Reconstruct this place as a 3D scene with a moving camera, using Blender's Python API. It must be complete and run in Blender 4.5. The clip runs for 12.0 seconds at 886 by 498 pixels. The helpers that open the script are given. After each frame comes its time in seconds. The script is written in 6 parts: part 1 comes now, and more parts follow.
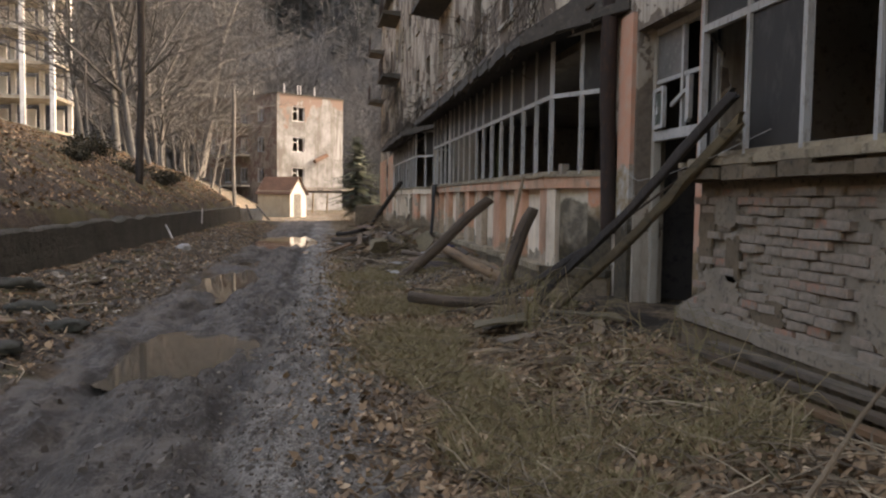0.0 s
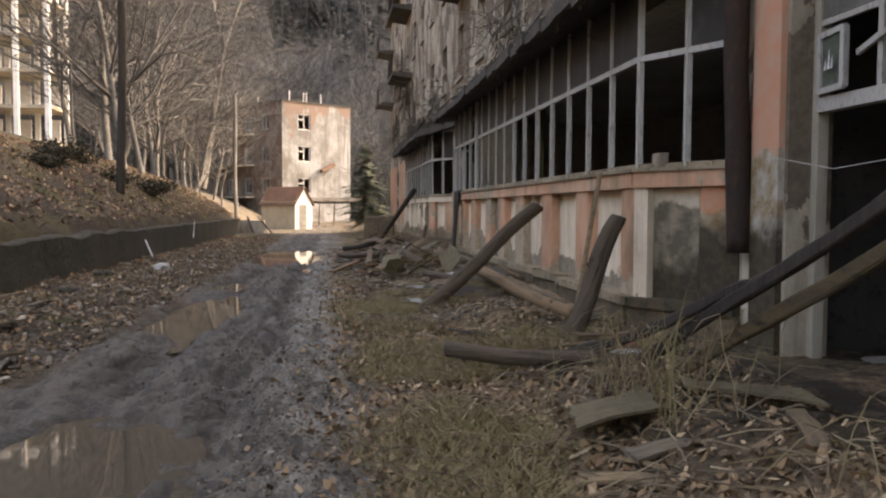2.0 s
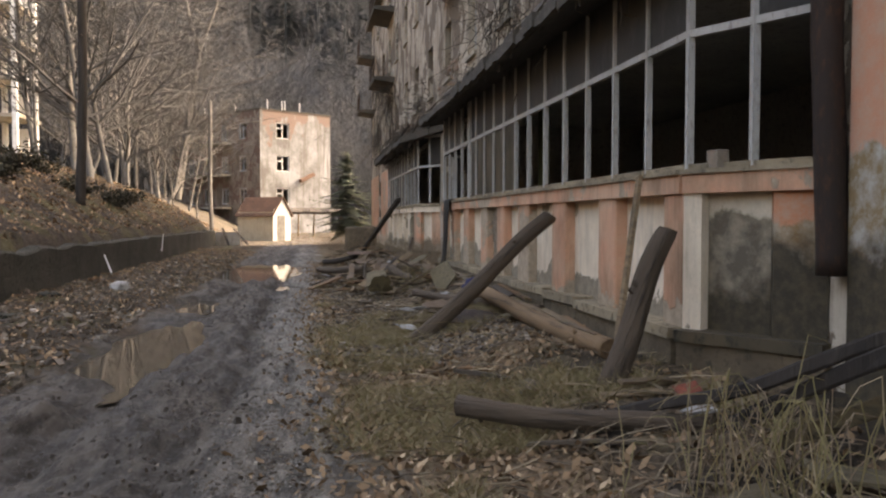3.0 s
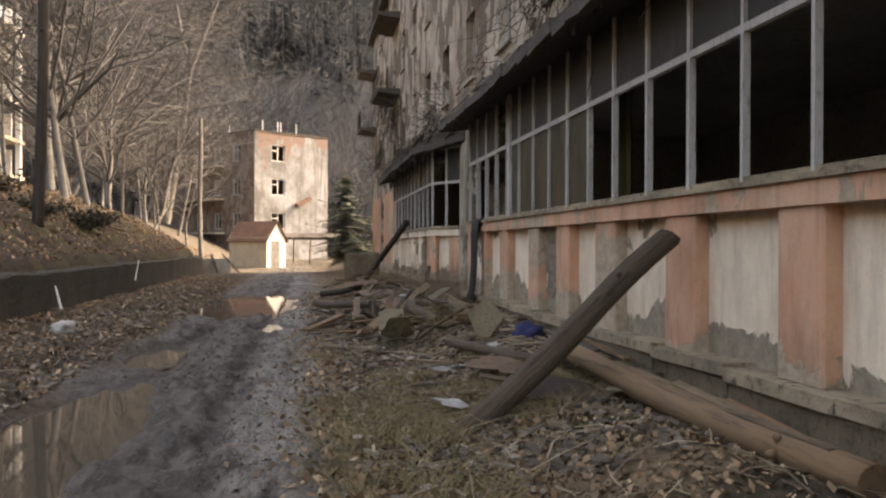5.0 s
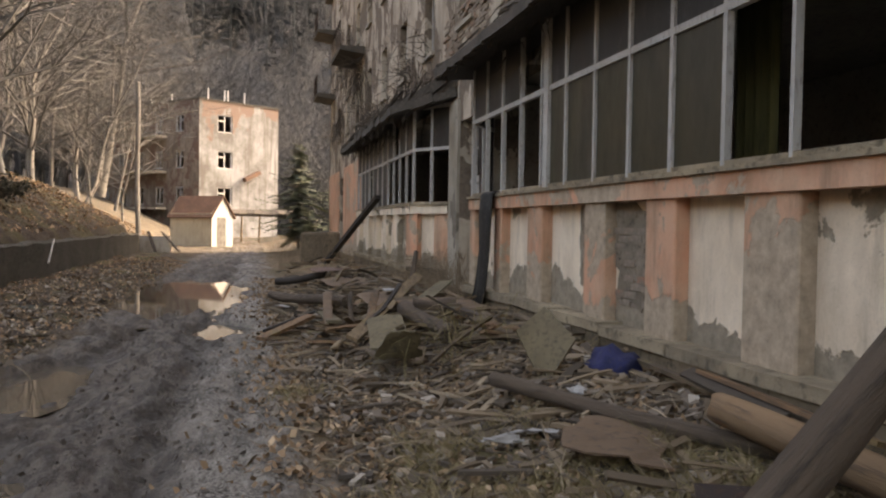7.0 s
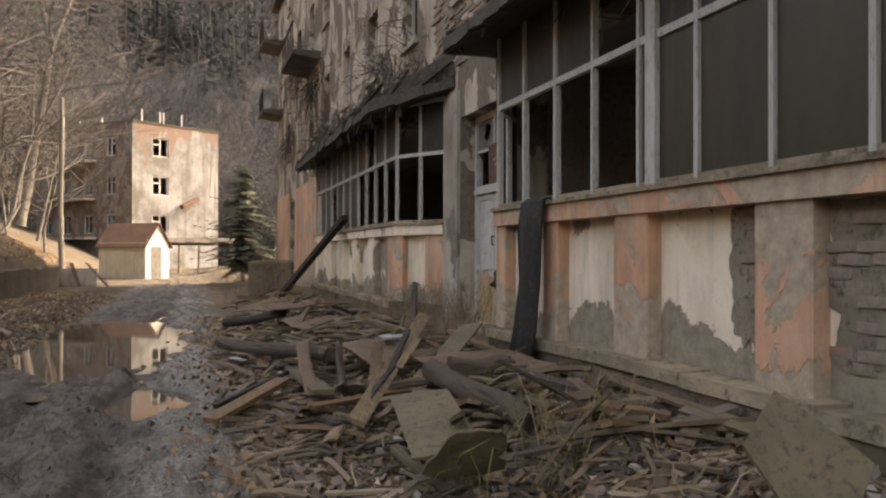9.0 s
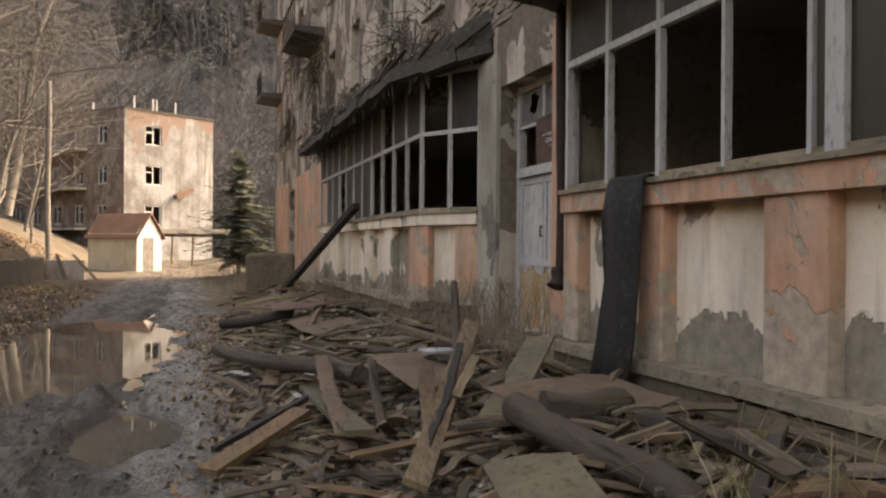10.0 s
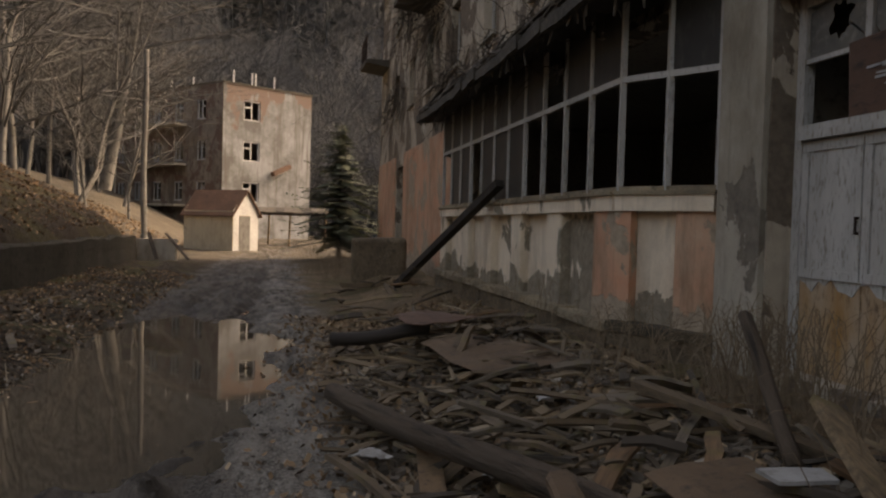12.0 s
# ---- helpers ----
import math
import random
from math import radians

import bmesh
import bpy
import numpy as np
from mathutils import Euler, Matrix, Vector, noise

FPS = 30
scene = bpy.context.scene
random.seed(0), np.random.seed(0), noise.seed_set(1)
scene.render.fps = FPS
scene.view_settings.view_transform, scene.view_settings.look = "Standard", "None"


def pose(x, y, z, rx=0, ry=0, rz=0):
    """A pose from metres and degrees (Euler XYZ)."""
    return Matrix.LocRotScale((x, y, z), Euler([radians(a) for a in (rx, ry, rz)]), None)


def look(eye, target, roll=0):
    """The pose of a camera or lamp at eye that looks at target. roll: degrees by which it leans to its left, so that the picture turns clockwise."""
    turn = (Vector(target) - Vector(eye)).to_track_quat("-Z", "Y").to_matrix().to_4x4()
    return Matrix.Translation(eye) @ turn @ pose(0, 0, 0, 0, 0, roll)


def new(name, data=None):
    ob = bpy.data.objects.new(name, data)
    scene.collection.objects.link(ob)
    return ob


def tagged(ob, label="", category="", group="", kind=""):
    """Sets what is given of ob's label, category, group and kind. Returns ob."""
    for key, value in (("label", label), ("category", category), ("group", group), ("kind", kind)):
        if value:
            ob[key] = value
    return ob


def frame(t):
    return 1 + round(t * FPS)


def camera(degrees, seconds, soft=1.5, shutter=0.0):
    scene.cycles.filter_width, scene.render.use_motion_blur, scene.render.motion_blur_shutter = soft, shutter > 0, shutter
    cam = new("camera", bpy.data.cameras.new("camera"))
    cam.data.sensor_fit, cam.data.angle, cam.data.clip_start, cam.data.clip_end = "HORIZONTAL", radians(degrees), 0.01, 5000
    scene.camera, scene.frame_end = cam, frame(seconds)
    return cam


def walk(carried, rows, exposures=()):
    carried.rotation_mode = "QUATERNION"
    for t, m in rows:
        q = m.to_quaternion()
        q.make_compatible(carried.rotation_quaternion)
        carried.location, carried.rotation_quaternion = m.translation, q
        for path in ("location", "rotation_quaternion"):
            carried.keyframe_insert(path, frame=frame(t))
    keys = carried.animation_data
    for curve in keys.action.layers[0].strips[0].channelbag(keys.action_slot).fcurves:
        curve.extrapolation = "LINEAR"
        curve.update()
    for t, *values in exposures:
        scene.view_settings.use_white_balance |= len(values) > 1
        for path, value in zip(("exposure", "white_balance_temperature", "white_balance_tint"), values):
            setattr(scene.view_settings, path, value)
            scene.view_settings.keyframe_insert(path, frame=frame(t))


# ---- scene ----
cam = camera(58.5, 12.0, soft=2.2)
METRES, EYE, TILT, LEAN, TURN = 22.0, 1.5, -1.9, 0.0, -8.7
ROWS = [
    (0.0, 0.0, 0.0, 0.0, 0.02, -1.7, -0.84),
    (0.5, -0.0042, 0.0374, 0.0008, 0.6, -1.93, -1.03),
    (1.0, -0.0096, 0.078, 0.0009, -0.28, -1.62, -1.07),
    (1.5, -0.0131, 0.1179, 0.0023, 0.45, -1.51, -0.86),
    (2.0, -0.0187, 0.1615, 0.0029, 0.63, -0.96, -0.32),
    (2.5, -0.0237, 0.2005, 0.0038, 0.16, -0.56, -0.03),
    (3.0, -0.0287, 0.2417, 0.0063, -0.78, -0.23, -0.02),
    (3.5, -0.0338, 0.2808, 0.0082, -0.0, 0.23, -0.13),
    (5.5, -0.0613, 0.4464, 0.0096, -1.27, 1.87, -0.16),
    (6.0, -0.0691, 0.4886, 0.0103, -0.95, 1.03, -0.32),
    (6.5, -0.077, 0.5259, 0.0126, -3.11, 0.47, -0.57),
    (7.0, -0.0845, 0.5686, 0.0159, -4.74, 0.21, -0.71),
    (7.5, -0.0916, 0.6059, 0.018, -5.0, 0.38, -0.6),
    (9.5, -0.1185, 0.771, 0.0186, -9.55, 2.49, 0.29),
    (10.0, -0.1243, 0.8148, 0.0206, -9.31, 1.73, -0.11),
    (10.5, -0.1296, 0.8554, 0.0242, -5.23, 1.26, -0.38),
    (11.0, -0.1371, 0.9012, 0.0253, -3.6, 1.09, -0.7),
    (11.5, -0.1444, 0.9422, 0.0288, -1.08, 0.96, -0.8),
    (12.0, -0.1541, 0.9861, 0.0313, -2.88, 0.3, -1.54),
]
walk(cam, [(t, pose(0, 0, EYE, TILT, LEAN, TURN) @ pose(METRES * x, METRES * y, METRES * z, 90 + pitch, roll, yaw)) for t, x, y, z, yaw, pitch, roll in ROWS],
     exposures=[(t, 2.75 + e, kelvin, 17) for t, e, kelvin in ((0.0, -0.2, 8900), (0.3, 0.03, 8900), (3.5, 0.03, 9100), (7.5, 0.0, 9600), (9.5, 0.0, 9900), (11.65, 0.05, 9800), (12.0, -1.25, 9800))])

# ---- light ----
SUN_EL, SUN_AZ = 40.0, 80.0
world = bpy.data.worlds.new("sky")
scene.world = world
world.use_nodes = True
wn = world.node_tree
sky = wn.nodes.new("ShaderNodeTexSky")
sky.sky_type, sky.sun_disc = "NISHITA", False
sky.sun_elevation, sky.sun_rotation = radians(SUN_EL), radians(SUN_AZ)
wn.links.new(sky.outputs[0], wn.nodes["Background"].inputs[0])
wn.nodes["Background"].inputs[1].default_value = 0.15
sky.dust_density, sky.ozone_density, sky.air_density = 5.0, 0.4, 1.0
sun_way = Vector((math.sin(radians(SUN_AZ)) * math.cos(radians(SUN_EL)), math.cos(radians(SUN_AZ)) * math.cos(radians(SUN_EL)), math.sin(radians(SUN_EL))))
sun = new("sun", bpy.data.lights.new("sun", "SUN"))
sun.data.energy, sun.data.angle, sun.data.color = 0.68, radians(1.5), (0.71, 0.845, 1.0)
sun.matrix_world = look(sun_way * 200, (0, 0, 0))


# ---- materials ----
class Nodes:
    """A small writer of node materials."""

    def __init__(self, name):
        self.mat = bpy.data.materials.new(name)
        self.mat.use_nodes = True
        self.tree = self.mat.node_tree
        self.bsdf = self.tree.nodes["Principled BSDF"]
        self.bsdf.inputs["Specular IOR Level"].default_value = 0.3
        self.pos = self.tree.nodes.new("ShaderNodeTexCoord").outputs["Object"]

    def link(self, a, b):
        self.tree.links.new(a, b)

    def put(self, socket, value):
        if isinstance(value, bpy.types.NodeSocket):
            self.link(value, socket)
        else:
            socket.default_value = value

    def noise(self, scale, detail=5.0, rough=0.6, stretch=None, shift=0.0, distort=0.0):
        m = self.tree.nodes.new("ShaderNodeMapping")
        m.inputs["Scale"].default_value = stretch or (1, 1, 1)
        m.inputs["Location"].default_value = (shift, shift * 1.7, shift * 0.6)
        self.link(self.pos, m.inputs[0])
        n = self.tree.nodes.new("ShaderNodeTexNoise")
        n.inputs["Scale"].default_value, n.inputs["Detail"].default_value = scale, detail
        n.inputs["Roughness"].default_value, n.inputs["Distortion"].default_value = rough, distort
        self.link(m.outputs[0], n.inputs["Vector"])
        return n.outputs[0]

    def ramp(self, value, lo, hi):
        n = self.tree.nodes.new("ShaderNodeMapRange")
        n.inputs[1].default_value, n.inputs[2].default_value = lo, hi
        self.link(value, n.inputs[0])
        return n.outputs[0]

    def math(self, kind, a, b=0.0, c=0.0):
        n = self.tree.nodes.new("ShaderNodeMath")
        n.operation = kind
        self.put(n.inputs[0], a), self.put(n.inputs[1], b), self.put(n.inputs[2], c)
        return n.outputs[0]

    def mix(self, fac, a, b, blend="MIX"):
        n = self.tree.nodes.new("ShaderNodeMix")
        n.data_type, n.blend_type = "RGBA", blend
        self.put(n.inputs[0], fac)
        for k, v in ((6, a), (7, b)):
            self.put(n.inputs[k], v if isinstance(v, bpy.types.NodeSocket) else (*v, 1.0))
        return n.outputs[2]

    def axis(self, k):
        n = self.tree.nodes.new("ShaderNodeSeparateXYZ")
        self.link(self.pos, n.inputs[0])
        return n.outputs[k]

    def island(self):
        return self.tree.nodes.new("ShaderNodeNewGeometry").outputs["Random Per Island"]

    def chance(self):
        return self.tree.nodes.new("ShaderNodeObjectInfo").outputs["Random"]

    def bump(self, height, strength, distance=0.02):
        n = self.tree.nodes.new("ShaderNodeBump")
        n.inputs["Strength"].default_value, n.inputs["Distance"].default_value = strength, distance
        self.link(height, n.inputs["Height"])
        self.link(n.outputs[0], self.bsdf.inputs["Normal"])

    def done(self, colour, rough=0.85, metal=0.0):
        self.put(self.bsdf.inputs["Base Color"], colour if isinstance(colour, bpy.types.NodeSocket) else (*colour, 1.0))
        self.put(self.bsdf.inputs["Roughness"], rough)
        self.bsdf.inputs["Metallic"].default_value = metal
        return self.mat


def grained(name, a, b, c, big=1.2, fine=14.0, stretch=None, rough=0.85, relief=0.5, metal=0.0, vary=0.0, deep=0.02):
    """Two-scale surface: patches from a to b, flecks of c, fine relief."""
    n = Nodes(name)
    col = n.mix(n.ramp(n.noise(big, 4, 0.6, stretch), 0.35, 0.65), a, b)
    flecks = n.noise(fine, 6, 0.7, stretch, 3.0)
    col = n.mix(n.ramp(flecks, 0.52, 0.68), col, c)
    if vary:
        col = n.mix(n.math("MULTIPLY", n.chance(), vary), col, c)
    n.bump(flecks, relief, deep)
    return n.done(col, rough, metal)


def plaster(name, paint, worn, under, amount=0.5, shift=0.0, streak=0.5, foot=None):
    """Old painted plaster: faded paint, dark runs, and places where it has come off down to the mortar."""
    n = Nodes(name)
    col = n.mix(n.ramp(n.noise(1.6, 5, 0.65, None, shift), 0.3, 0.7), paint, worn)
    runs = n.ramp(n.noise(2.2, 6, 0.7, (3.0, 3.0, 0.35), shift + 5), 0.5, 0.72)
    col = n.mix(n.math("MULTIPLY", runs, streak), col, tuple(v * 0.35 for v in under))
    grime = n.ramp(n.noise(0.75, 8, 0.72, (1.2, 1.2, 0.6), shift + 13), 0.47, 0.68)
    col = n.mix(n.math("MULTIPLY", grime, min(0.85, streak * 1.3)), col, tuple(v * k for v, k in zip(worn, (0.42, 0.38, 0.33))))
    loss = n.noise(0.9, 8, 0.62, (1, 1, 0.8), shift + 9, 0.4)
    edge = 0.62 - 0.16 * amount
    if foot:
        loss = n.math("ADD", loss, n.math("MULTIPLY", n.math("SUBTRACT", n.noise(0.33, 2, 0.5, (0.2, 1, 0.2), 21.0), 0.5), 0.4))
        rising = n.ramp(n.axis(2), foot + 0.25, foot - 0.4)
        loss = n.math("ADD", loss, n.math("MULTIPLY", rising, 0.3))
    gone = n.ramp(loss, edge, edge + 0.012)
    bare = n.mix(n.ramp(n.noise(9, 6, 0.7, None, 2), 0.35, 0.7), under, tuple(v * 0.55 for v in under))
    col = n.mix(gone, col, bare)
    speck = n.noise(45, 4, 0.7)
    col = n.mix(n.math("MULTIPLY", n.ramp(speck, 0.55, 0.75), 0.35), col, tuple(v * 0.4 for v in worn))
    height = n.math("SUBTRACT", n.math("MULTIPLY", speck, 0.35), n.math("MULTIPLY", gone, 1.0))
    n.bump(height, 0.7, 0.012)
    return n.done(col, 0.9)


M_CREAM = plaster("cream_plaster", (0.82, 0.695, 0.54), (0.70, 0.575, 0.43), (0.31, 0.258, 0.19), 0.05, 0.0, 0.36, 0.74)
M_ORANGE = plaster("salmon_plaster", (0.60, 0.285, 0.175), (0.56, 0.37, 0.25), (0.46, 0.36, 0.26), 0.35, 4.0, 0.6, 0.6)
M_FACADE = plaster("facade_plaster", (0.54, 0.47, 0.37), (0.36, 0.295, 0.225), (0.20, 0.155, 0.115), 0.75, 7.0, 0.5)
M_GREYWALL = plaster("grey_plaster", (0.44, 0.395, 0.32), (0.34, 0.30, 0.235), (0.22, 0.19, 0.15), 0.25, 11.0, 0.5)


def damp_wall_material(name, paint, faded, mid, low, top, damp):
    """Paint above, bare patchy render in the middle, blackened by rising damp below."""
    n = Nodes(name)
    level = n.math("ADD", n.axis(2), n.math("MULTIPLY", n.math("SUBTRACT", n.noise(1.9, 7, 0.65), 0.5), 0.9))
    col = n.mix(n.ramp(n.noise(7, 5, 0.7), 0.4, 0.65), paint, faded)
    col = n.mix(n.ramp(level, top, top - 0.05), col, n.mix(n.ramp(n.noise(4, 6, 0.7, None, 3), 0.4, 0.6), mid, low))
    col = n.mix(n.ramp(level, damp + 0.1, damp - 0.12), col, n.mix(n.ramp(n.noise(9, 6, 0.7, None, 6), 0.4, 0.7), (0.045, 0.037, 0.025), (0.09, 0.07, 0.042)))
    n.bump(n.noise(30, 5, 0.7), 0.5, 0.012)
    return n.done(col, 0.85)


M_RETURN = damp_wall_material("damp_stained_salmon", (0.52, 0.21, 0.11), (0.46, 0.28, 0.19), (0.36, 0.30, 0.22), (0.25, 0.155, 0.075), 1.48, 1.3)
M_STRIP = damp_wall_material("salmon_strip_with_damp_foot", (0.55, 0.27, 0.17), (0.5, 0.32, 0.225), (0.42, 0.39, 0.34), (0.25, 0.175, 0.09), 1.95, 1.32)
M_NEARSTRIP = damp_wall_material("salmon_strip_with_brown_foot", (0.55, 0.27, 0.17), (0.5, 0.32, 0.225), (0.28, 0.20, 0.11), (0.18, 0.125, 0.07), 1.1, 0.5)
M_PANEL = damp_wall_material("damp_stained_cream", (0.6, 0.52, 0.40), (0.48, 0.41, 0.31), (0.27, 0.222, 0.16), (0.12, 0.10, 0.072), 1.5, 0.98)
M_ROOM = grained("dim_room_plaster", (0.38, 0.345, 0.295), (0.30, 0.274, 0.232), (0.17, 0.155, 0.13), 0.8, 12)
M_PLINTH = grained("stone_plinth", (0.165, 0.122, 0.078), (0.09, 0.068, 0.045), (0.045, 0.037, 0.025), 1.5, 11, None, 0.92, 0.8)
M_LEDGE = grained("worn_beige_ledge", (0.37, 0.295, 0.195), (0.20, 0.16, 0.11), (0.095, 0.078, 0.055), 1.6, 9, None, 0.92, 1.0, 0, 0, 0.04)
M_MOSSWALL = grained("mossy_dark_concrete", (0.062, 0.057, 0.046), (0.04, 0.04, 0.03), (0.018, 0.019, 0.013), 1.1, 7, None, 0.95, 1.0, 0, 0, 0.06)
M_DAMP = grained("damp_blackened_render", (0.045, 0.038, 0.026), (0.10, 0.075, 0.045), (0.022, 0.022, 0.016), 1.6, 10, (1, 1, 0.5), 0.8, 0.6)
M_RED = grained("faded_red_packet", (0.26, 0.07, 0.04), (0.2, 0.06, 0.04), (0.1, 0.05, 0.04), 8, 40)
M_FRAME = grained("peeling_white_frame", (0.46, 0.44, 0.405), (0.37, 0.355, 0.32), (0.235, 0.215, 0.185), 2.0, 26, (1, 1, 0.3), 0.7, 0.2)
M_DOOR = grained("peeling_white_door", (0.52, 0.51, 0.47), (0.40, 0.385, 0.35), (0.20, 0.17, 0.13), 1.6, 16, (2, 2, 0.5), 0.7, 0.5)
M_OCHRE = grained("ochre_door_boards", (0.38, 0.205, 0.075), (0.46, 0.36, 0.26), (0.17, 0.11, 0.065), 2.6, 14, (1, 1, 0.4))
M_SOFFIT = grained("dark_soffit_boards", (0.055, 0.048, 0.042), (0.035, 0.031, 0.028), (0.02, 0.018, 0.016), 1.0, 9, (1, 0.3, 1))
M_ROOFING = grained("rotten_roofing", (0.085, 0.072, 0.06), (0.05, 0.045, 0.037), (0.12, 0.105, 0.08), 1.4, 12, None, 0.95, 1.0)


def wood_material():
    """Old boards: each one dark, brown, tan, grey or rusty by chance, with grain and rot."""
    n = Nodes("weathered_wood")
    pick = n.chance()
    col = n.mix(n.ramp(pick, 0.18, 0.3), (0.062, 0.047, 0.034), (0.15, 0.104, 0.063))
    col = n.mix(n.ramp(pick, 0.45, 0.55), col, (0.155, 0.122, 0.088))
    col = n.mix(n.ramp(pick, 0.66, 0.74), col, (0.25, 0.172, 0.098))
    col = n.mix(n.ramp(pick, 0.86, 0.9), col, (0.19, 0.105, 0.053))
    grain = n.noise(30, 5, 0.7, (1, 0.06, 1))
    col = n.mix(n.math("MULTIPLY", n.ramp(grain, 0.42, 0.62), 0.6), col, (0.05, 0.038, 0.027))
    rot = n.noise(2.6, 7, 0.7, (1, 0.5, 1), 4)
    col = n.mix(n.math("MULTIPLY", n.ramp(rot, 0.5, 0.66), 0.7), col, (0.04, 0.033, 0.024))
    col = n.mix(n.math("MULTIPLY", n.ramp(n.noise(3.4, 5, 0.6, None, 12), 0.56, 0.68), 0.5), col, (0.14, 0.115, 0.04))
    n.bump(grain, 0.8, 0.012)
    return n.done(col, 0.8)


M_WOOD = wood_material()
M_LOG = grained("barkless_log", (0.115, 0.082, 0.056), (0.07, 0.051, 0.036), (0.03, 0.023, 0.017), 3.0, 14, (1.4, 1.4, 0.12), 0.85, 1.0, 0, 0, 0.06)
M_FRESH = grained("orange_brown_log", (0.21, 0.128, 0.068), (0.14, 0.09, 0.052), (0.06, 0.042, 0.029), 3.0, 14, (1.4, 1.4, 0.12), 0.8, 0.6)
M_DARKWOOD = grained("blackened_wood", (0.04, 0.032, 0.026), (0.024, 0.02, 0.017), (0.06, 0.048, 0.038), 2.0, 10, (1.4, 1.4, 0.15), 0.85, 0.7)
M_MOSSBEAM = grained("brown_rotten_beam", (0.13, 0.096, 0.05), (0.075, 0.056, 0.034), (0.036, 0.03, 0.02), 2.0, 12, (1.2, 0.4, 1.2), 0.85, 0.9)
M_BARK = grained("pale_bark", (0.17, 0.162, 0.15), (0.095, 0.09, 0.083), (0.034, 0.033, 0.031), 1.5, 9, (1, 1, 0.4), 0.9, 0.6)
M_TWIG = grained("winter_twigs", (0.098, 0.095, 0.09), (0.064, 0.062, 0.058), (0.048, 0.045, 0.042), 0.3, 3.0)
# distance haze is painted into these twigs as blue-grey
M_FARTWIG = grained("haze_grey_hillside_twigs", (0.068, 0.072, 0.077), (0.05, 0.054, 0.059), (0.088, 0.088, 0.088), 0.05, 0.4)
M_STALK = grained("dead_brown_stalks", (0.21, 0.15, 0.095), (0.13, 0.094, 0.062), (0.27, 0.205, 0.13), 3, 12)
M_VINE = grained("dry_vine", (0.075, 0.06, 0.046), (0.05, 0.04, 0.032), (0.12, 0.095, 0.07), 2, 12)
M_PIPE = grained("rusted_iron", (0.040, 0.026, 0.020), (0.026, 0.019, 0.016), (0.075, 0.036, 0.02), 2.2, 20, (1, 1, 0.4), 0.75, 0.4, 0.2)
M_RUST = grained("rusty_roof_sheet", (0.15, 0.085, 0.058), (0.105, 0.062, 0.045), (0.06, 0.042, 0.034), 1.5, 12, (1, 0.4, 1), 0.8, 0.4)
M_SHEET = grained("rust_brown_sheet", (0.15, 0.095, 0.056), (0.10, 0.066, 0.041), (0.055, 0.041, 0.03), 2.5, 16, None, 0.8, 0.4)
M_BOARD = grained("olive_fibreboard", (0.145, 0.115, 0.066), (0.10, 0.08, 0.048), (0.055, 0.045, 0.03), 3, 20, None, 0.85, 0.3)
M_FELT = grained("black_roofing_felt", (0.022, 0.019, 0.016), (0.014, 0.012, 0.010), (0.05, 0.046, 0.035), 2.0, 18, None, 0.8, 0.5)
M_PALE = grained("dirty_white_plastic", (0.34, 0.33, 0.31), (0.25, 0.24, 0.22), (0.2, 0.185, 0.16), 4, 18, None, 0.6, 0.3)
M_BLUE = grained("faded_blue_cloth", (0.024, 0.028, 0.085), (0.016, 0.018, 0.05), (0.04, 0.04, 0.06), 6, 30, None, 0.95, 0.5)
M_SLATE = grained("grey_broken_sheet", (0.17, 0.165, 0.155), (0.10, 0.096, 0.088), (0.05, 0.047, 0.042), 4, 18, None, 0.9, 0.5, 0, 0.5)
M_SIGN = grained("faded_green_sign", (0.085, 0.105, 0.08), (0.06, 0.075, 0.058), (0.13, 0.135, 0.11), 4, 16, None, 0.6, 0.2)
M_CURTAIN = grained("yellow_green_curtain", (0.105, 0.095, 0.035), (0.075, 0.068, 0.028), (0.048, 0.044, 0.02), 2, 8, (3, 3, 0.3), 0.95, 0.2)
M_SHEDWALL = plaster("shed_plaster", (0.50, 0.435, 0.32), (0.42, 0.36, 0.265), (0.26, 0.23, 0.18), 0.1, 2.0, 0.35)
M_WHITE = grained("weathered_white_paint", (0.74, 0.73, 0.70), (0.62, 0.61, 0.58), (0.4, 0.38, 0.34), 2, 12, None, 0.7, 0.3)
M_PALEWALL = plaster("pale_plaster", (0.50, 0.44, 0.36), (0.40, 0.35, 0.28), (0.33, 0.26, 0.2), 0.15, 20.0, 0.5)
# brown plaster of the block's unlit face, its shade deepened in the colour
M_BLOCKSIDE = plaster("shade_darkened_brown_plaster", (0.24, 0.205, 0.17), (0.15, 0.122, 0.098), (0.15, 0.10, 0.08), 0.6, 31.0, 0.8)


def block_wall_material():
    n = Nodes("block_end_plaster")
    z = n.axis(2)
    col = n.mix(n.ramp(n.noise(0.35, 7, 0.7), 0.4, 0.6), (0.245, 0.25, 0.255), (0.115, 0.113, 0.108))
    runs = n.ramp(n.noise(0.8, 6, 0.7, (2.0, 2.0, 0.12), 5), 0.5, 0.66)
    col = n.mix(n.math("MULTIPLY", runs, 0.9), col, (0.10, 0.09, 0.078))
    high = n.math("ADD", n.noise(0.42, 6, 0.65, (1, 1, 0.7), 3), n.math("MULTIPLY", n.math("SUBTRACT", z, 10.6), 0.07))
    courses = n.mix(n.ramp(n.noise(3.0, 4, 0.7, (1, 1, 4)), 0.35, 0.65), (0.165, 0.112, 0.092), (0.15, 0.118, 0.10))
    col = n.mix(n.ramp(high, 0.57, 0.62), col, courses)
    n.bump(n.noise(6, 5, 0.7), 0.5, 0.03)
    return n.done(col, 0.92)


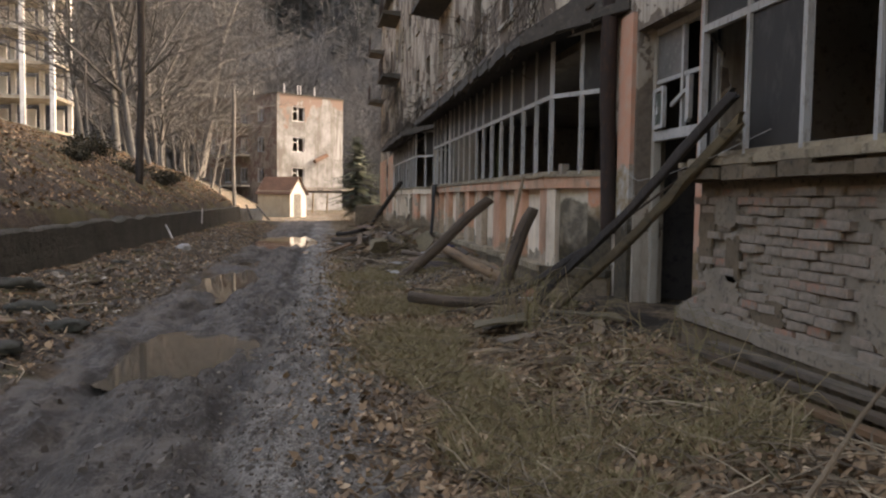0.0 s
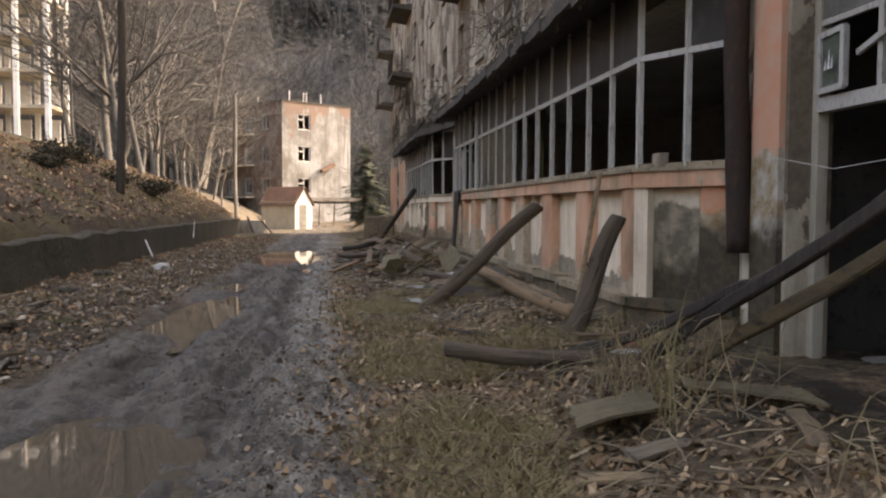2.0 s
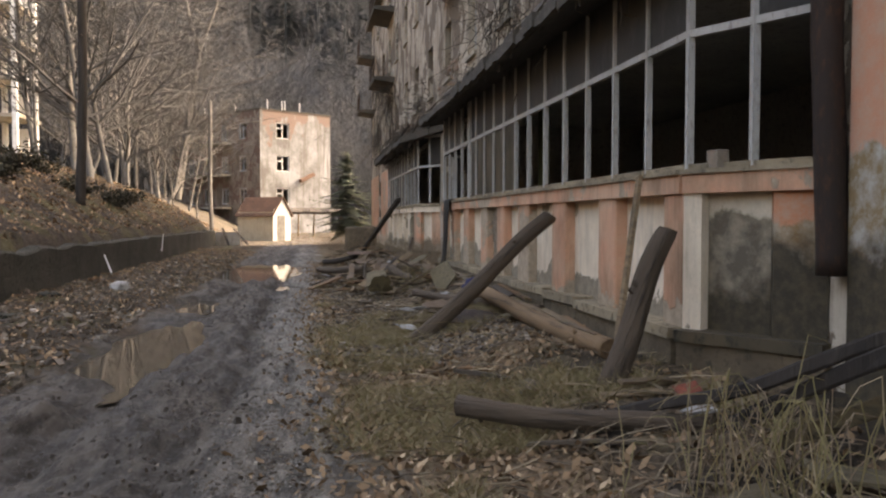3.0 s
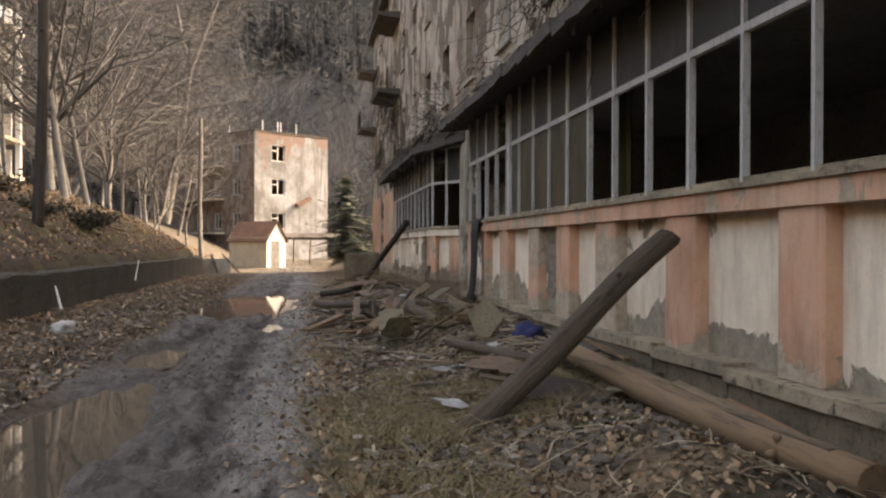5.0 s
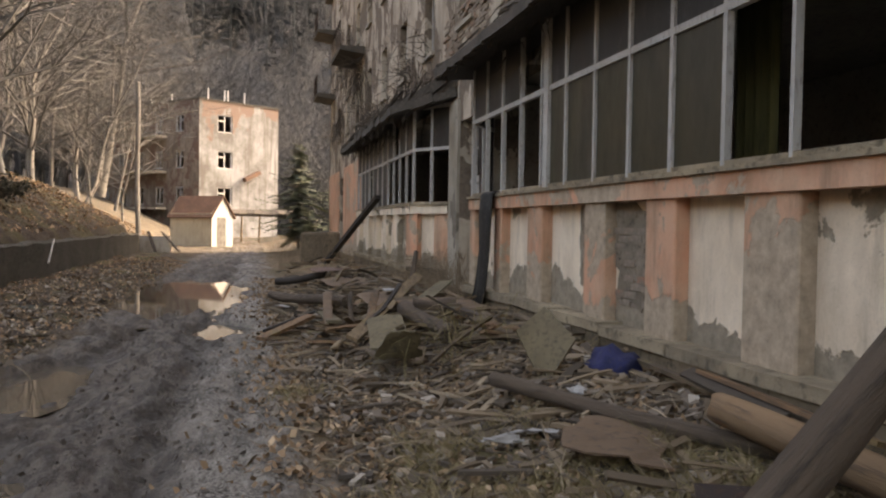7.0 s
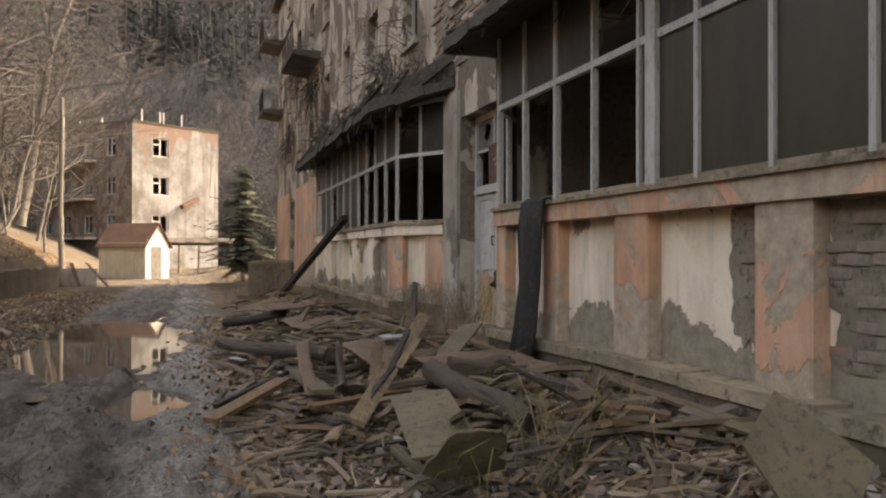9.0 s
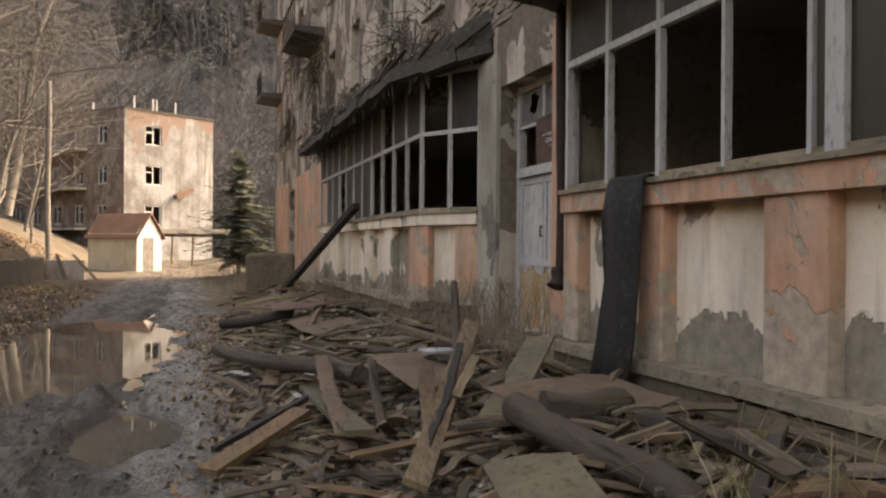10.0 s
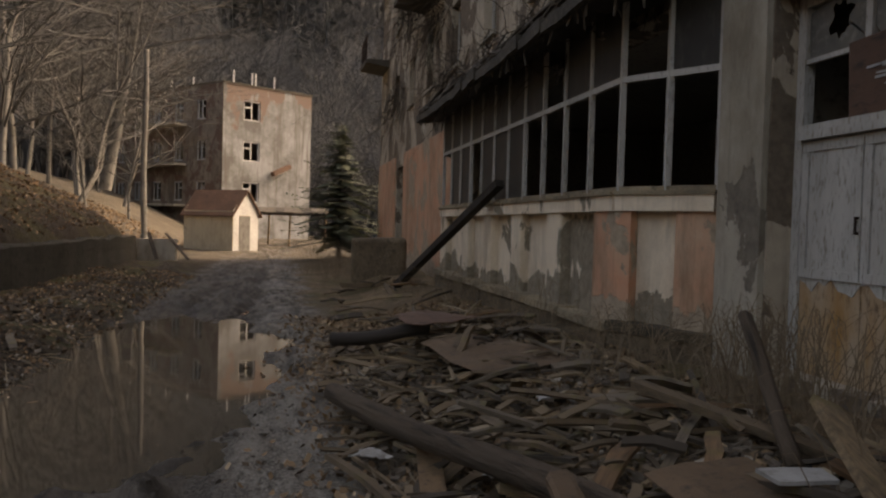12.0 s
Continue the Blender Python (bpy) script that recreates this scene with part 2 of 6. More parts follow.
M_BLOCKWALL = block_wall_material()
# near-black fill that puts the shade of openings into the colour
M_DARK = grained("opening_shade_fill", (0.03, 0.028, 0.026), (0.02, 0.019, 0.018), (0.012, 0.012, 0.011), 2, 10)


def brick_material():
    n = Nodes("old_red_brick")
    pick = n.chance()
    col = n.mix(n.ramp(pick, 0.72, 1.0), (0.30, 0.232, 0.175), (0.36, 0.15, 0.09))
    col = n.mix(n.ramp(n.noise(6, 5, 0.7), 0.36, 0.6), col, (0.20, 0.165, 0.128))
    grit = n.noise(60, 5, 0.7)
    col = n.mix(n.ramp(grit, 0.56, 0.72), col, (0.32, 0.27, 0.21))
    n.bump(grit, 0.7, 0.01)
    return n.done(col, 0.93)


M_BRICK = brick_material()
M_MORTAR = grained("crumbling_mortar", (0.27, 0.222, 0.165), (0.18, 0.148, 0.11), (0.075, 0.062, 0.048), 2, 18, None, 0.95, 0.9)


def dull_glass_material():
    n = Nodes("grimy_glass_olive_reflection")
    dust = n.ramp(n.noise(2.5, 6, 0.7, (1, 1, 0.35)), 0.3, 0.8)
    n.bsdf.inputs["Specular IOR Level"].default_value = 0.5
    # grimy panes; the olive base paints in the hillside they mirror
    return n.done(n.mix(dust, (0.036, 0.032, 0.016), (0.022, 0.02, 0.012)), n.math("MULTIPLY_ADD", dust, 0.35, 0.3))


M_GRIMY = dull_glass_material()
M_DUSTY = grained("dusty_pale_glass", (0.15, 0.145, 0.13), (0.10, 0.098, 0.088), (0.22, 0.21, 0.185), 3, 14, None, 0.4, 0.05)
M_GREYGLASS = grained("dusty_grey_glass", (0.034, 0.032, 0.029), (0.024, 0.023, 0.021), (0.052, 0.048, 0.042), 1.5, 7, (1, 1, 0.4), 0.55, 0.05)


def water_material():
    n = Nodes("muddy_water")
    n.bsdf.inputs["Specular IOR Level"].default_value = 0.5
    n.bsdf.inputs["IOR"].default_value = 1.33
    n.bump(n.noise(6, 3, 0.5), 0.015, 0.02)
    return n.done(n.mix(n.ramp(n.noise(0.8, 3), 0.3, 0.7), (0.082, 0.068, 0.049), (0.06, 0.05, 0.038)), 0.03)


M_WATER = water_material()


def leaf_material(name, a, b, c):
    n = Nodes(name)
    r = n.island()
    col = n.mix(n.ramp(r, 0.0, 0.6), a, b)
    col = n.mix(n.ramp(r, 0.82, 1.0), col, c)
    return n.done(col, 0.85)


M_LEAVES = leaf_material("fallen_leaves", (0.07, 0.046, 0.028), (0.25, 0.158, 0.088), (0.48, 0.345, 0.215))
M_GRASS = leaf_material("dry_grass", (0.24, 0.175, 0.095), (0.165, 0.135, 0.06), (0.37, 0.28, 0.175))
M_STRAW = leaf_material("dead_sticks_and_straw", (0.06, 0.045, 0.032), (0.17, 0.128, 0.083), (0.40, 0.31, 0.20))
M_GABLE = grained("dirty_white_boards", (0.42, 0.42, 0.415), (0.34, 0.335, 0.325), (0.2, 0.19, 0.175), 2, 12, None, 0.75, 0.3)
M_SHRUB = leaf_material("dull_dark_leaves", (0.024, 0.023, 0.014), (0.04, 0.036, 0.021), (0.07, 0.06, 0.036))
M_NEEDLE = leaf_material("fir_needles", (0.075, 0.09, 0.06), (0.105, 0.12, 0.082), (0.13, 0.145, 0.105))
# low-contrast blue-grey needles carry the haze in their colour
M_DARKNEEDLE = leaf_material("haze_grey_conifer_needles", (0.038, 0.049, 0.055), (0.047, 0.059, 0.065), (0.056, 0.068, 0.074))
M_SCRAP = leaf_material("mixed_old_timber", (0.046, 0.035, 0.025), (0.165, 0.118, 0.073), (0.34, 0.265, 0.18))
M_RUBBLE = leaf_material("mixed_rubble", (0.055, 0.043, 0.033), (0.15, 0.118, 0.088), (0.36, 0.31, 0.25))
M_GRAVEL = leaf_material("pale_gravel", (0.14, 0.124, 0.106), (0.24, 0.215, 0.185), (0.38, 0.345, 0.30))
M_CLOD = leaf_material("dark_mud_clods", (0.06, 0.05, 0.041), (0.095, 0.08, 0.066), (0.14, 0.12, 0.10))


def ground_material():
    n = Nodes("ground_of_mud_leaves_grass")
    x, y, z = n.axis(0), n.axis(1), n.axis(2)
    warp = n.math("MULTIPLY", n.math("SUBTRACT", n.noise(1.1, 7, 0.7), 0.5), 2.4)
    xw = n.math("ADD", x, warp)
    road = n.math("MULTIPLY", n.ramp(xw, 0.85, 0.25), n.ramp(xw, -2.75, -2.35))
    mud_big = n.noise(0.9, 6, 0.65, (1.5, 0.5, 1))
    mud = n.mix(n.ramp(mud_big, 0.35, 0.65), (0.115, 0.096, 0.077), (0.20, 0.17, 0.14))
    right = n.ramp(n.math("ADD", x, n.math("MULTIPLY", warp, 0.35)), -0.75, -0.25)
    mud = n.mix(right, mud, n.mix(n.ramp(n.noise(2.2, 5, 0.7), 0.35, 0.65), (0.225, 0.196, 0.16), (0.36, 0.315, 0.262)))
    mud = n.mix(n.math("MULTIPLY", n.ramp(n.noise(4.5, 6, 0.75, (1.4, 0.4, 1), 8), 0.42, 0.56), 0.85), mud, (0.048, 0.04, 0.033))
    mud = n.mix(n.math("MULTIPLY", n.ramp(n.noise(6.5, 7, 0.75, (1.2, 0.7, 1), 15), 0.52, 0.68), 0.5), mud, (0.23, 0.20, 0.165))
    wander = n.math("MULTIPLY", n.math("SUBTRACT", n.noise(0.5, 3, 0.5, (0.3, 1, 1), 2), 0.5), 0.9)
    tracks = None
    for c in (-1.75, -0.62):
        off = n.math("ABSOLUTE", n.math("SUBTRACT", n.math("ADD", x, wander), c))
        line = n.ramp(off, 0.3, 0.1)
        tracks = line if tracks is None else n.math("MAXIMUM", tracks, line)
    tracks = n.math("MULTIPLY", tracks, n.ramp(n.noise(3.2, 6, 0.7, (1, 0.35, 1), 4), 0.38, 0.62))
    mud = n.mix(n.math("MULTIPLY", tracks, 0.8), mud, (0.046, 0.038, 0.031))
    stones = n.noise(22, 5, 0.75)
    mud = n.mix(n.ramp(stones, 0.55, 0.72), mud, (0.20, 0.185, 0.165))
    gravel = n.math("MULTIPLY", n.ramp(n.noise(0.55, 4, 0.6, (1.2, 0.5, 1), 3), 0.5, 0.62), right)
    mud = n.mix(n.math("MULTIPLY", gravel, n.ramp(n.noise(38, 4, 0.7), 0.45, 0.6)), mud, (0.38, 0.345, 0.295))
    leaf = n.mix(n.ramp(n.noise(13, 6, 0.75), 0.35, 0.68), (0.125, 0.086, 0.054), (0.42, 0.29, 0.178))
    leaf = n.mix(n.ramp(n.noise(1.3, 4, 0.6), 0.45, 0.62), leaf, (0.19, 0.134, 0.085))
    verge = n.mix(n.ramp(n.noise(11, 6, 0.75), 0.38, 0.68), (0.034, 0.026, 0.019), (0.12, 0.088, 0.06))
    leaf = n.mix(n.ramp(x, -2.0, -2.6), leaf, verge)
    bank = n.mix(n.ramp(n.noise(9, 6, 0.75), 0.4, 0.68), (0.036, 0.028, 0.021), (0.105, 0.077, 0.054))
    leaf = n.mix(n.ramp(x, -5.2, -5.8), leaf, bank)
    moss = n.math("MULTIPLY", n.ramp(n.noise(0.8, 5, 0.65, None, 6), 0.48, 0.62), 0.6)
    leaf = n.mix(moss, leaf, (0.105, 0.098, 0.04))
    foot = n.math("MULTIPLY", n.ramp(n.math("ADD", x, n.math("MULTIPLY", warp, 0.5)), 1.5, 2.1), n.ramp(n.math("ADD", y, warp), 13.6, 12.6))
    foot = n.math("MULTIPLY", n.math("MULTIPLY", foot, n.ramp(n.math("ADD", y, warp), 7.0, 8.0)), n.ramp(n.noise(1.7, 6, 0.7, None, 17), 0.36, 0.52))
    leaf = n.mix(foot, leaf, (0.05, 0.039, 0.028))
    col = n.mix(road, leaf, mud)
    slope = n.mix(n.ramp(n.noise(0.5, 6, 0.7), 0.35, 0.65), (0.135, 0.112, 0.084), (0.07, 0.059, 0.045))
    col = n.mix(n.ramp(y, 50, 60), col, slope)
    # far forest floor, with distance haze mixed into its colour
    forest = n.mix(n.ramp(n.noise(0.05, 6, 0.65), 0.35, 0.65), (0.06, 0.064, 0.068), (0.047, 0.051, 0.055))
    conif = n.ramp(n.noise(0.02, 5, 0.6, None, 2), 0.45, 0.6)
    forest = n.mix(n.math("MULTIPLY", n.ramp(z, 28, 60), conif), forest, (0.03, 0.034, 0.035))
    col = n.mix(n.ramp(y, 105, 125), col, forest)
    wet = n.math("MULTIPLY", road, n.ramp(mud_big, 0.62, 0.42))
    n.bsdf.inputs["Specular IOR Level"].default_value = 0.2
    n.bump(n.math("ADD", stones, n.noise(7, 6, 0.7)), 1.0, 0.07)
    return n.done(col, n.math("MULTIPLY_ADD", wet, -0.42, 0.9))


M_GROUND = ground_material()


# ---- mesh tools ----
class Shape:
    """Gathers vertices and faces of one mesh."""

    def __init__(self):
        self.v, self.f = [], []

    def add(self, verts, faces):
        k = len(self.v)
        self.v.extend(tuple(p) for p in verts)
        self.f.extend(tuple(i + k for i in q) for q in faces)
        return self

    def box(self, lo, hi, m=None, bevel=0.0):
        (a, b, c), (d, e, f) = lo, hi
        if bevel:
            s = min(bevel, (d - a) * 0.45, (e - b) * 0.45)
            ring = [(a + s, b), (d - s, b), (d, b + s), (d, e - s), (d - s, e), (a + s, e), (a, e - s), (a, b + s)]
            pts = [(x, y, z) for z in (c, f) for x, y in ring]
            faces = [tuple(range(7, -1, -1)), tuple(range(8, 16))] + [(i, (i + 1) % 8, 8 + (i + 1) % 8, 8 + i) for i in range(8)]
        else:
            pts = [(a, b, c), (d, b, c), (d, e, c), (a, e, c), (a, b, f), (d, b, f), (d, e, f), (a, e, f)]
            faces = [(3, 2, 1, 0), (4, 5, 6, 7), (0, 1, 5, 4), (1, 2, 6, 5), (2, 3, 7, 6), (3, 0, 4, 7)]
        if m is not None:
            pts = [m @ Vector(p) for p in pts]
        return self.add(pts, faces)

    def bar(self, p, q, w, h, up=(0, 0, 1)):
        """A straight squared bar from p to q."""
        p, q = Vector(p), Vector(q)
        y = (q - p).normalized()
        x = y.cross(Vector(up))
        if x.length < 1e-4:
            x = y.cross(Vector((1, 0, 0)))
        x.normalize()
        z = x.cross(y)
        pts = [c + x * sx * w / 2 + z * sz * h / 2 for c in (p, q) for sx, sz in ((-1, -1), (1, -1), (1, 1), (-1, 1))]
        return self.add(pts, [(3, 2, 1, 0), (4, 5, 6, 7), (0, 1, 5, 4), (1, 2, 6, 5), (2, 3, 7, 6), (3, 0, 4, 7)])

    def tube(self, pts, radii, n=6, caps=True):
        """A tapering tube along a line of points."""
        pts = [Vector(p) for p in pts]
        k = len(self.v)
        for i, p in enumerate(pts):
            way = (pts[min(i + 1, len(pts) - 1)] - pts[max(i - 1, 0)]).normalized()
            a = way.orthogonal().normalized() if i == 0 else (a - way * a.dot(way)).normalized()
            b = way.cross(a)
            for j in range(n):
                t = 2 * math.pi * j / n
                self.v.append(tuple(p + (a * math.cos(t) + b * math.sin(t)) * radii[i]))
        for i in range(len(pts) - 1):
            for j in range(n):
                self.f.append((k + i * n + j, k + i * n + (j + 1) % n, k + (i + 1) * n + (j + 1) % n, k + (i + 1) * n + j))
        if caps:
            self.f.append(tuple(k + j for j in range(n - 1, -1, -1)))
            self.f.append(tuple(k + (len(pts) - 1) * n + j for j in range(n)))
        return self

    def prism(self, outline, z0, z1):
        """An upright block over a flat outline; z1 may be a list, a height for each corner."""
        n = len(outline)
        tops = z1 if isinstance(z1, (list, tuple)) else [z1] * n
        bottoms = z0 if isinstance(z0, (list, tuple)) else [z0] * n
        pts = [(x, y, b) for (x, y), b in zip(outline, bottoms)] + [(x, y, t) for (x, y), t in zip(outline, tops)]
        return self.add(pts, [tuple(range(n - 1, -1, -1)), tuple(range(n, 2 * n))] + [(i, (i + 1) % n, n + (i + 1) % n, n + i) for i in range(n)])

    def holed(self, us, ws, holes, place, depth):
        """A slab of cells between the lines us and ws, open where a hole (u0, u1, w0, w1) lies. place(u, w, d) gives the point, d from 0 to depth."""
        us = sorted(set(us) | {h[i] for h in holes for i in (0, 1)})
        ws = sorted(set(ws) | {h[i] for h in holes for i in (2, 3)})
        full = [[not any(h[0] < (us[i] + us[i + 1]) / 2 < h[1] and h[2] < (ws[j] + ws[j + 1]) / 2 < h[3] for h in holes)
                 for j in range(len(ws) - 1)] for i in range(len(us) - 1)]

        def is_full(i, j):
            return 0 <= i < len(us) - 1 and 0 <= j < len(ws) - 1 and full[i][j]

        def quad(*c):
            self.add([place(*p) for p in c], [(0, 1, 2, 3)])

        for i in range(len(us) - 1):
            for j in range(len(ws) - 1):
                if not full[i][j]:
                    continue
                a, b, c, d = us[i], us[i + 1], ws[j], ws[j + 1]
                quad((a, c, 0), (a, d, 0), (b, d, 0), (b, c, 0))
                quad((a, c, depth), (b, c, depth), (b, d, depth), (a, d, depth))
                if not is_full(i - 1, j):
                    quad((a, c, 0), (a, c, depth), (a, d, depth), (a, d, 0))
                if not is_full(i + 1, j):
                    quad((b, c, 0), (b, d, 0), (b, d, depth), (b, c, depth))
                if not is_full(i, j - 1):
                    quad((a, c, 0), (b, c, 0), (b, c, depth), (a, c, depth))
                if not is_full(i, j + 1):
                    quad((a, d, 0), (a, d, depth), (b, d, depth), (b, d, 0))
        return self

    def mesh(self, name, material, smooth=False):
        me = bpy.data.meshes.new(name)
        me.from_pydata(self.v, [], self.f)
        me.materials.append(material)
        if smooth:
            me.polygons.foreach_set("use_smooth", [True] * len(me.polygons))
        me.update()
        return me


def solid(name, shape, material, label="", category="", group="", kind="", smooth=False):
    """A top-level thing of one mesh."""
    return tagged(new(name, shape.mesh(name, material, smooth)), label, category, group, kind)


def thing(name, place, label, category, group="", kind=""):
    """An Empty at the thing's base, to hold its parts."""
    ob = new(name)
    ob.location = place
    ob.empty_display_size = 0.1
    return tagged(ob, label, category, group, kind)


def part(name, shape, material, parent, label="", smooth=False):
    """One mesh, written in world metres, under a thing or under a part."""
    ob = new(name, shape if isinstance(shape, bpy.types.Mesh) else shape.mesh(name, material, smooth))
    ob.parent = parent
    if parent.type == "EMPTY":
        ob.matrix_parent_inverse = Matrix.Translation(-parent.location)
    return tagged(ob, label)


rng = random.Random(7)


# ---- terrain ----
LATTICE = np.random.RandomState(3).rand(256, 256)


def vnoise(x, y):
    xi, yi = np.floor(x).astype(int), np.floor(y).astype(int)
    u, v = x - xi, y - yi
    u, v = u * u * (3 - 2 * u), v * v * (3 - 2 * v)
    g = lambda a, b: LATTICE[a % 256, b % 256]
    return (g(xi, yi) * (1 - u) + g(xi + 1, yi) * u) * (1 - v) + (g(xi, yi + 1) * (1 - u) + g(xi + 1, yi + 1) * u) * v - 0.5


def fbm(x, y, octaves=4):
    return sum(vnoise(x * 2 ** k + 17 * k, y * 2 ** k + 5 * k) / 2 ** k for k in range(octaves))


def step(v, a, b):
    u = np.clip((v - a) / (b - a), 0, 1)
    return u * u * (3 - 2 * u)


POOLS = [(-1.42, 8.2, 0.6, 1.25), (-1.85, 15.6, 0.65, 2.4), (-1.75, 32.0, 1.95, 5.0), (-0.5, 25.3, 0.46, 0.95), (-2.0, 21.2, 0.4, 1.2)]
WATER, FALL = -0.055, 0.0075


def height(x, y):
    x, y = np.asarray(x, float), np.asarray(y, float)
    z = 0.05 * fbm(x * 1.1, y * 0.8) + 0.12 * fbm(x * 3.7, y * 2.6, 4) * step(x, 0.3, -0.6) * step(x, -2.6, -2.2) * step(x, 0.6, 0.3) + 0.03 * fbm(x * 5, y * 4, 3) + 0.035 * fbm(x * 9 + 3, y * 6, 3) * step(x, -2.8, -2.3) * step(x, 0.7, 0.3)
    z = z - FALL * np.clip(y, 0, 26) * (1 - 0.75 * step(x, 1.3, 2.8)) * step(y, 75, 60) * step(x, -5.5, -5.4) * step(x, 20, 8)
    # wheel tracks
    for c in (-1.65, -0.6):
        z = z - 0.085 * np.exp(-((x - c + 0.4 * vnoise(y * 0.3, y * 0)) / 0.17) ** 2) * step(y, 0, 6) * step(y, 48, 40)
    # trodden ridges between and beside the tracks
    lumps = np.maximum(0, fbm(x * 2.1 + 31, y * 1.3 + 7, 4))
    z = z + 0.17 * lumps * (np.exp(-((x + 0.85) / 0.3) ** 2) + np.exp(-((x + 2.2) / 0.35) ** 2) + 0.6 * np.exp(-((x - 0.35) / 0.3) ** 2)) * step(y, 52, 44)
    z = z + 0.02 * np.sin(y * 16 + 3 * vnoise(x * 2, y * 0.7)) * np.exp(-((x + 1.1) / 0.28) ** 2) * step(vnoise(x * 0.5, y * 0.35), -0.1, 0.2)
    for px, py, rx, ry in POOLS:
        d = ((x - px) / rx) ** 2 + ((y - py) / ry) ** 2 + 0.55 * fbm(x * 1.3 + 9, y * 0.9, 3)
        dip = step(d, 1.25, 0.4)
        z = z - 0.14 * dip - 0.9 * dip * (z + FALL * np.clip(y, 0, 26))
    # verge by the retaining wall
    z = z + step(x, -2.3, -3.4) * (0.16 + 0.14 * fbm(x * 2.2, y * 2.2, 3)) * step(y, 56, 50)
    # bank towards the building
    rise = 0.17 + 0.09 * step(y, 14, 19) * step(y, 36, 31)
    z = z + step(x, 1.2, 2.7) * (rise + 0.10 * fbm(x * 2, y * 2, 3)) * step(y, 60, 50) * step(x, 12, 8)
    # slope behind the retaining wall
    d = np.maximum(0, -5.5 - x)
    bank = 0.82 + 2.4 * (1 - np.exp(-d / 4.2)) + 0.18 * d + 0.25 * fbm(x * 0.4, y * 0.4, 4)
    bank2 = 2.6 * (1 - np.exp(-np.maximum(0, d - 1.0) / 6.0)) + 0.18 * d
    b = np.where(x < -5.48, bank * step(y, 55, 51) + bank2 * step(y, 51, 55), 0.0)
    z = z + b * step(x, -5.45, -5.52)
    # hills around
    up = np.maximum(0, y - 118 + 9 * fbm(x * 0.02, y * 0.02, 3) * 2)
    up = np.maximum(up, 0.45 * np.maximum(0, -x - 50))
    up = np.maximum(up, 0.15 * np.maximum(0, -y - 80))
    up = np.maximum(up, 0.3 * np.maximum(0, x - 90))
    z = z + 190 * (1 - np.exp(-0.62 * up / 190)) * (1 + 0.25 * fbm(x * 0.012, y * 0.012, 4))
    return z


def spread(a, b, first, grow):
    out, s = [a], first
    while out[-1] < b:
        out.append(out[-1] + s)
        s *= grow
    return out


def build_ground():
    right = list(np.arange(-5.2, -2.6, 0.1)) + list(np.arange(-2.6, 0.6, 0.05)) + list(np.arange(0.6, 3.8, 0.1)) + spread(3.9, 420, 0.5, 1.16)
    left = [-v for v in spread(5.7, 420, 0.3, 1.09)][::-1] + [-5.5, -5.42, -5.32]
    xs = np.array(left + right)
    ys = np.array([-v for v in spread(4.6, 420, 0.5, 1.17)][::-1] + list(np.arange(-4.4, 1.9, 0.2)) + list(np.arange(2.0, 30, 0.075)) + list(np.arange(30, 41, 0.14)) + spread(41.1, 620, 0.16, 1.022))
    X, Y = np.meshgrid(xs, ys)
    Z = height(X, Y)
    nx, ny = len(xs), len(ys)
    i = np.arange(nx * ny).reshape(ny, nx)
    faces = np.stack([i[:-1, :-1], i[:-1, 1:], i[1:, 1:], i[1:, :-1]], -1).reshape(-1, 4)
    me = bpy.data.meshes.new("ground")
    me.from_pydata(np.stack([X, Y, Z], -1).reshape(-1, 3).tolist(), [], faces.tolist())
    me.polygons.foreach_set("use_smooth", [True] * len(me.polygons))
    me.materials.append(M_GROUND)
    tagged(new("ground", me), "muddy rutted track, leaf litter verges and wooded hillside", "ground", kind="structure")
    for i, (px, py, rx, ry) in enumerate(POOLS):
        s = Shape()
        rx, ry, level = rx * 1.35, ry * 1.25, WATER - FALL * min(py, 26) - 0.005 * i
        s.add([(px + rx * math.cos(a), py + ry * math.sin(a), level) for a in np.linspace(0, 2 * math.pi, 33)[:-1]], [tuple(range(32))])
        solid("puddle", s, M_WATER, "still muddy brown puddle lying in the track", "puddle", "puddles on the track", "structure")


build_ground()


def ground_at(x, y):
    return float(height(x, y))


# ---- the long building ----
MAIN_X, BAY_X, Y0, Y1, TOP = 4.1, 3.45, -6.0, 56.5, 13.5
SILL, TRANSOM, HEAD, FLOOR = 1.87, 3.10, 3.98, 0.72
STOREYS = (4.95, 8.2, 11.5)
upper = []
for k, z in enumerate(STOREYS):
    y = 0.2
    while y < Y1 - 2:
        upper.append((y, y + 1.05, z + 0.55, z + 2.15))
        y += 3.4
bays = {"near": (-5.6, -5.0, 7.0, 7.9), "middle": (10.8, 11.95, 25.0, 25.95), "far": (28.95, 29.95, 39.5, 40.5)}
DOOR1, DOOR2, DOOR3 = (8.2, 10.05, -0.2, 3.75), (26.5, 28.2, 0.3, 3.55), (49.6, 51.2, 0.9, 3.6)
holes = upper + [DOOR1, DOOR2, DOOR3] + [(b[0] + 0.1, b[3] - 0.1, 0.5, 3.95) for b in bays.values()]
# wall above z 13.5 is an unseen addition that keeps sun off the bank
s = Shape().holed([Y0, Y1], [-0.3, 13.5, 18.0], holes + [(44.0, Y1, 13.5, 18.0)], lambda u, w, d: (MAIN_X + d, u, w), 0.42)
wall_main = solid("wall_main", s, M_FACADE, "stained peeling plaster facade of the long building, unseen raised top added to block sun", "wall", kind="structure")
s = Shape().box((13.0, Y0, -0.3), (13.4, Y1, TOP))
solid("wall_back", s, M_ROOM, "dim back wall of the gutted building", "wall", kind="structure")
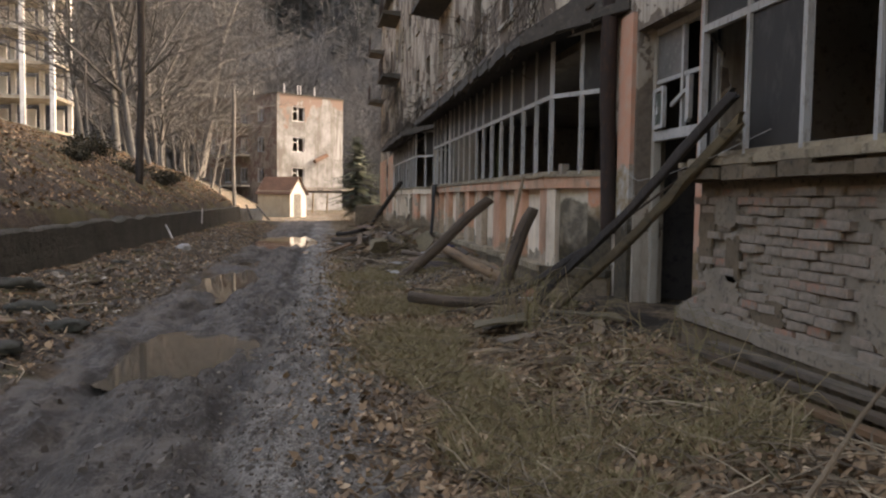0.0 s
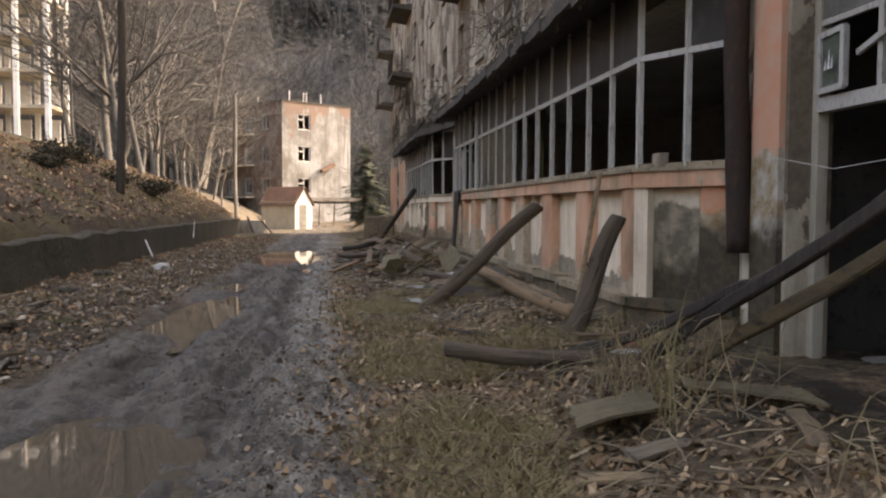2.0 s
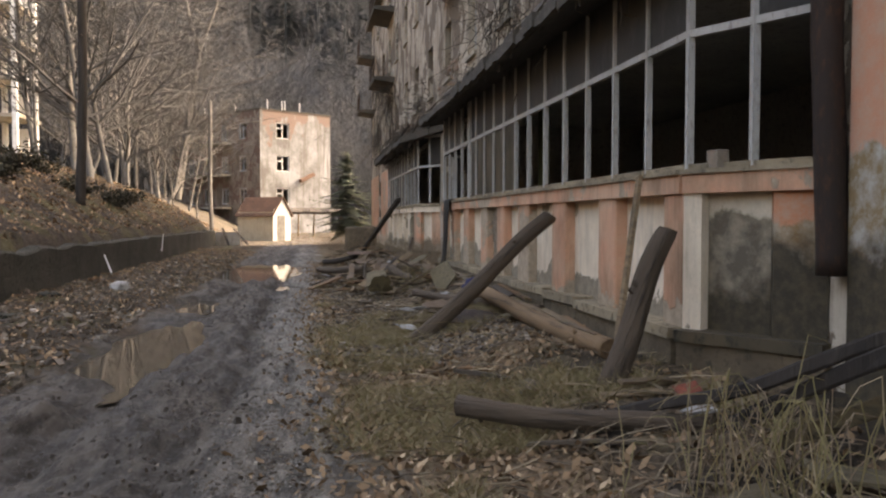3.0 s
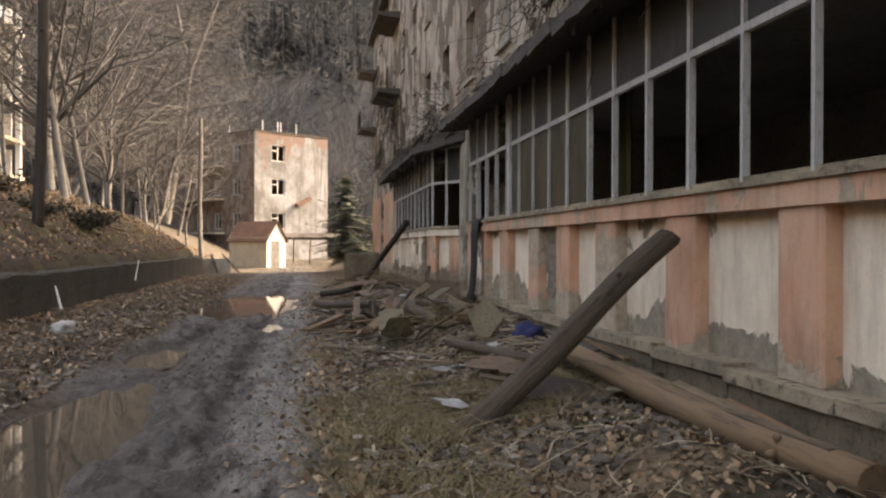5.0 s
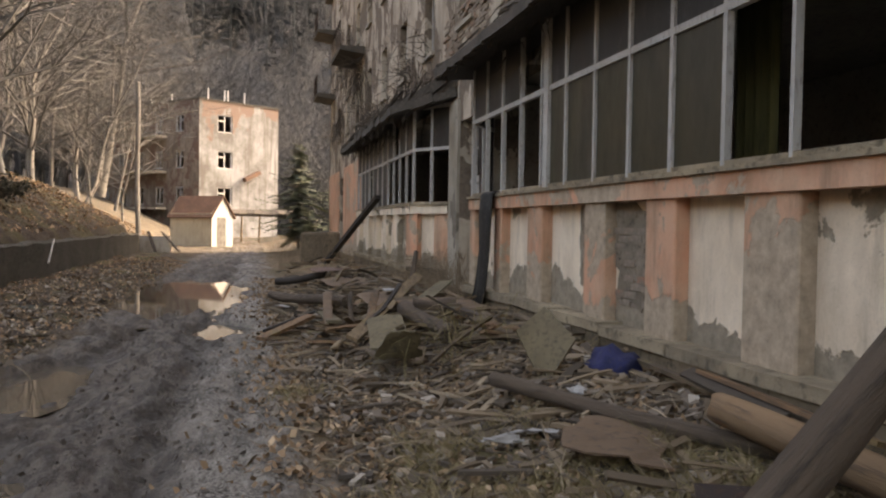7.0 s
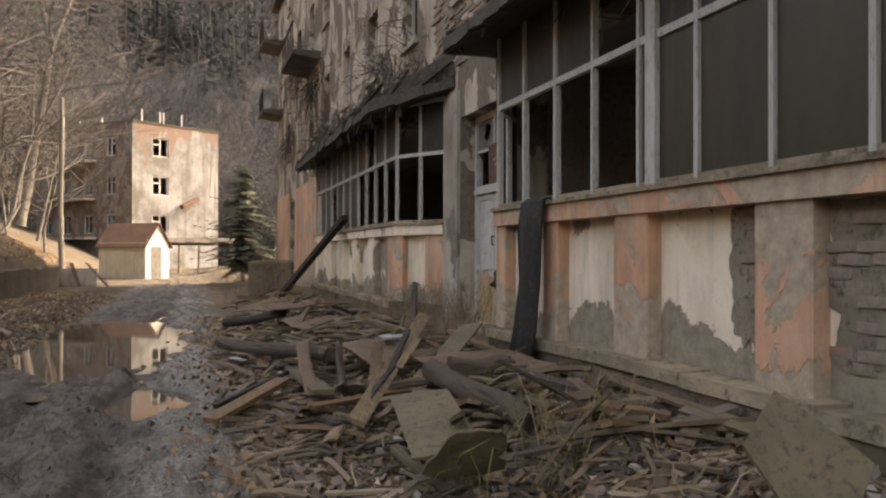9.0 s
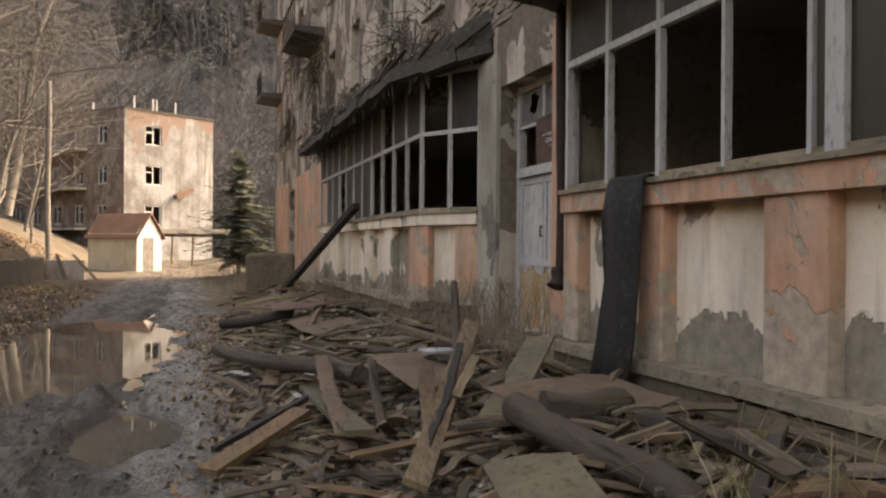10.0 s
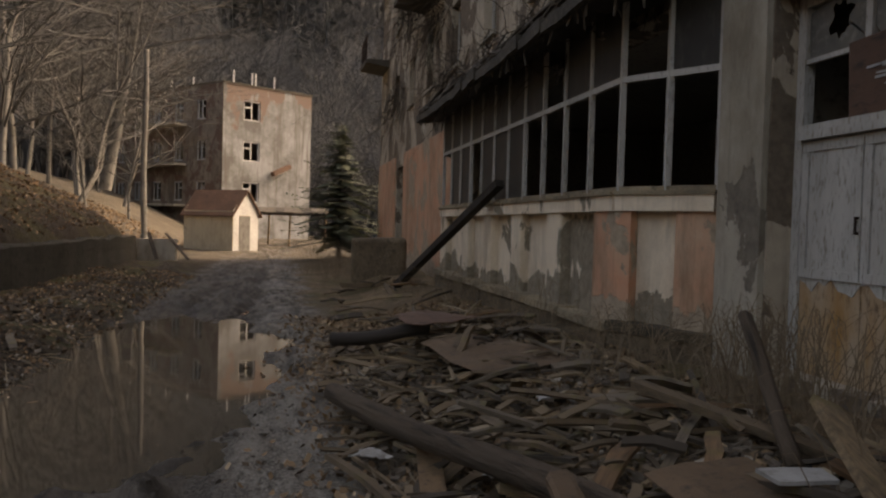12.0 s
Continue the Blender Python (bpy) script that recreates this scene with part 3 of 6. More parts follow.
s = Shape().box((MAIN_X + 0.42, Y1 - 0.4, -0.3), (13.0, Y1, TOP))
solid("wall_end", s, M_FACADE, "plain end wall of the long building", "wall", kind="structure")
s = Shape().box((MAIN_X + 0.42, Y0, -0.3), (13.0, Y0 + 0.4, TOP))
solid("wall_start", s, M_FACADE, "plain end wall of the long building", "wall", kind="structure")
s = Shape().box((MAIN_X + 0.43, Y0 + 0.4, FLOOR - 0.25), (12.99, 8.1, FLOOR)).box((MAIN_X + 0.43, 8.1, -0.3), (12.99, 10.5, 0.12)).box((MAIN_X + 0.43, 10.5, FLOOR - 0.25), (12.99, Y1 - 0.4, FLOOR))
solid("floor", s, M_ROOM, "dark dusty ground floor inside", "floor", kind="structure")
s = Shape().box((MAIN_X + 0.43, Y0 + 0.4, 3.98), (12.99, Y1 - 0.4, 4.2))
solid("ceiling", s, M_ROOM, "dark ceiling of the ground floor", "ceiling", kind="structure")
for z in STOREYS[1:]:
    s = Shape().box((MAIN_X + 0.43, Y0 + 0.4, z - 0.2), (12.99, Y1 - 0.4, z))
    solid("ceiling", s, M_ROOM, "concrete slab between two storeys", "ceiling", kind="structure")
# raised roof and its end wall, added out of view as sun blockers
s = Shape().box((MAIN_X - 0.35, Y0 - 0.3, 18.0), (13.7, 44.3, 18.3)).box((MAIN_X - 0.35, 44.32, 13.5), (13.7, Y1 + 0.3, 13.8)).box((MAIN_X + 0.43, 43.6, 13.9), (12.9, 44.0, 17.98))
solid("roof", s, M_ROOFING, "flat roof of the long building, unseen raised part added to block sun", "roof", kind="structure")
s = Shape()
for y in (8.05, 26.2, 28.6, 41.0, 48.8):
    s.box((MAIN_X + 0.43, y - 0.1, 0.13 if y < 11 else FLOOR), (12.99, y + 0.1, 3.97))
s.box((9.2, Y0 + 0.5, FLOOR), (9.4, Y1 - 0.5, 3.97))
solid("wall_inner", s, M_ROOM, "dim partition walls inside the building", "wall", kind="structure")
# added partition, coloured near-black to darken the room behind the doorway
solid("wall_inner", Shape().box((MAIN_X + 0.43, 10.28, 0.13), (9.19, 10.49, 3.97)), M_SOFFIT, "added near-black partition that paints the doorway's inner shade", "wall", kind="structure")
# painted pilasters beside the doors
for y0, y1, mtl in ((7.92, 8.18, M_NEARSTRIP), (10.1, 10.55, M_STRIP), (26.16, 26.48, M_ORANGE), (28.22, 28.93, M_GREYWALL), (41.2, 49.3, M_ORANGE), (51.5, 56.3, M_ORANGE)):
    s = Shape().box((MAIN_X - 0.06, y0, 0.0), (MAIN_X + 0.02, y1, 4.0))
    solid("trim", s, mtl, "salmon-painted wall strip with worn lower end" if mtl is not M_GREYWALL else "bare grey plaster strip beside the door", "wall trim", kind="structure")


def run(outline):
    """Lengths and unit steps along an outline."""
    return [(Vector(a), Vector(b)) for a, b in zip(outline, outline[1:])]


def bay_outline(b, inset=0.0):
    y0, y1, y2, y3 = b
    return [(MAIN_X, y0 + inset), (BAY_X + inset, y1 + inset * 0.4), (BAY_X + inset, y2 - inset * 0.4), (MAIN_X, y3 - inset)]


PILASTERS = {"near": [], "middle": [(11.95, 12.35), (13.55, 14.06), (15.28, 15.84), (17.05, 17.65), (18.6, 19.1), (19.95, 20.45), (21.72, 22.24), (23.35, 23.67), (24.72, 25.0)],
             "far": [(29.95, 30.55), (31.65, 32.2), (33.4, 33.9), (35.1, 35.6), (36.8, 37.3), (38.9, 39.5)]}


def bay_base(key, b):
    """The low wall under the windows: recessed panels, painted pilasters, a sill band, a stone plinth."""
    deep = 0.06 if key == "near" else 0.14
    core = Shape().prism([(x, y) for x, y in bay_outline(b, deep)] + [(MAIN_X + 0.1, b[3]), (MAIN_X + 0.1, b[0])][::1], 0.0, SILL - 0.06)
    wall = solid("wall_bay", core, M_CREAM if key != "near" else M_MORTAR, "cream plaster window wall, damp and peeling" if key != "near" else "crumbling mortar of a brick window wall", "wall", kind="structure")
    band = Shape()
    for p, q in run(bay_outline(b, 0.055)):
        band.bar((p.x, p.y, SILL - 0.09), (q.x, q.y, SILL - 0.09), 0.18, 0.17)
    part("sill_band", band, M_ORANGE if key == "middle" else M_CREAM if key == "far" else M_PLINTH, wall, "painted plaster band under the windows" if key != "near" else "mossy stone sill ledge")
    sill = Shape()
    for p, q in run(bay_outline(b, 0.03)):
        sill.bar((p.x, p.y, SILL + 0.015), (q.x, q.y, SILL + 0.015), 0.2, 0.04)
    part("sill", sill, M_LEDGE, wall, "worn beige window sill")
    for y0, y1 in PILASTERS[key]:
        part("pilaster", Shape().box((BAY_X, y0, 0.5), (BAY_X + 0.16, y1, SILL - 0.17), bevel=0.015), M_CREAM if key == "far" and y0 > 30 else M_ORANGE, wall, "stained cream pilaster" if key == "far" and y0 > 30 else "salmon-painted pilaster")
    if key != "near":
        (cx, cy), (dx, dy) = bay_outline(b, 0.15)[:2]
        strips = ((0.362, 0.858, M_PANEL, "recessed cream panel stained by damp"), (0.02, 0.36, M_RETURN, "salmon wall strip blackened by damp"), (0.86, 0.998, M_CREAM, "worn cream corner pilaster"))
        if key == "far":
            strips = ((0.02, 0.40, M_ORANGE, "salmon-painted wall strip"), (0.84, 0.998, M_ORANGE, "salmon-painted corner pilaster"))
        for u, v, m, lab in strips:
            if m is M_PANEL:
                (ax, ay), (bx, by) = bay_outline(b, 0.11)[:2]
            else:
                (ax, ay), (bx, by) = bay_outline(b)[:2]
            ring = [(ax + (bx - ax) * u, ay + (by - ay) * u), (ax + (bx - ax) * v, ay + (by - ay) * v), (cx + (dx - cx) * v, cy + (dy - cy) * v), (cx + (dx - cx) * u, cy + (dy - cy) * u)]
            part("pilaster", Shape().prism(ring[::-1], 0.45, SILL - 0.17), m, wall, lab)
    for side, (p, q) in enumerate(run(bay_outline(b, 0.0))):
        n = max(1, int((q - p).length / 1.3))
        for i in range(n):
            a, c = p.lerp(q, i / n), p.lerp(q, (i + 0.995) / n)
            part("plinth_stone", Shape().bar((a.x, a.y, 0.15 + rng.uniform(-0.02, 0.02)), (c.x, c.y, 0.15 + rng.uniform(-0.02, 0.02)), 0.2 + rng.uniform(-0.03, 0.03), 0.5), M_PLINTH, wall, "rough stone plinth block")
            part("plinth_ledge", Shape().bar((a.x, a.y, 0.46 + rng.uniform(-0.02, 0.02)), (c.x, c.y, 0.46 + rng.uniform(-0.02, 0.02)), 0.27 + rng.uniform(-0.02, 0.02), 0.10), M_MORTAR if key == "near" else M_LEDGE if side else M_DAMP, wall, "worn render ledge of the plinth")
    return wall


walls = {k: bay_base(k, b) for k, b in bays.items()}


def window_band(key, b, pane, missing, grimy, front=None):
    """A row of tall windows along the bay: posts, a transom bar, a head bar, panes of glass where they are left."""
    band = thing("window_band", (BAY_X, b[1], SILL), "long row of tall white-framed windows, many panes missing", "window", "window rows", "structure")
    pts = []
    for i, (p, q) in enumerate(run(bay_outline(b, 0.05))):
        n = max(1, round((q - p).length / pane))
        if i != 1:
            n = 2
        if i == 1 and front:
            pts += [Vector((p.x, y)) for y in front]
            continue
        pts += [p.lerp(q, k / n) for k in range(n)]
    pts.append(Vector(bay_outline(b, 0.05)[-1]))
    for p in pts:
        thick = 0.046 + rng.uniform(-0.01, 0.01)
        part("post", Shape().box((p.x - 0.032, p.y - thick / 2, SILL + 0.03), (p.x + 0.03, p.y + thick / 2, HEAD)), M_FRAME, band)
    k = 0
    for p, q in zip(pts, pts[1:]):
        for z, h in ((TRANSOM, 0.065), (HEAD + 0.03, 0.08), (SILL + 0.06, 0.05)):
            part("rail", Shape().bar((p.x, p.y, z), (q.x, q.y, z), 0.06, h), M_LEDGE if z < TRANSOM - 0.5 else M_FRAME, band)
        for lower in (True, False):
            z0, z1 = (SILL + 0.085, TRANSOM - 0.03) if lower else (TRANSOM + 0.03, HEAD)
            if (k, lower) not in missing:
                a, c = p.lerp(q, 0.04), p.lerp(q, 0.96)
                ob = part("pane", Shape().bar((a.x, a.y, (z0 + z1) / 2), (c.x, c.y, (z0 + z1) / 2), 0.006, z1 - z0), M_GRIMY if (k, lower) in grimy else M_GREYGLASS, band)
                ob.visible_shadow = False
        k += 1
    return band


def panes(ks, lower):
    return {(k, lower) for k in ks}


window_band("near", bays["near"], 0.8, panes(range(0, 40, 2), True) | panes((5, 8), False), set())
# the middle row: two panes on the return, fifteen along the front, two on the far return
window_band("middle", bays["middle"], 0.871, panes((0, 1, 2, 3, 4, 5, 6, 7, 8, 14, 15, 16, 17, 18), True) | panes((1, 14), False), panes((9, 10, 11, 12, 13), True),
            [11.95 + 0.872 * i for i in range(6)] + [17.18 + 0.783 * i for i in range(10)])
part("post", Shape().box((BAY_X, 21.6, SILL + 0.03), (BAY_X + 0.09, 21.74, HEAD)), M_FRAME, bpy.data.objects["window_band.001"], "thick peeling white post")
window_band("far", bays["far"], 0.87, panes(range(0, 6), True) | panes((9, 12, 13), True) | panes((1, 4), False), set())


def canopy(key, b, over=0.5):
    """The sagging eave over a row of windows: soffit boards, a rotten roof edge, a tattered skin."""
    y0, y1, y2, y3 = b
    outer = [(MAIN_X, y0 - 0.45), (BAY_X - over, y1 - 0.3), (BAY_X - over, y2 + 0.35), (MAIN_X, y3 + 0.45)]
    eave = thing("canopy", (MAIN_X, y1, HEAD), "sagging dark eave with rotten roofing over the windows", "canopy", "canopies", "structure")
    low, high = 3.80, 4.08
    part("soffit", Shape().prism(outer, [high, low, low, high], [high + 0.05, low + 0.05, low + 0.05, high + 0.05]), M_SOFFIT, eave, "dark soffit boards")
    skin = Shape()
    edge = run(outer)
    for p, q in edge:
        n = max(1, int((q - p).length / 0.45))
        for i in range(n):
            a, c = p.lerp(q, i / n), p.lerp(q, (i + 1.04) / n)
            za = high + (low - high) * (MAIN_X - a.x) / (MAIN_X - BAY_X + over)
            zc = high + (low - high) * (MAIN_X - c.x) / (MAIN_X - BAY_X + over)
            r = rng.uniform(-0.03, 0.05)
            skin.bar((a.x - r * 0.3, a.y, za + 0.08 + r), (c.x - r * 0.3, c.y, zc + 0.08 + rng.uniform(-0.02, 0.04)), 0.10 + abs(r), 0.14 + r)
    part("edge_boards", skin, M_ROOFING, eave, "rotten edge boards")
    fringe = Shape()
    fr = random.Random(len(key))
    for p, q in edge:
        for i in range(int((q - p).length * (9 if key == "far" else 3))):
            a = p.lerp(q, fr.random())
            za = high + (low - high) * (MAIN_X - a.x) / (MAIN_X - BAY_X + over)
            drop = 0.04 + (0.22 if key == "far" else 0.1) * fr.random() ** 2
            fringe.bar((a.x + fr.uniform(0, 0.08), a.y, za + 0.16), (a.x + fr.uniform(-0.03, 0.1), a.y + fr.gauss(0, 0.06), za + 0.04 - drop), fr.uniform(0.008, 0.03), fr.uniform(0.006, 0.02))
        for i in range(int((q - p).length * (7 if key == "far" else 2))):
            a = p.lerp(q, fr.random())
            b_ = Vector((a.x + 0.25 + 0.3 * fr.random(), a.y + fr.gauss(0, 0.2)))
            za = high + (low - high) * (MAIN_X - a.x) / (MAIN_X - BAY_X + over) + 0.18
            fringe.bar((a.x - 0.06 * fr.random(), a.y, za + fr.uniform(-0.02, 0.07)), (b_.x, b_.y, za + 0.35 + fr.uniform(-0.05, 0.12)), fr.uniform(0.03, 0.12), 0.02)
    part("rotten_lath", fringe, M_VINE, eave, "rotten lath and torn roofing hanging from the eave")
    part("roof_skin", Shape().prism(outer, [high + 0.06, low + 0.06, low + 0.06, high + 0.06], [4.75, low + 0.2, low + 0.2, 4.75]), M_ROOFING, eave, "crumbling mossy roofing")
    return eave


for k, b in bays.items():
    canopy(k, b)


def balcony(y0, y1, z):
    ob = thing("balcony", (MAIN_X, (y0 + y1) / 2, z), "crumbling concrete balcony with a rusted railing", "balcony", "balconies on the facade")
    part("slab", Shape().prism([(MAIN_X, y0), (MAIN_X - 0.95, y0 + 0.05), (MAIN_X - 1.0, y1 - 0.1), (MAIN_X, y1)], [z - 0.28, z - 0.15, z - 0.16, z - 0.28], z), M_ROOFING, ob)
    for i in range(7):
        y = y0 + 0.1 + (y1 - y0 - 0.2) * i / 6
        part("baluster", Shape().box((MAIN_X - 0.95, y - 0.015, z), (MAIN_X - 0.92, y + 0.015, z + 0.9)), M_PIPE, ob)
    part("handrail", Shape().bar((MAIN_X - 0.935, y0 + 0.05, z + 0.92), (MAIN_X - 0.935, y1 - 0.05, z + 0.9), 0.05, 0.05), M_PIPE, ob)
    return ob


for y0, y1, z in ((25.6, 28.6, 8.2), (42.8, 46.0, 8.2), (42.8, 46.0, 11.5), (54.2, 56.4, 8.2), (54.2, 56.4, 11.5)):
    balcony(y0, y1, z)


def upper_window(y0, y1, z0, z1, i):
    ob = thing("window", (MAIN_X, (y0 + y1) / 2, z0), "broken upper window with a weathered frame", "window", "upper windows", "structure")
    x = MAIN_X + 0.18
    part("frame", Shape().box((x, y0, z0), (x + 0.06, y0 + 0.06, z1)).box((x, y1 - 0.06, z0), (x + 0.06, y1, z1)).box((x, y0 + 0.06, z0), (x + 0.06, y1 - 0.06, z0 + 0.06))
         .box((x, y0 + 0.06, z1 - 0.06), (x + 0.06, y1 - 0.06, z1)), M_FRAME, ob)
    if i % 3:
        part("mullion", Shape().box((x + 0.01, (y0 + y1) / 2 - 0.025, z0 + 0.06), (x + 0.05, (y0 + y1) / 2 + 0.025, z1 - 0.06)), M_FRAME, ob)
    part("window_sill", Shape().box((MAIN_X - 0.08, y0 - 0.08, z0 - 0.09), (MAIN_X + 0.16, y1 + 0.08, z0 - 0.004)), M_GREYWALL, ob)


for i, (y0, y1, z0, z1) in enumerate(upper):
    upper_window(y0, y1, z0, z1, i)


# ---- doors ----
def door_one():
    y0, y1, z0, z1 = DOOR1
    ob = thing("door_1", (MAIN_X + 0.25, (y0 + y1) / 2, z0), "open dark doorway under a broken white-framed transom window", "door", kind="structure")
    x = MAIN_X + 0.22
    part("jamb", Shape().box((x, y0, z0), (x + 0.1, y0 + 0.07, z1)), M_FRAME, ob)
    part("jamb", Shape().box((x, y1 - 0.09, z0), (x + 0.1, y1, z1)), M_GREYWALL, ob, "bare grey door jamb")
    part("transom_bar", Shape().box((x - 0.02, y0 + 0.07, 2.3), (x + 0.1, y1 - 0.09, 2.42)), M_FRAME, ob)
    part("mullion", Shape().box((x, 9.17, 2.42), (x + 0.06, 9.23, z1 - 0.08)), M_FRAME, ob)
    part("glazing_bar", Shape().box((x + 0.01, y0 + 0.07, 3.04), (x + 0.05, 9.17, 3.09)).box((x + 0.01, 9.23, 3.04), (x + 0.05, y1 - 0.09, 3.09)), M_FRAME, ob)
    part("broken_sash", Shape().bar((x - 0.03, 8.95, 2.46), (x - 0.03, 8.95, 3.0), 0.05, 0.05).bar((x - 0.12, 8.72, 2.48), (x - 0.12, 8.72, 2.98), 0.05, 0.05)
         .bar((x - 0.03, 8.93, 2.5), (x - 0.12, 8.73, 2.5), 0.04, 0.05).bar((x - 0.03, 8.93, 2.96), (x - 0.12, 8.73, 2.94), 0.04, 0.05).bar((x - 0.01, 9.45, 2.72), (x - 0.03, 8.97, 2.86), 0.03, 0.05), M_FRAME, ob, "broken sash hanging loose")
    part("head", Shape().box((x, y0 + 0.07, z1 - 0.08), (x + 0.08, y1 - 0.09, z1)), M_FRAME, ob)
    sash = part("sash", Shape().bar((x - 0.02, 9.92, 2.46), (x - 0.02, 9.92, 2.95), 0.05, 0.05).bar((x - 0.08, 9.52, 2.46), (x - 0.08, 9.52, 2.95), 0.05, 0.05)
                .bar((x - 0.02, 9.92, 2.47), (x - 0.08, 9.52, 2.47), 0.04, 0.05).bar((x - 0.02, 9.92, 2.94), (x - 0.08, 9.52, 2.94), 0.04, 0.05), M_FRAME, ob, "small hanging window sash")
    part("sign", Shape().bar((x - 0.02, 9.88, 2.70), (x - 0.07, 9.56, 2.70), 0.012, 0.42), M_SIGN, sash, "dark green sign board")
    mark = Shape()
    for a, b, h in ((9.80, 9.75, 0.09), (9.74, 9.69, 0.17), (9.68, 9.64, 0.11)):
        mark.add([(x - 0.062 - 0.15 * (9.88 - a), a, 2.63), (x - 0.062 - 0.15 * (9.88 - b), b, 2.63), (x - 0.062 - 0.15 * (9.88 - b), b + 0.01, 2.63 + h)], [(0, 1, 2)])
    part("emblem", mark, M_WHITE, sash, "white triangular mark")
    glass = part("pane", Shape().box((x + 0.02, 9.24, 3.1), (x + 0.026, 9.95, z1 - 0.09)), M_DUSTY, ob)
    glass.visible_shadow = False


def ragged_edge(y0, y1, z, n, seed):
    r = random.Random(seed)
    return [(y0 + (y1 - y0) * k / n, z + (r.uniform(-0.09, 0.07) if 0 < k < n else 0.02)) for k in range(n + 1)]


def door_two():
    y0, y1, z0, z1 = DOOR2
    ob = thing("door_2", (MAIN_X + 0.26, (y0 + y1) / 2, z0), "closed peeling white double door with broken upper glass", "door", kind="structure")
    x = MAIN_X + 0.24
    part("jamb", Shape().box((x, y0, z0), (x + 0.1, y0 + 0.08, z1)), M_ORANGE, ob)
    part("jamb", Shape().box((x, y1 - 0.1, z0), (x + 0.1, y1, z1)), M_DOOR, ob)
    part("head", Shape().box((x, y0 + 0.08, z1 - 0.1), (x + 0.1, y1 - 0.1, z1)), M_DOOR, ob)
    part("transom_bar", Shape().box((x - 0.05, y0 + 0.08, 2.30), (x + 0.08, y1 - 0.1, 2.37)).box((x - 0.025, y0 + 0.08, 2.37), (x + 0.08, y1 - 0.1, 2.43)), M_DOOR, ob)
    mid = (y0 + y1) / 2
    for k, (a, b) in enumerate(((y0 + 0.085, mid - 0.006), (mid + 0.006, y1 - 0.105))):
        leaf = part("leaf", Shape().box((x + 0.03, a, z0), (x + 0.07, b, 2.295)), M_OCHRE, ob, "bare ochre boards of a door leaf")
        edge = ragged_edge(a, b, 1.08, 9, 31 + k)
        skin = [(x + 0.022, p, q) for p, q in edge] + [(x + 0.022, b, 2.294), (x + 0.022, a, 2.294)]
        m = len(skin)
        skin += [(x + 0.031, p, q) for _, p, q in skin]
        part("paint_skin", Shape().add(skin, [tuple(range(m - 1, -1, -1))] + [(i, (i + 1) % m, m + (i + 1) % m, m + i) for i in range(m)]), M_DOOR, leaf, "peeling white paint over the boards")
        for c, d, e, f in ((a, b, 2.2, 2.29), (a, a + 0.09, 1.2, 2.2), (b - 0.09, b, 1.2, 2.2), (a, b, 1.12, 1.2)):
            part("rail", Shape().box((x + 0.004, c + 0.003, e + 0.002), (x + 0.0215, d - 0.003, f - 0.002)), M_DOOR, leaf)
    part("handle", Shape().box((x - 0.03, mid + 0.02, 1.5), (x - 0.018, mid + 0.04, 1.64)).box((x - 0.02, mid + 0.02, 1.5), (x + 0.005, mid + 0.04, 1.52)).box((x - 0.02, mid + 0.02, 1.62), (x + 0.005, mid + 0.04, 1.64)), M_PIPE, ob, "small rusted pull handle")
    part("mullion", Shape().box((x, mid - 0.035, 2.43), (x + 0.06, mid + 0.035, z1 - 0.1)), M_DOOR, ob)
    part("glazing_bar", Shape().box((x + 0.005, mid + 0.035, 2.96), (x + 0.05, y1 - 0.1, 3.0)), M_DOOR, ob)
    for a, b, hole in ((y0 + 0.09, mid - 0.035, (0.35, 3.27, 0.09)), (mid + 0.035, y1 - 0.11, (0.45, 3.27, 0.13))):
        # a pane with a jagged hole
        r = random.Random(int(a * 100))
        cy, cz, rad = a + (b - a) * hole[0], hole[1], hole[2]
        k = 20
        inner = [(cy + rad * r.uniform(0.6, 1.3) * math.cos(6.2832 * i / k), cz + rad * 1.4 * r.uniform(0.6, 1.2) * math.sin(6.2832 * i / k)) for i in range(k)]
        outer = []
        for i in range(k):
            c_, s_ = math.cos(6.2832 * i / k), math.sin(6.2832 * i / k)
            t = min(((b - cy) if c_ > 0 else (a - cy)) / c_ if abs(c_) > 1e-6 else 9, ((z1 - 0.11 - cz) if s_ > 0 else (3.0 - cz)) / s_ if abs(s_) > 1e-6 else 9)
            outer.append((cy + c_ * t, cz + s_ * t))
        g = part("pane", Shape().add([(x + 0.035, p, q) for p, q in outer + inner], [(i, (i + 1) % k, k + (i + 1) % k, k + i) for i in range(k)]), M_DUSTY, ob, "dusty pane with a jagged hole")
        g.visible_shadow = False
    card = part("board_sign", Shape().bar((x - 0.02, y0 + 0.12, 2.76), (x - 0.01, y0 + 1.02, 2.72), 0.02, 0.6), M_RUST, ob, "brown board with flaked white paint")
    r = random.Random(9)
    for i in range(15):
        yy, zz, w = y0 + 0.36 + r.gauss(0, 0.1), 2.60 + i * 0.02, r.uniform(0.1, 0.38)
        part("paint_mark", Shape().bar((x - 0.034, yy, zz), (x - 0.03, yy + w, zz + r.uniform(-0.02, 0.02)), 0.004, r.uniform(0.008, 0.026)), M_GABLE, card, "flaked white paint stroke")


door_one()
door_two()
# flat near-black sheet standing for the shade inside this doorway
s = Shape()
s.box((MAIN_X + 0.25, DOOR3[0], 0.0), (MAIN_X + 0.3, DOOR3[1], DOOR3[3]))
solid("door_3", s, M_DARK, "doorway at the far end of the facade, its shade a near-black sheet", "door", kind="structure")

# bricks of the near window wall
def brick_mesh():
    return Shape().box((-0.055, -0.118, -0.031), (0.055, 0.118, 0.031), bevel=0.012).mesh("brick", M_BRICK)


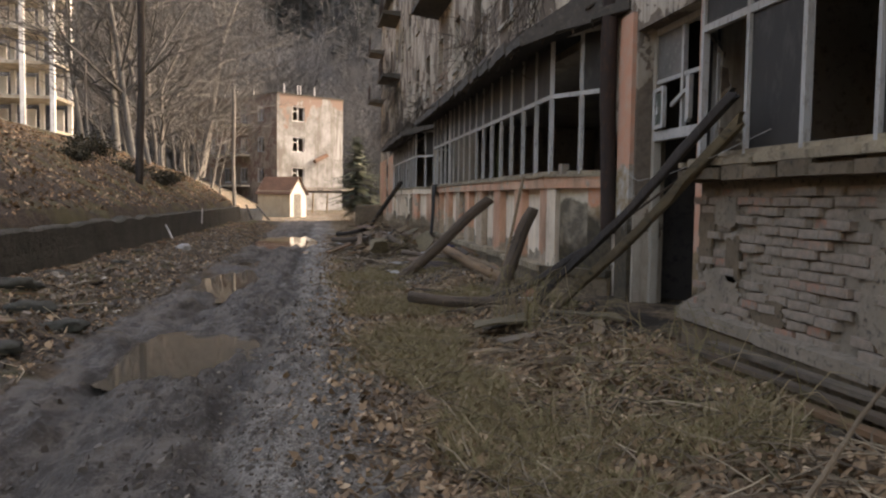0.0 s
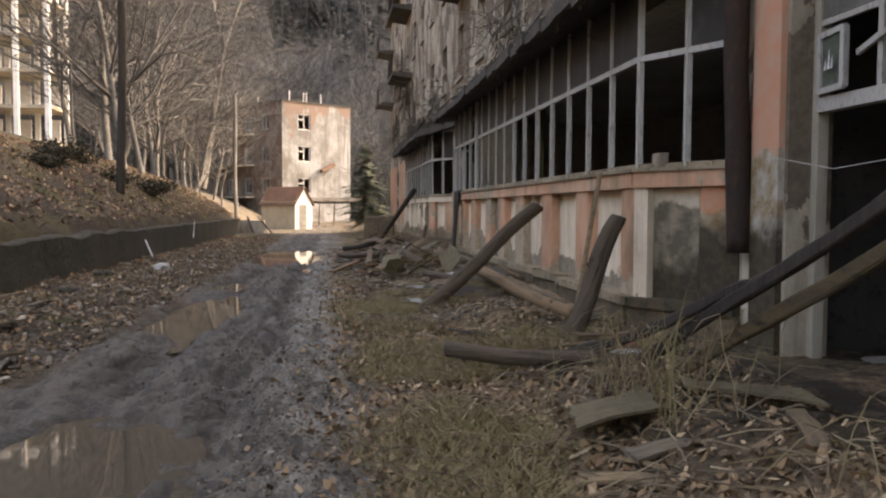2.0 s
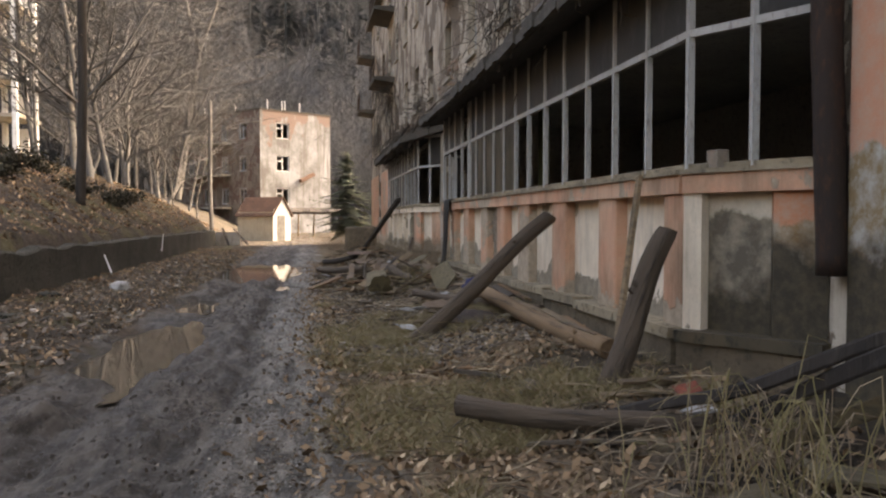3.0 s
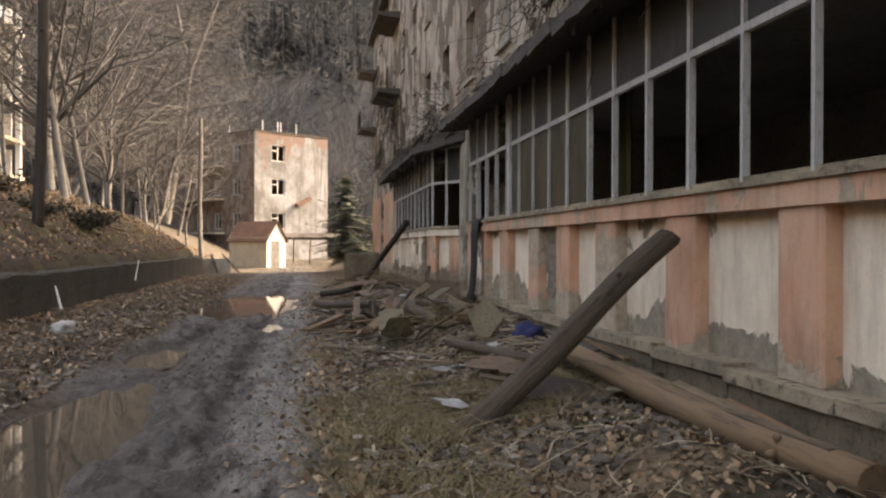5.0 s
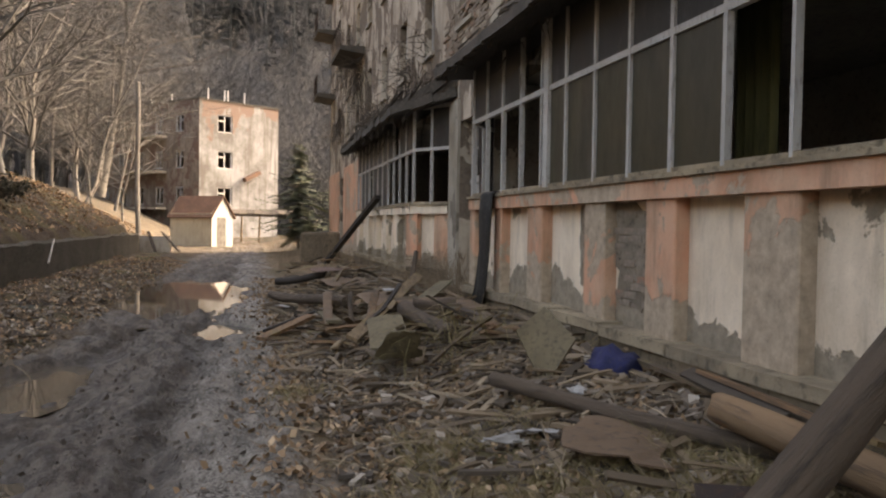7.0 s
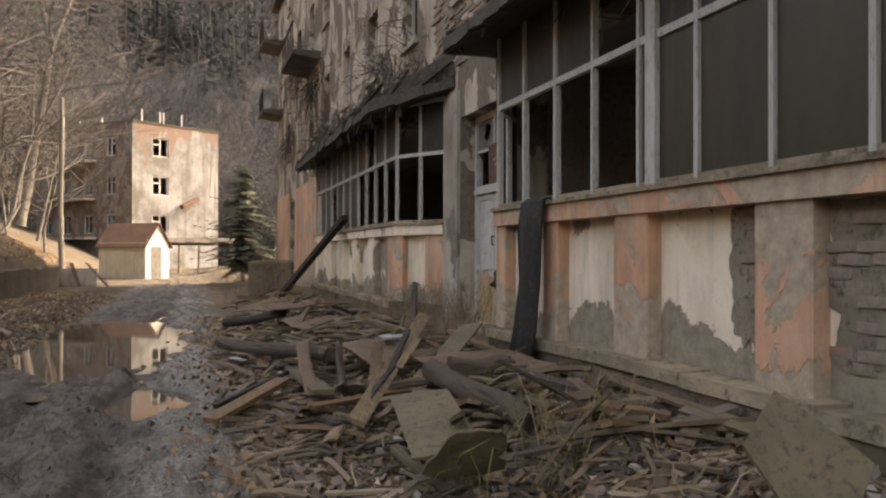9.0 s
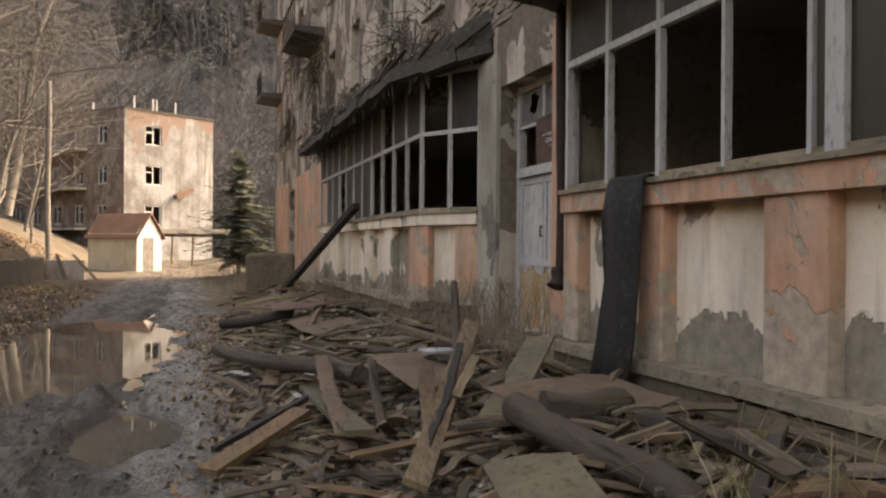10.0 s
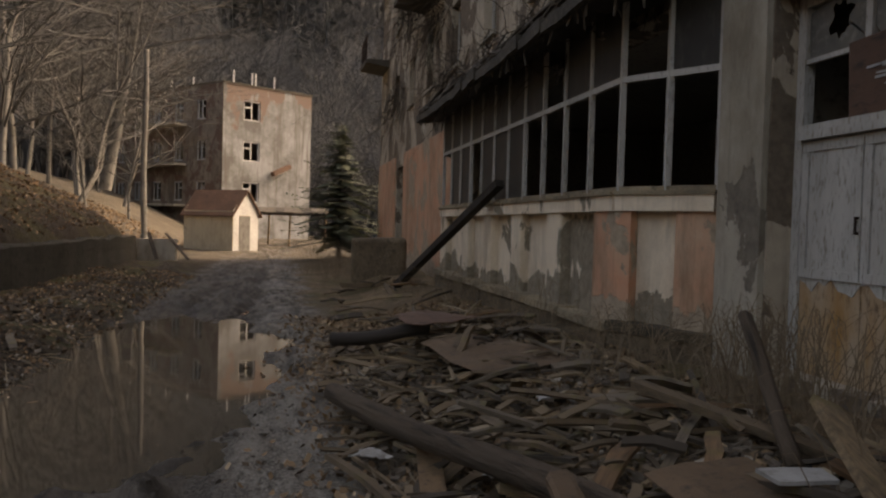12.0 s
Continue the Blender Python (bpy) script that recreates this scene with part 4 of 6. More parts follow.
BRICK = brick_mesh()


def lay_bricks(wall, y0, y1, z0, z1, x, chance=0.9, lean=0.012):
    j, z = 0, z0
    while z < z1:
        y = y0 + (0.125 if j % 2 else 0.0)
        while y < y1:
            if rng.random() < chance:
                ob = part("brick", BRICK, None, wall)
                out = rng.choice((0, 0, 0, 0.01, 0.02, -0.02))
                ob.matrix_basis = pose(x - out + rng.uniform(-lean, lean), y + rng.uniform(-0.012, 0.012), z + rng.uniform(-0.005, 0.005), rng.uniform(-2.5, 2.5), 0, rng.uniform(-4, 4))
            y += 0.25
        j += 1
        z += 0.077


# ---- retaining wall and the left bank ----
def retaining_wall():
    s = Shape()
    rows = []
    k = 0
    for i in range(143):
        y = -4.0 + 0.4 * i
        n1, n2, n3 = (noise.noise(Vector((y * 0.8, q, 0))) for q in (0.3, 5.1, 9.7))
        fx, top = -5.28 + 0.05 * n1, 0.86 + 0.09 * n2 + 0.04 * noise.noise(Vector((y * 3, 2, 0)))
        s.v += [(fx + 0.05, y, -0.3), (fx + 0.03 * n3, y, 0.4), (fx, y, top - 0.05), (fx - 0.05, y, top), (-5.6, y, top + 0.03 * n3), (-5.62, y, -0.3)]
    for i in range(142):
        for k in range(6):
            a, q = i * 6 + k, i * 6 + (k + 1) % 6
            s.f.append((a, a + 6, q + 6, q))
    s.f += [tuple(range(6)), tuple(142 * 6 + k for k in range(5, -1, -1))]
    solid("retaining_wall", s, M_MOSSWALL, "low mossy dark concrete retaining wall", "retaining wall", kind="structure")


retaining_wall()


# ---- logs, beams, pipe ----
def rough_beam(p, q, w, h):
    """A squared timber with worn, splintered edges and a slight bow."""
    p, q = Vector(p), Vector(q)
    y = (q - p).normalized()
    x = y.cross(Vector((0, 0, 1))).normalized()
    z = x.cross(y)
    r = random.Random(int(p.x * 100 + w * 1000))
    s, n = Shape(), 16
    for k in range(n + 1):
        c = p.lerp(q, k / n) + z * 0.03 * math.sin(k * 0.5) + x * r.uniform(-0.006, 0.006)
        end = 0.0 if 0 < k < n else 0.06
        s.v += [tuple(c + x * sx * w * r.uniform(0.42, 0.54) + z * sz * h * r.uniform(0.4, 0.54) + y * r.uniform(-end, end)) for sx, sz in ((-1, -0.7), (-0.7, -1), (0.7, -1), (1, -0.7), (1, 0.7), (0.7, 1), (-0.7, 1), (-1, 0.7))]
    s.f += [tuple(range(7, -1, -1)), tuple(range(8 * n, 8 * n + 8))]
    for k in range(n):
        for j in range(8):
            s.f.append((8 * k + j, 8 * k + (j + 1) % 8, 8 * k + 8 + (j + 1) % 8, 8 * k + 8 + j))
    return s


def log(name, p, q, r0, r1, material, label, category="log", bend=0.0, n=12, group=""):
    """A round timber with uneven girth, knots and a broken end, built upright and then laid from p to q."""
    p, q = Vector(p), Vector(q)
    length = (q - p).length
    rr = random.Random(int(abs(p.x) * 100 + abs(q.y) * 10 + length * 7))
    rings = max(8, int(length / 0.14))
    s = Shape()
    for i in range(rings + 1):
        t = i / rings
        cx = bend * math.sin(t * math.pi) + 0.25 * r0 * math.sin(t * 5 + r0 * 40)
        cy = 0.2 * r0 * math.sin(t * 7 + 2)
        for k in range(n):
            a = 2 * math.pi * k / n
            g = (r0 + (r1 - r0) * t) * (1 + 0.09 * noise.noise(Vector((math.cos(a) * 1.3, math.sin(a) * 1.3, t * length * 1.6 + p.y))) + 0.05 * noise.noise(Vector((math.cos(a) * 4, math.sin(a) * 4, t * length * 0.5))))
            z = t * length + (rr.uniform(-0.5, 0.3) * r1 if i == rings else 0)
            s.v.append((cx + g * math.cos(a), cy + g * math.sin(a), z))
    for i in range(rings):
        for k in range(n):
            s.f.append((i * n + k, i * n + (k + 1) % n, (i + 1) * n + (k + 1) % n, (i + 1) * n + k))
    s.f += [tuple(range(n - 1, -1, -1)), tuple(rings * n + k for k in range(n))]
    for _ in range(int(length * 1.5) if r0 > 0.07 and material is not M_PIPE else 0):
        z, a = rr.uniform(0.1, 0.9) * length, rr.uniform(0, 6.28)
        base = Vector((math.cos(a), math.sin(a), 0))
        s.tube([base * r1 * 0.8 + Vector((0, 0, z)), base * (r0 * 1.12) + Vector((0, 0, z + 0.02))], [r0 * 0.3, r0 * 0.16], 6)
    ob = solid(name, s, material, label, category, group)
    for poly in ob.data.polygons:
        poly.use_smooth = len(poly.vertices) == 4
    ob.matrix_basis = Matrix.Translation(p) @ (q - p).to_track_quat("Z", "Y").to_matrix().to_4x4()
    return ob


log("leaning_log", (1.30, 15.25, -0.24), (3.27, 15.35, 1.5), 0.112, 0.10, M_LOG, "thick weathered log leaning against the window wall")
log("fallen_log", (2.97, 12.5, 0.2), (2.62, 16.6, 0.42), 0.11, 0.09, M_FRESH, "orange-brown barkless log lying below the windows")
log("leaning_post", (2.55, 11.5, 0.0), (3.16, 11.66, 1.36), 0.115, 0.09, M_LOG, "stout rotten post leaning against the wall", "post")
log("drain_pipe", (3.95, 10.66, 1.05), (3.95, 10.66, 5.2), 0.115, 0.115, M_PIPE, "thick rusted downpipe beside the doorway", "pipe", n=14)
solid("leaning_plank", Shape().bar((2.62, 11.5, 0.15), (3.12, 12.15, 1.85), 0.09, 0.035, (1, 0, 0)), M_WOOD, "narrow grey plank leaning on the wall", "plank")
for p, q, w, h in (((2.66, 10.13, -0.02), (3.27, 5.96, 2.36), 0.06, 0.10), ((2.86, 10.06, -0.16), (3.32, 5.93, 2.15), 0.07, 0.11), ((2.1, 10.8, -0.05), (2.95, 8.6, 0.92), 0.05, 0.08)):
    solid("leaning_beam", rough_beam(p, q, w, h), M_DARKWOOD if w < 0.07 else M_MOSSBEAM, "long rotten squared beam fallen across the doorway", "beam", "beams across the doorway")
log("leaning_stick", (2.45, 10.6, 0.03), (3.3, 7.0, 1.72), 0.016, 0.012, M_LOG, "thin pale stick leaning with the beams", "stick", 0.04, 6)
log("drain_pipe", (3.94, 26.0, 1.06), (3.94, 26.0, 4.0), 0.078, 0.078, M_PIPE, "dark rusted downpipe beside the white door", "pipe", n=14)
log("pipe_elbow", (3.84, 25.98, 0.92), (3.94, 26.0, 1.12), 0.095, 0.08, M_PIPE, "broken flared foot of a downpipe", "pipe", n=14)
solid("leaning_beam", Shape().bar((2.36, 38.6, 0.2), (3.36, 34.3, 2.2), 0.16, 0.12), M_DARKWOOD, "dark beam leaning against the far windows", "beam")
log("utility_pole", (-6.85, 31.5, ground_at(-6.85, 31.5) - 0.1), (-6.7, 31.5, 13.0), 0.15, 0.12, M_DARKWOOD, "tall dark wooden utility pole on the bank", "pole")
log("utility_pole", (-6.8, 63.8, ground_at(-6.8, 63.8) - 0.1), (-6.9, 63.9, 9.9), 0.16, 0.12, M_BARK, "pale wooden utility pole beside the track", "pole")


# ---- far buildings ----
def far_block():
    """The four-storey block at the end of the track."""
    ob = thing("apartment_building", (-5, 90, 0), "derelict cream apartment block, sunlit end, brick showing at the top", "building")
    a, b, c = Vector((-5.0, 90)), Vector((2.35, 95)), Vector((-15.5, 101.0))
    d = b + (c - a)
    H = 12.9

    def face(name, p, q, hs, material, flip):
        way = (q - p)
        length = way.length
        u = way.normalized()
        inward = Vector((-u.y, u.x)) if not flip else Vector((u.y, -u.x))
        pl = lambda s_, w, dd: (p.x + u.x * s_ + inward.x * dd, p.y + u.y * s_ + inward.y * dd, w)
        wall = part(name, Shape().holed([0, length], [-1.0, H], hs, pl, 0.4), material, ob)
        for s0, s1, w0, w1 in hs:
            win = Shape()
            for f0, f1, g0, g1 in ((s0, s0 + 0.12, w0, w1), (s1 - 0.12, s1, w0, w1), (s0 + 0.12, s1 - 0.12, w1 - 0.12, w1), (s0 + 0.12, s1 - 0.12, w0, w0 + 0.12),
                                   ((s0 + s1) / 2 - 0.06, (s0 + s1) / 2 + 0.06, w0 + 0.12, w1 - 0.12), (s0 + 0.12, (s0 + s1) / 2 - 0.06, (w0 + w1) / 2 + 0.2, (w0 + w1) / 2 + 0.32)):
                win.bar(pl(f0, (g0 + g1) / 2, 0.15), pl(f1, (g0 + g1) / 2, 0.15), 0.08, g1 - g0)
            part("window", win, M_GABLE, wall, "weathered white window frame")
        return wall

    rows = (10.2, 6.75, 3.3)
    face("wall_right", a, b, [(1.95, 3.55, z - 0.2, z + 1.5) for z in rows], M_BLOCKWALL, False)
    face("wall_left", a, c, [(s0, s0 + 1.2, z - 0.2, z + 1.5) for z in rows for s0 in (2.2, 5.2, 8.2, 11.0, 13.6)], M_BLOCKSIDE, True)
    part("wall_rear", Shape().bar((b.lerp(a, 0.04).lerp(d, 0.03).x, b.lerp(a, 0.04).lerp(d, 0.03).y, 5.9), (d.x, d.y, 5.9), 0.4, 14).bar((c.x, c.y, 6), (d.x, d.y, 6), 0.4, 14), M_GREYWALL, ob)
    inner = Shape()
    for z in (0.0, 3.2 - 0.6, 6.7 - 0.6, 10.1 - 0.6):
        inner.prism([(p.x, p.y) for p in (a.lerp(d, 0.03), b.lerp(c, 0.03), d.lerp(a, 0.03), c.lerp(b, 0.03))], z, z + 0.2)
    # slabs in the same near-black, painting shade behind the windows
    part("floor_slabs", inner, M_DARK, ob)
    part("roof", Shape().prism([(p.x, p.y) for p in (a.lerp(d, -0.006), b.lerp(c, -0.006), d.lerp(a, -0.006), c.lerp(b, -0.006))], H, H + 0.14), M_ROOFING, ob, "crumbling roof edge")
    for t in (0.1, 0.3, 0.34, 0.55):
        p = a.lerp(b, t)
        part("roof_post", Shape().box((p.x - 0.06, p.y + 0.3, H + 0.1), (p.x + 0.06, p.y + 0.42, H + 1.2)), M_WHITE, ob)
    for t in (0.3, 0.5, 0.65, 0.85):
        p = a.lerp(c, t)
        part("roof_post", Shape().box((p.x + 0.3, p.y + 0.3, H + 0.1), (p.x + 0.42, p.y + 0.42, H + 0.9)), M_WHITE, ob)
    for z in (2.7, 6.2, 9.6):
        p, q = a.lerp(c, 0.3), a.lerp(c, 0.75)
        part("balcony", Shape().bar((p.x - 0.5, p.y - 0.5, z), (q.x - 0.5, q.y - 0.5, z), 1.2, 0.2), M_GREYWALL, ob)
    p = a.lerp(b, 0.72)
    part("chute", Shape().bar((p.x - 1.2, p.y - 1.4, 5.6), (p.x + 0.2, p.y - 0.3, 6.4), 0.5, 0.35), M_RUST, ob, "rusted sheet hanging from the wall")


far_block()


def shed():
    ob = thing("shed", (-3.6, 66.5, 0), "small cream shed with a rusty gabled roof and white door", "shed")
    m = pose(-2.6, 65.3, -0.2, 0, 0, -38)
    tr = lambda p: m @ Vector(p)
    L, W, E_, A = 3.45, 2.05, 2.2, 3.3
    wall = Shape().add([tr(p) for p in ((0, 0, 0), (-L, 0, 0), (-L, W, 0), (0, W, 0), (0, 0, E_), (-L, 0, E_), (-L, W, E_), (0, W, E_), (0, W / 2, A), (-L, W / 2, A))],
                       [(0, 4, 5, 1), (2, 6, 7, 3), (0, 3, 7, 8, 4), (1, 5, 9, 6, 2), (0, 1, 2, 3)])
    part("wall", wall, M_SHEDWALL, ob)
    o = 0.16
    for sgn, y0 in ((1, -o), (-1, W + o)):
        ze = E_ - 0.3 * (A - E_) / (W / 2)
        part("roof", Shape().add([tr(p) for p in ((o, y0, ze), (-L - o, y0, ze), (-L - o, W / 2, A), (o, W / 2, A), (o, y0, ze + 0.07), (-L - o, y0, ze + 0.07), (-L - o, W / 2, A + 0.07), (o, W / 2, A + 0.07))],
                                 [(0, 1, 2, 3), (4, 5, 6, 7), (0, 1, 5, 4), (2, 3, 7, 6), (0, 3, 7, 4), (1, 2, 6, 5)]), M_RUST, ob, "rusty brown roof slope")
    part("door", Shape().add([tr(p) for p in ((0.03, 0.5, 0.05), (0.03, 1.35, 0.05), (0.03, 1.35, 1.95), (0.03, 0.5, 1.95), (0.0, 0.5, 0.05), (0.0, 1.35, 0.05), (0.0, 1.35, 1.95), (0.0, 0.5, 1.95))],
                             [(0, 1, 2, 3), (0, 1, 5, 4), (1, 2, 6, 5), (2, 3, 7, 6), (3, 0, 4, 7)]), M_SLATE, ob, "grey-white plank door")
    part("gable", Shape().add([tr(p) for p in ((0.012, 0.02, 0.05), (0.012, 0.48, 0.05), (0.012, 0.48, 1.97), (0.012, 1.37, 1.97), (0.012, 1.37, 0.05), (0.012, W - 0.02, 0.05), (0.012, W - 0.02, E_), (0.012, W / 2, A - 0.04), (0.012, 0.02, E_))],
                              [(0, 1, 2, 8), (2, 3, 6, 7, 8), (3, 4, 5, 6)]), M_GABLE, ob, "white-painted gable boards")


shed()


def lean_to():
    ob = thing("lean_to", (0.5, 73, 0), "open lean-to roof on thin posts beside the shed", "shelter")
    for k in range(9):
        x = -2.15 + 0.56 * k
        part("roof_board", Shape().bar((x + 0.27, 71.9, 2.1 - 0.02 * (k % 3)), (x + 0.27, 74.4, 2.42), 0.54, 0.05), M_ROOFING if k % 3 else M_DARKWOOD, ob)
    for y, z in ((72.1, 1.98), (74.2, 2.26)):
        part("beam", Shape().bar((-2.2, y, z), (2.95, y, z), 0.12, 0.16), M_DARKWOOD, ob)
    for x, y in ((-1.9, 72.1), (0.4, 72.1), (2.6, 72.1), (-0.9, 74.2), (2.7, 74.2)):
        part("post", Shape().tube([(x, y, -0.2), (x + 0.05, y, 2.0)], [0.07, 0.06], 6), M_WOOD, ob)


lean_to()


def column_house():
    """The white-pillared shell up on the wooded bank."""
    x0, y0, z0 = -24.2, 77.0, ground_at(-26, 80)
    ob = thing("pillared_building", (x0 - 4, y0 + 3, z0), "ruined building with tall white pillars and open floors", "building")
    for i in range(5):
        for j in (0, 1):
            x, y = x0 - 2.55 * i, y0 + 5 * j
            part("pillar", Shape().box((x - 0.2, y - 0.2, z0 - 2), (x + 0.2, y + 0.2, z0 + 15)), M_WHITE, ob)
    for k in range(5):
        part("floor_slab", Shape().box((x0 - 11, y0 + 0.22, z0 + 0.8 + 3.1 * k), (x0 + 0.15, y0 + 6, z0 + 1.1 + 3.1 * k)), M_GREYWALL, ob)
        for i in range(4):
            x = x0 - 2.55 * i
            part("infill", Shape().box((x - 1.75, y0 + 5.3, z0 + 1.15 + 3.1 * k), (x - 0.7, y0 + 5.5, z0 + 3.4 + 3.1 * k)), M_WHITE, ob, "pale wall panel")


column_house()


# ---- trees ----
def grow(seed, tall, spread_=0.55, levels=3, sides=5, trunks=1, thick=0.16, dense=(7, 6, 5)):
    """A bare winter tree: (trunk shape, branches shape)."""
    r = random.Random(seed)
    trunk, crown = Shape(), Shape()

    def limb(p, way, length, rad, level, into):
        n = 5 if level == 0 else 4
        pts, radii = [p], [rad]
        for i in range(n):
            way = (way + Vector((r.gauss(0, 0.19), r.gauss(0, 0.19), r.gauss(0.05, 0.1)))).normalized()
            pts.append(pts[-1] + way * length / n)
            radii.append(rad * (1 - 0.72 * (i + 1) / n))
        into.tube(pts, radii, sides if level == 0 else 4 if level == 1 else 3, caps=False)
        if level >= levels:
            return
        k = dense[level]
        for j in range(k):
            t = r.uniform(0.16, 0.98) if level == 0 else r.uniform(0.2, 1.0)
            i = min(n - 1, int(t * n))
            q = pts[i].lerp(pts[i + 1], t * n - i)
            a = r.uniform(0, 2 * math.pi)
            w = (way * r.uniform(0.5, 0.9) + Vector((math.cos(a), math.sin(a), r.uniform(-0.25, 0.5))) * spread_).normalized()
            limb(q, w, length * r.uniform(0.35, 0.62), max(rad * (1 - 0.72 * t) * 0.6, 0.006), level + 1, crown)

    for t in range(trunks):
        a = r.uniform(0, 2 * math.pi)
        lean = 0.0 if trunks == 1 else 0.22
        limb(Vector((math.cos(a) * 0.18 * (trunks > 1), math.sin(a) * 0.18 * (trunks > 1), -0.2)), Vector((math.cos(a) * lean, math.sin(a) * lean, 1)).normalized(), tall * r.uniform(0.85, 1.0), thick, 0, trunk)
    return trunk, crown


KINDS = []
for i, (tall, trunks, thick) in enumerate(((12, 1, 0.14), (14, 1, 0.17), (10, 1, 0.09), (11, 2, 0.11), (13, 1, 0.12), (9, 1, 0.075))):
    t_, c_ = grow(40 + i, tall, 1.25, 3, 7, trunks, thick, (17, 9, 5) if trunks < 2 else (11, 8, 5))
    KINDS.append((t_.mesh("trunk", M_BARK, True), c_.mesh("crown", M_TWIG)))


def tree(kind, x, y, size, turn):
    ob = thing("bare_tree", (x, y, ground_at(x, y)), "leafless pale-barked tree on the wooded bank", "tree", "bare trees on the bank")
    ob.rotation_euler = (radians(rng.uniform(-5, 5)), radians(rng.uniform(-5, 5)), turn)
    ob.scale = (size, size, size)
    for nm, me in zip(("trunk", "crown"), KINDS[kind]):
        child = new(nm, me)
        child.parent = ob


tr = random.Random(21)
spots = [(-9.5, 48), (-11, 50), (-12.5, 46), (-10.5, 55), (-14, 52), (-9.2, 60), (-12, 62), (-15, 64), (-8.6, 70), (-11.5, 73), (-14.5, 75), (-19, 70), 
         (-17, 82), (-22, 86), (-14, 88), (-9.8, 66), (-20, 50), (-12.8, 57), (-10.2, 80), (-16, 92), (-31, 78), (-18, 100)]
for i, (x, y) in enumerate(spots):
    tree(i % 6, x + tr.uniform(-0.7, 0.7), y + tr.uniform(-1, 1), tr.uniform(0.85, 1.25), tr.uniform(0, 6.28))


def forked_tree():
    """The tall pale tree that leans over the track and forks high up."""
    ob = thing("bare_tree", (-11.0, 75.0, 3.4), "tall leaning pale tree forking high over the bank", "tree", "bare trees on the bank")
    r = random.Random(77)
    trunk, crown = Shape(), Shape()

    def limb(pts, rad, into, level):
        pts = [Vector(p) for p in pts]
        into.tube(pts, [rad * (1 - 0.6 * k / (len(pts) - 1)) for k in range(len(pts))], 7 if level == 0 else 3 + (level < 2), caps=False)
        if level > 2:
            return
        for _ in range((11, 9, 6)[level]):
            t = r.uniform(0.3, 1.0) * (len(pts) - 1)
            k = min(len(pts) - 2, int(t))
            p = pts[k].lerp(pts[k + 1], t - k)
            a = r.uniform(0, 6.28)
            w = Vector((math.cos(a), math.sin(a) * 0.6, r.uniform(-0.2, 0.8))).normalized()
            step_ = r.uniform(0.9, 1.7) / (1 + 0.5 * level)
            line = [p]
            for m in range(4):
                w = (w + Vector((r.gauss(0, 0.2), r.gauss(0, 0.2), r.gauss(0.03, 0.2)))).normalized()
                line.append(line[-1] + w * step_)
            limb(line, max(0.014, rad * 0.33), crown, level + 1)

    limb([(-11.0, 75, 3.2), (-10.5, 75, 6.0), (-9.9, 75, 9.8), (-9.4, 75, 13.0), (-9.05, 75, 15.6)], 0.42, trunk, 0)
    limb([(-9.05, 75, 15.4), (-9.7, 75, 18.0), (-10.2, 75, 20.9), (-10.4, 75, 24.0)], 0.2, trunk, 0)
    limb([(-9.05, 75, 15.4), (-8.2, 75, 17.8), (-7.0, 75, 21.0), (-6.2, 75, 24.5)], 0.19, trunk, 0)
    part("trunk", trunk, M_BARK, ob, smooth=True)
    part("crown", crown, M_TWIG, ob)


forked_tree()
for x, y, k, size in ((-12.2, 50.5, 1, 1.3), (-10.4, 46.5, 0, 1.3)):
    tree(k, x, y, size, 0.7 + x)


def tiled(shape, places, name, material, label):
    """Many copies of small shapes as one mesh. places: (index of shape, x, y, z, size, turn)."""
    vs, fs, k = [], [], 0
    arrays = [(np.array(sh.v), sh.f) for sh in shape]
    for which, x, y, z, size, turn in places:
        v, f = arrays[which]
        c, s_ = math.cos(turn), math.sin(turn)
        w = np.empty_like(v)
        w[:, 0] = (v[:, 0] * c - v[:, 1] * s_) * size + x
        w[:, 1] = (v[:, 0] * s_ + v[:, 1] * c) * size + y
        w[:, 2] = v[:, 2] * size + z
        vs.append(w)
        fs.extend(tuple(i + k for i in q) for q in f)
        k += len(v)
    me = bpy.data.meshes.new(name)
    me.from_pydata(np.concatenate(vs).tolist(), [], fs)
    me.materials.append(material)
    return tagged(new(name, me), label, "woods" if "wood" in name or "conif" in name else name, kind="stuff")


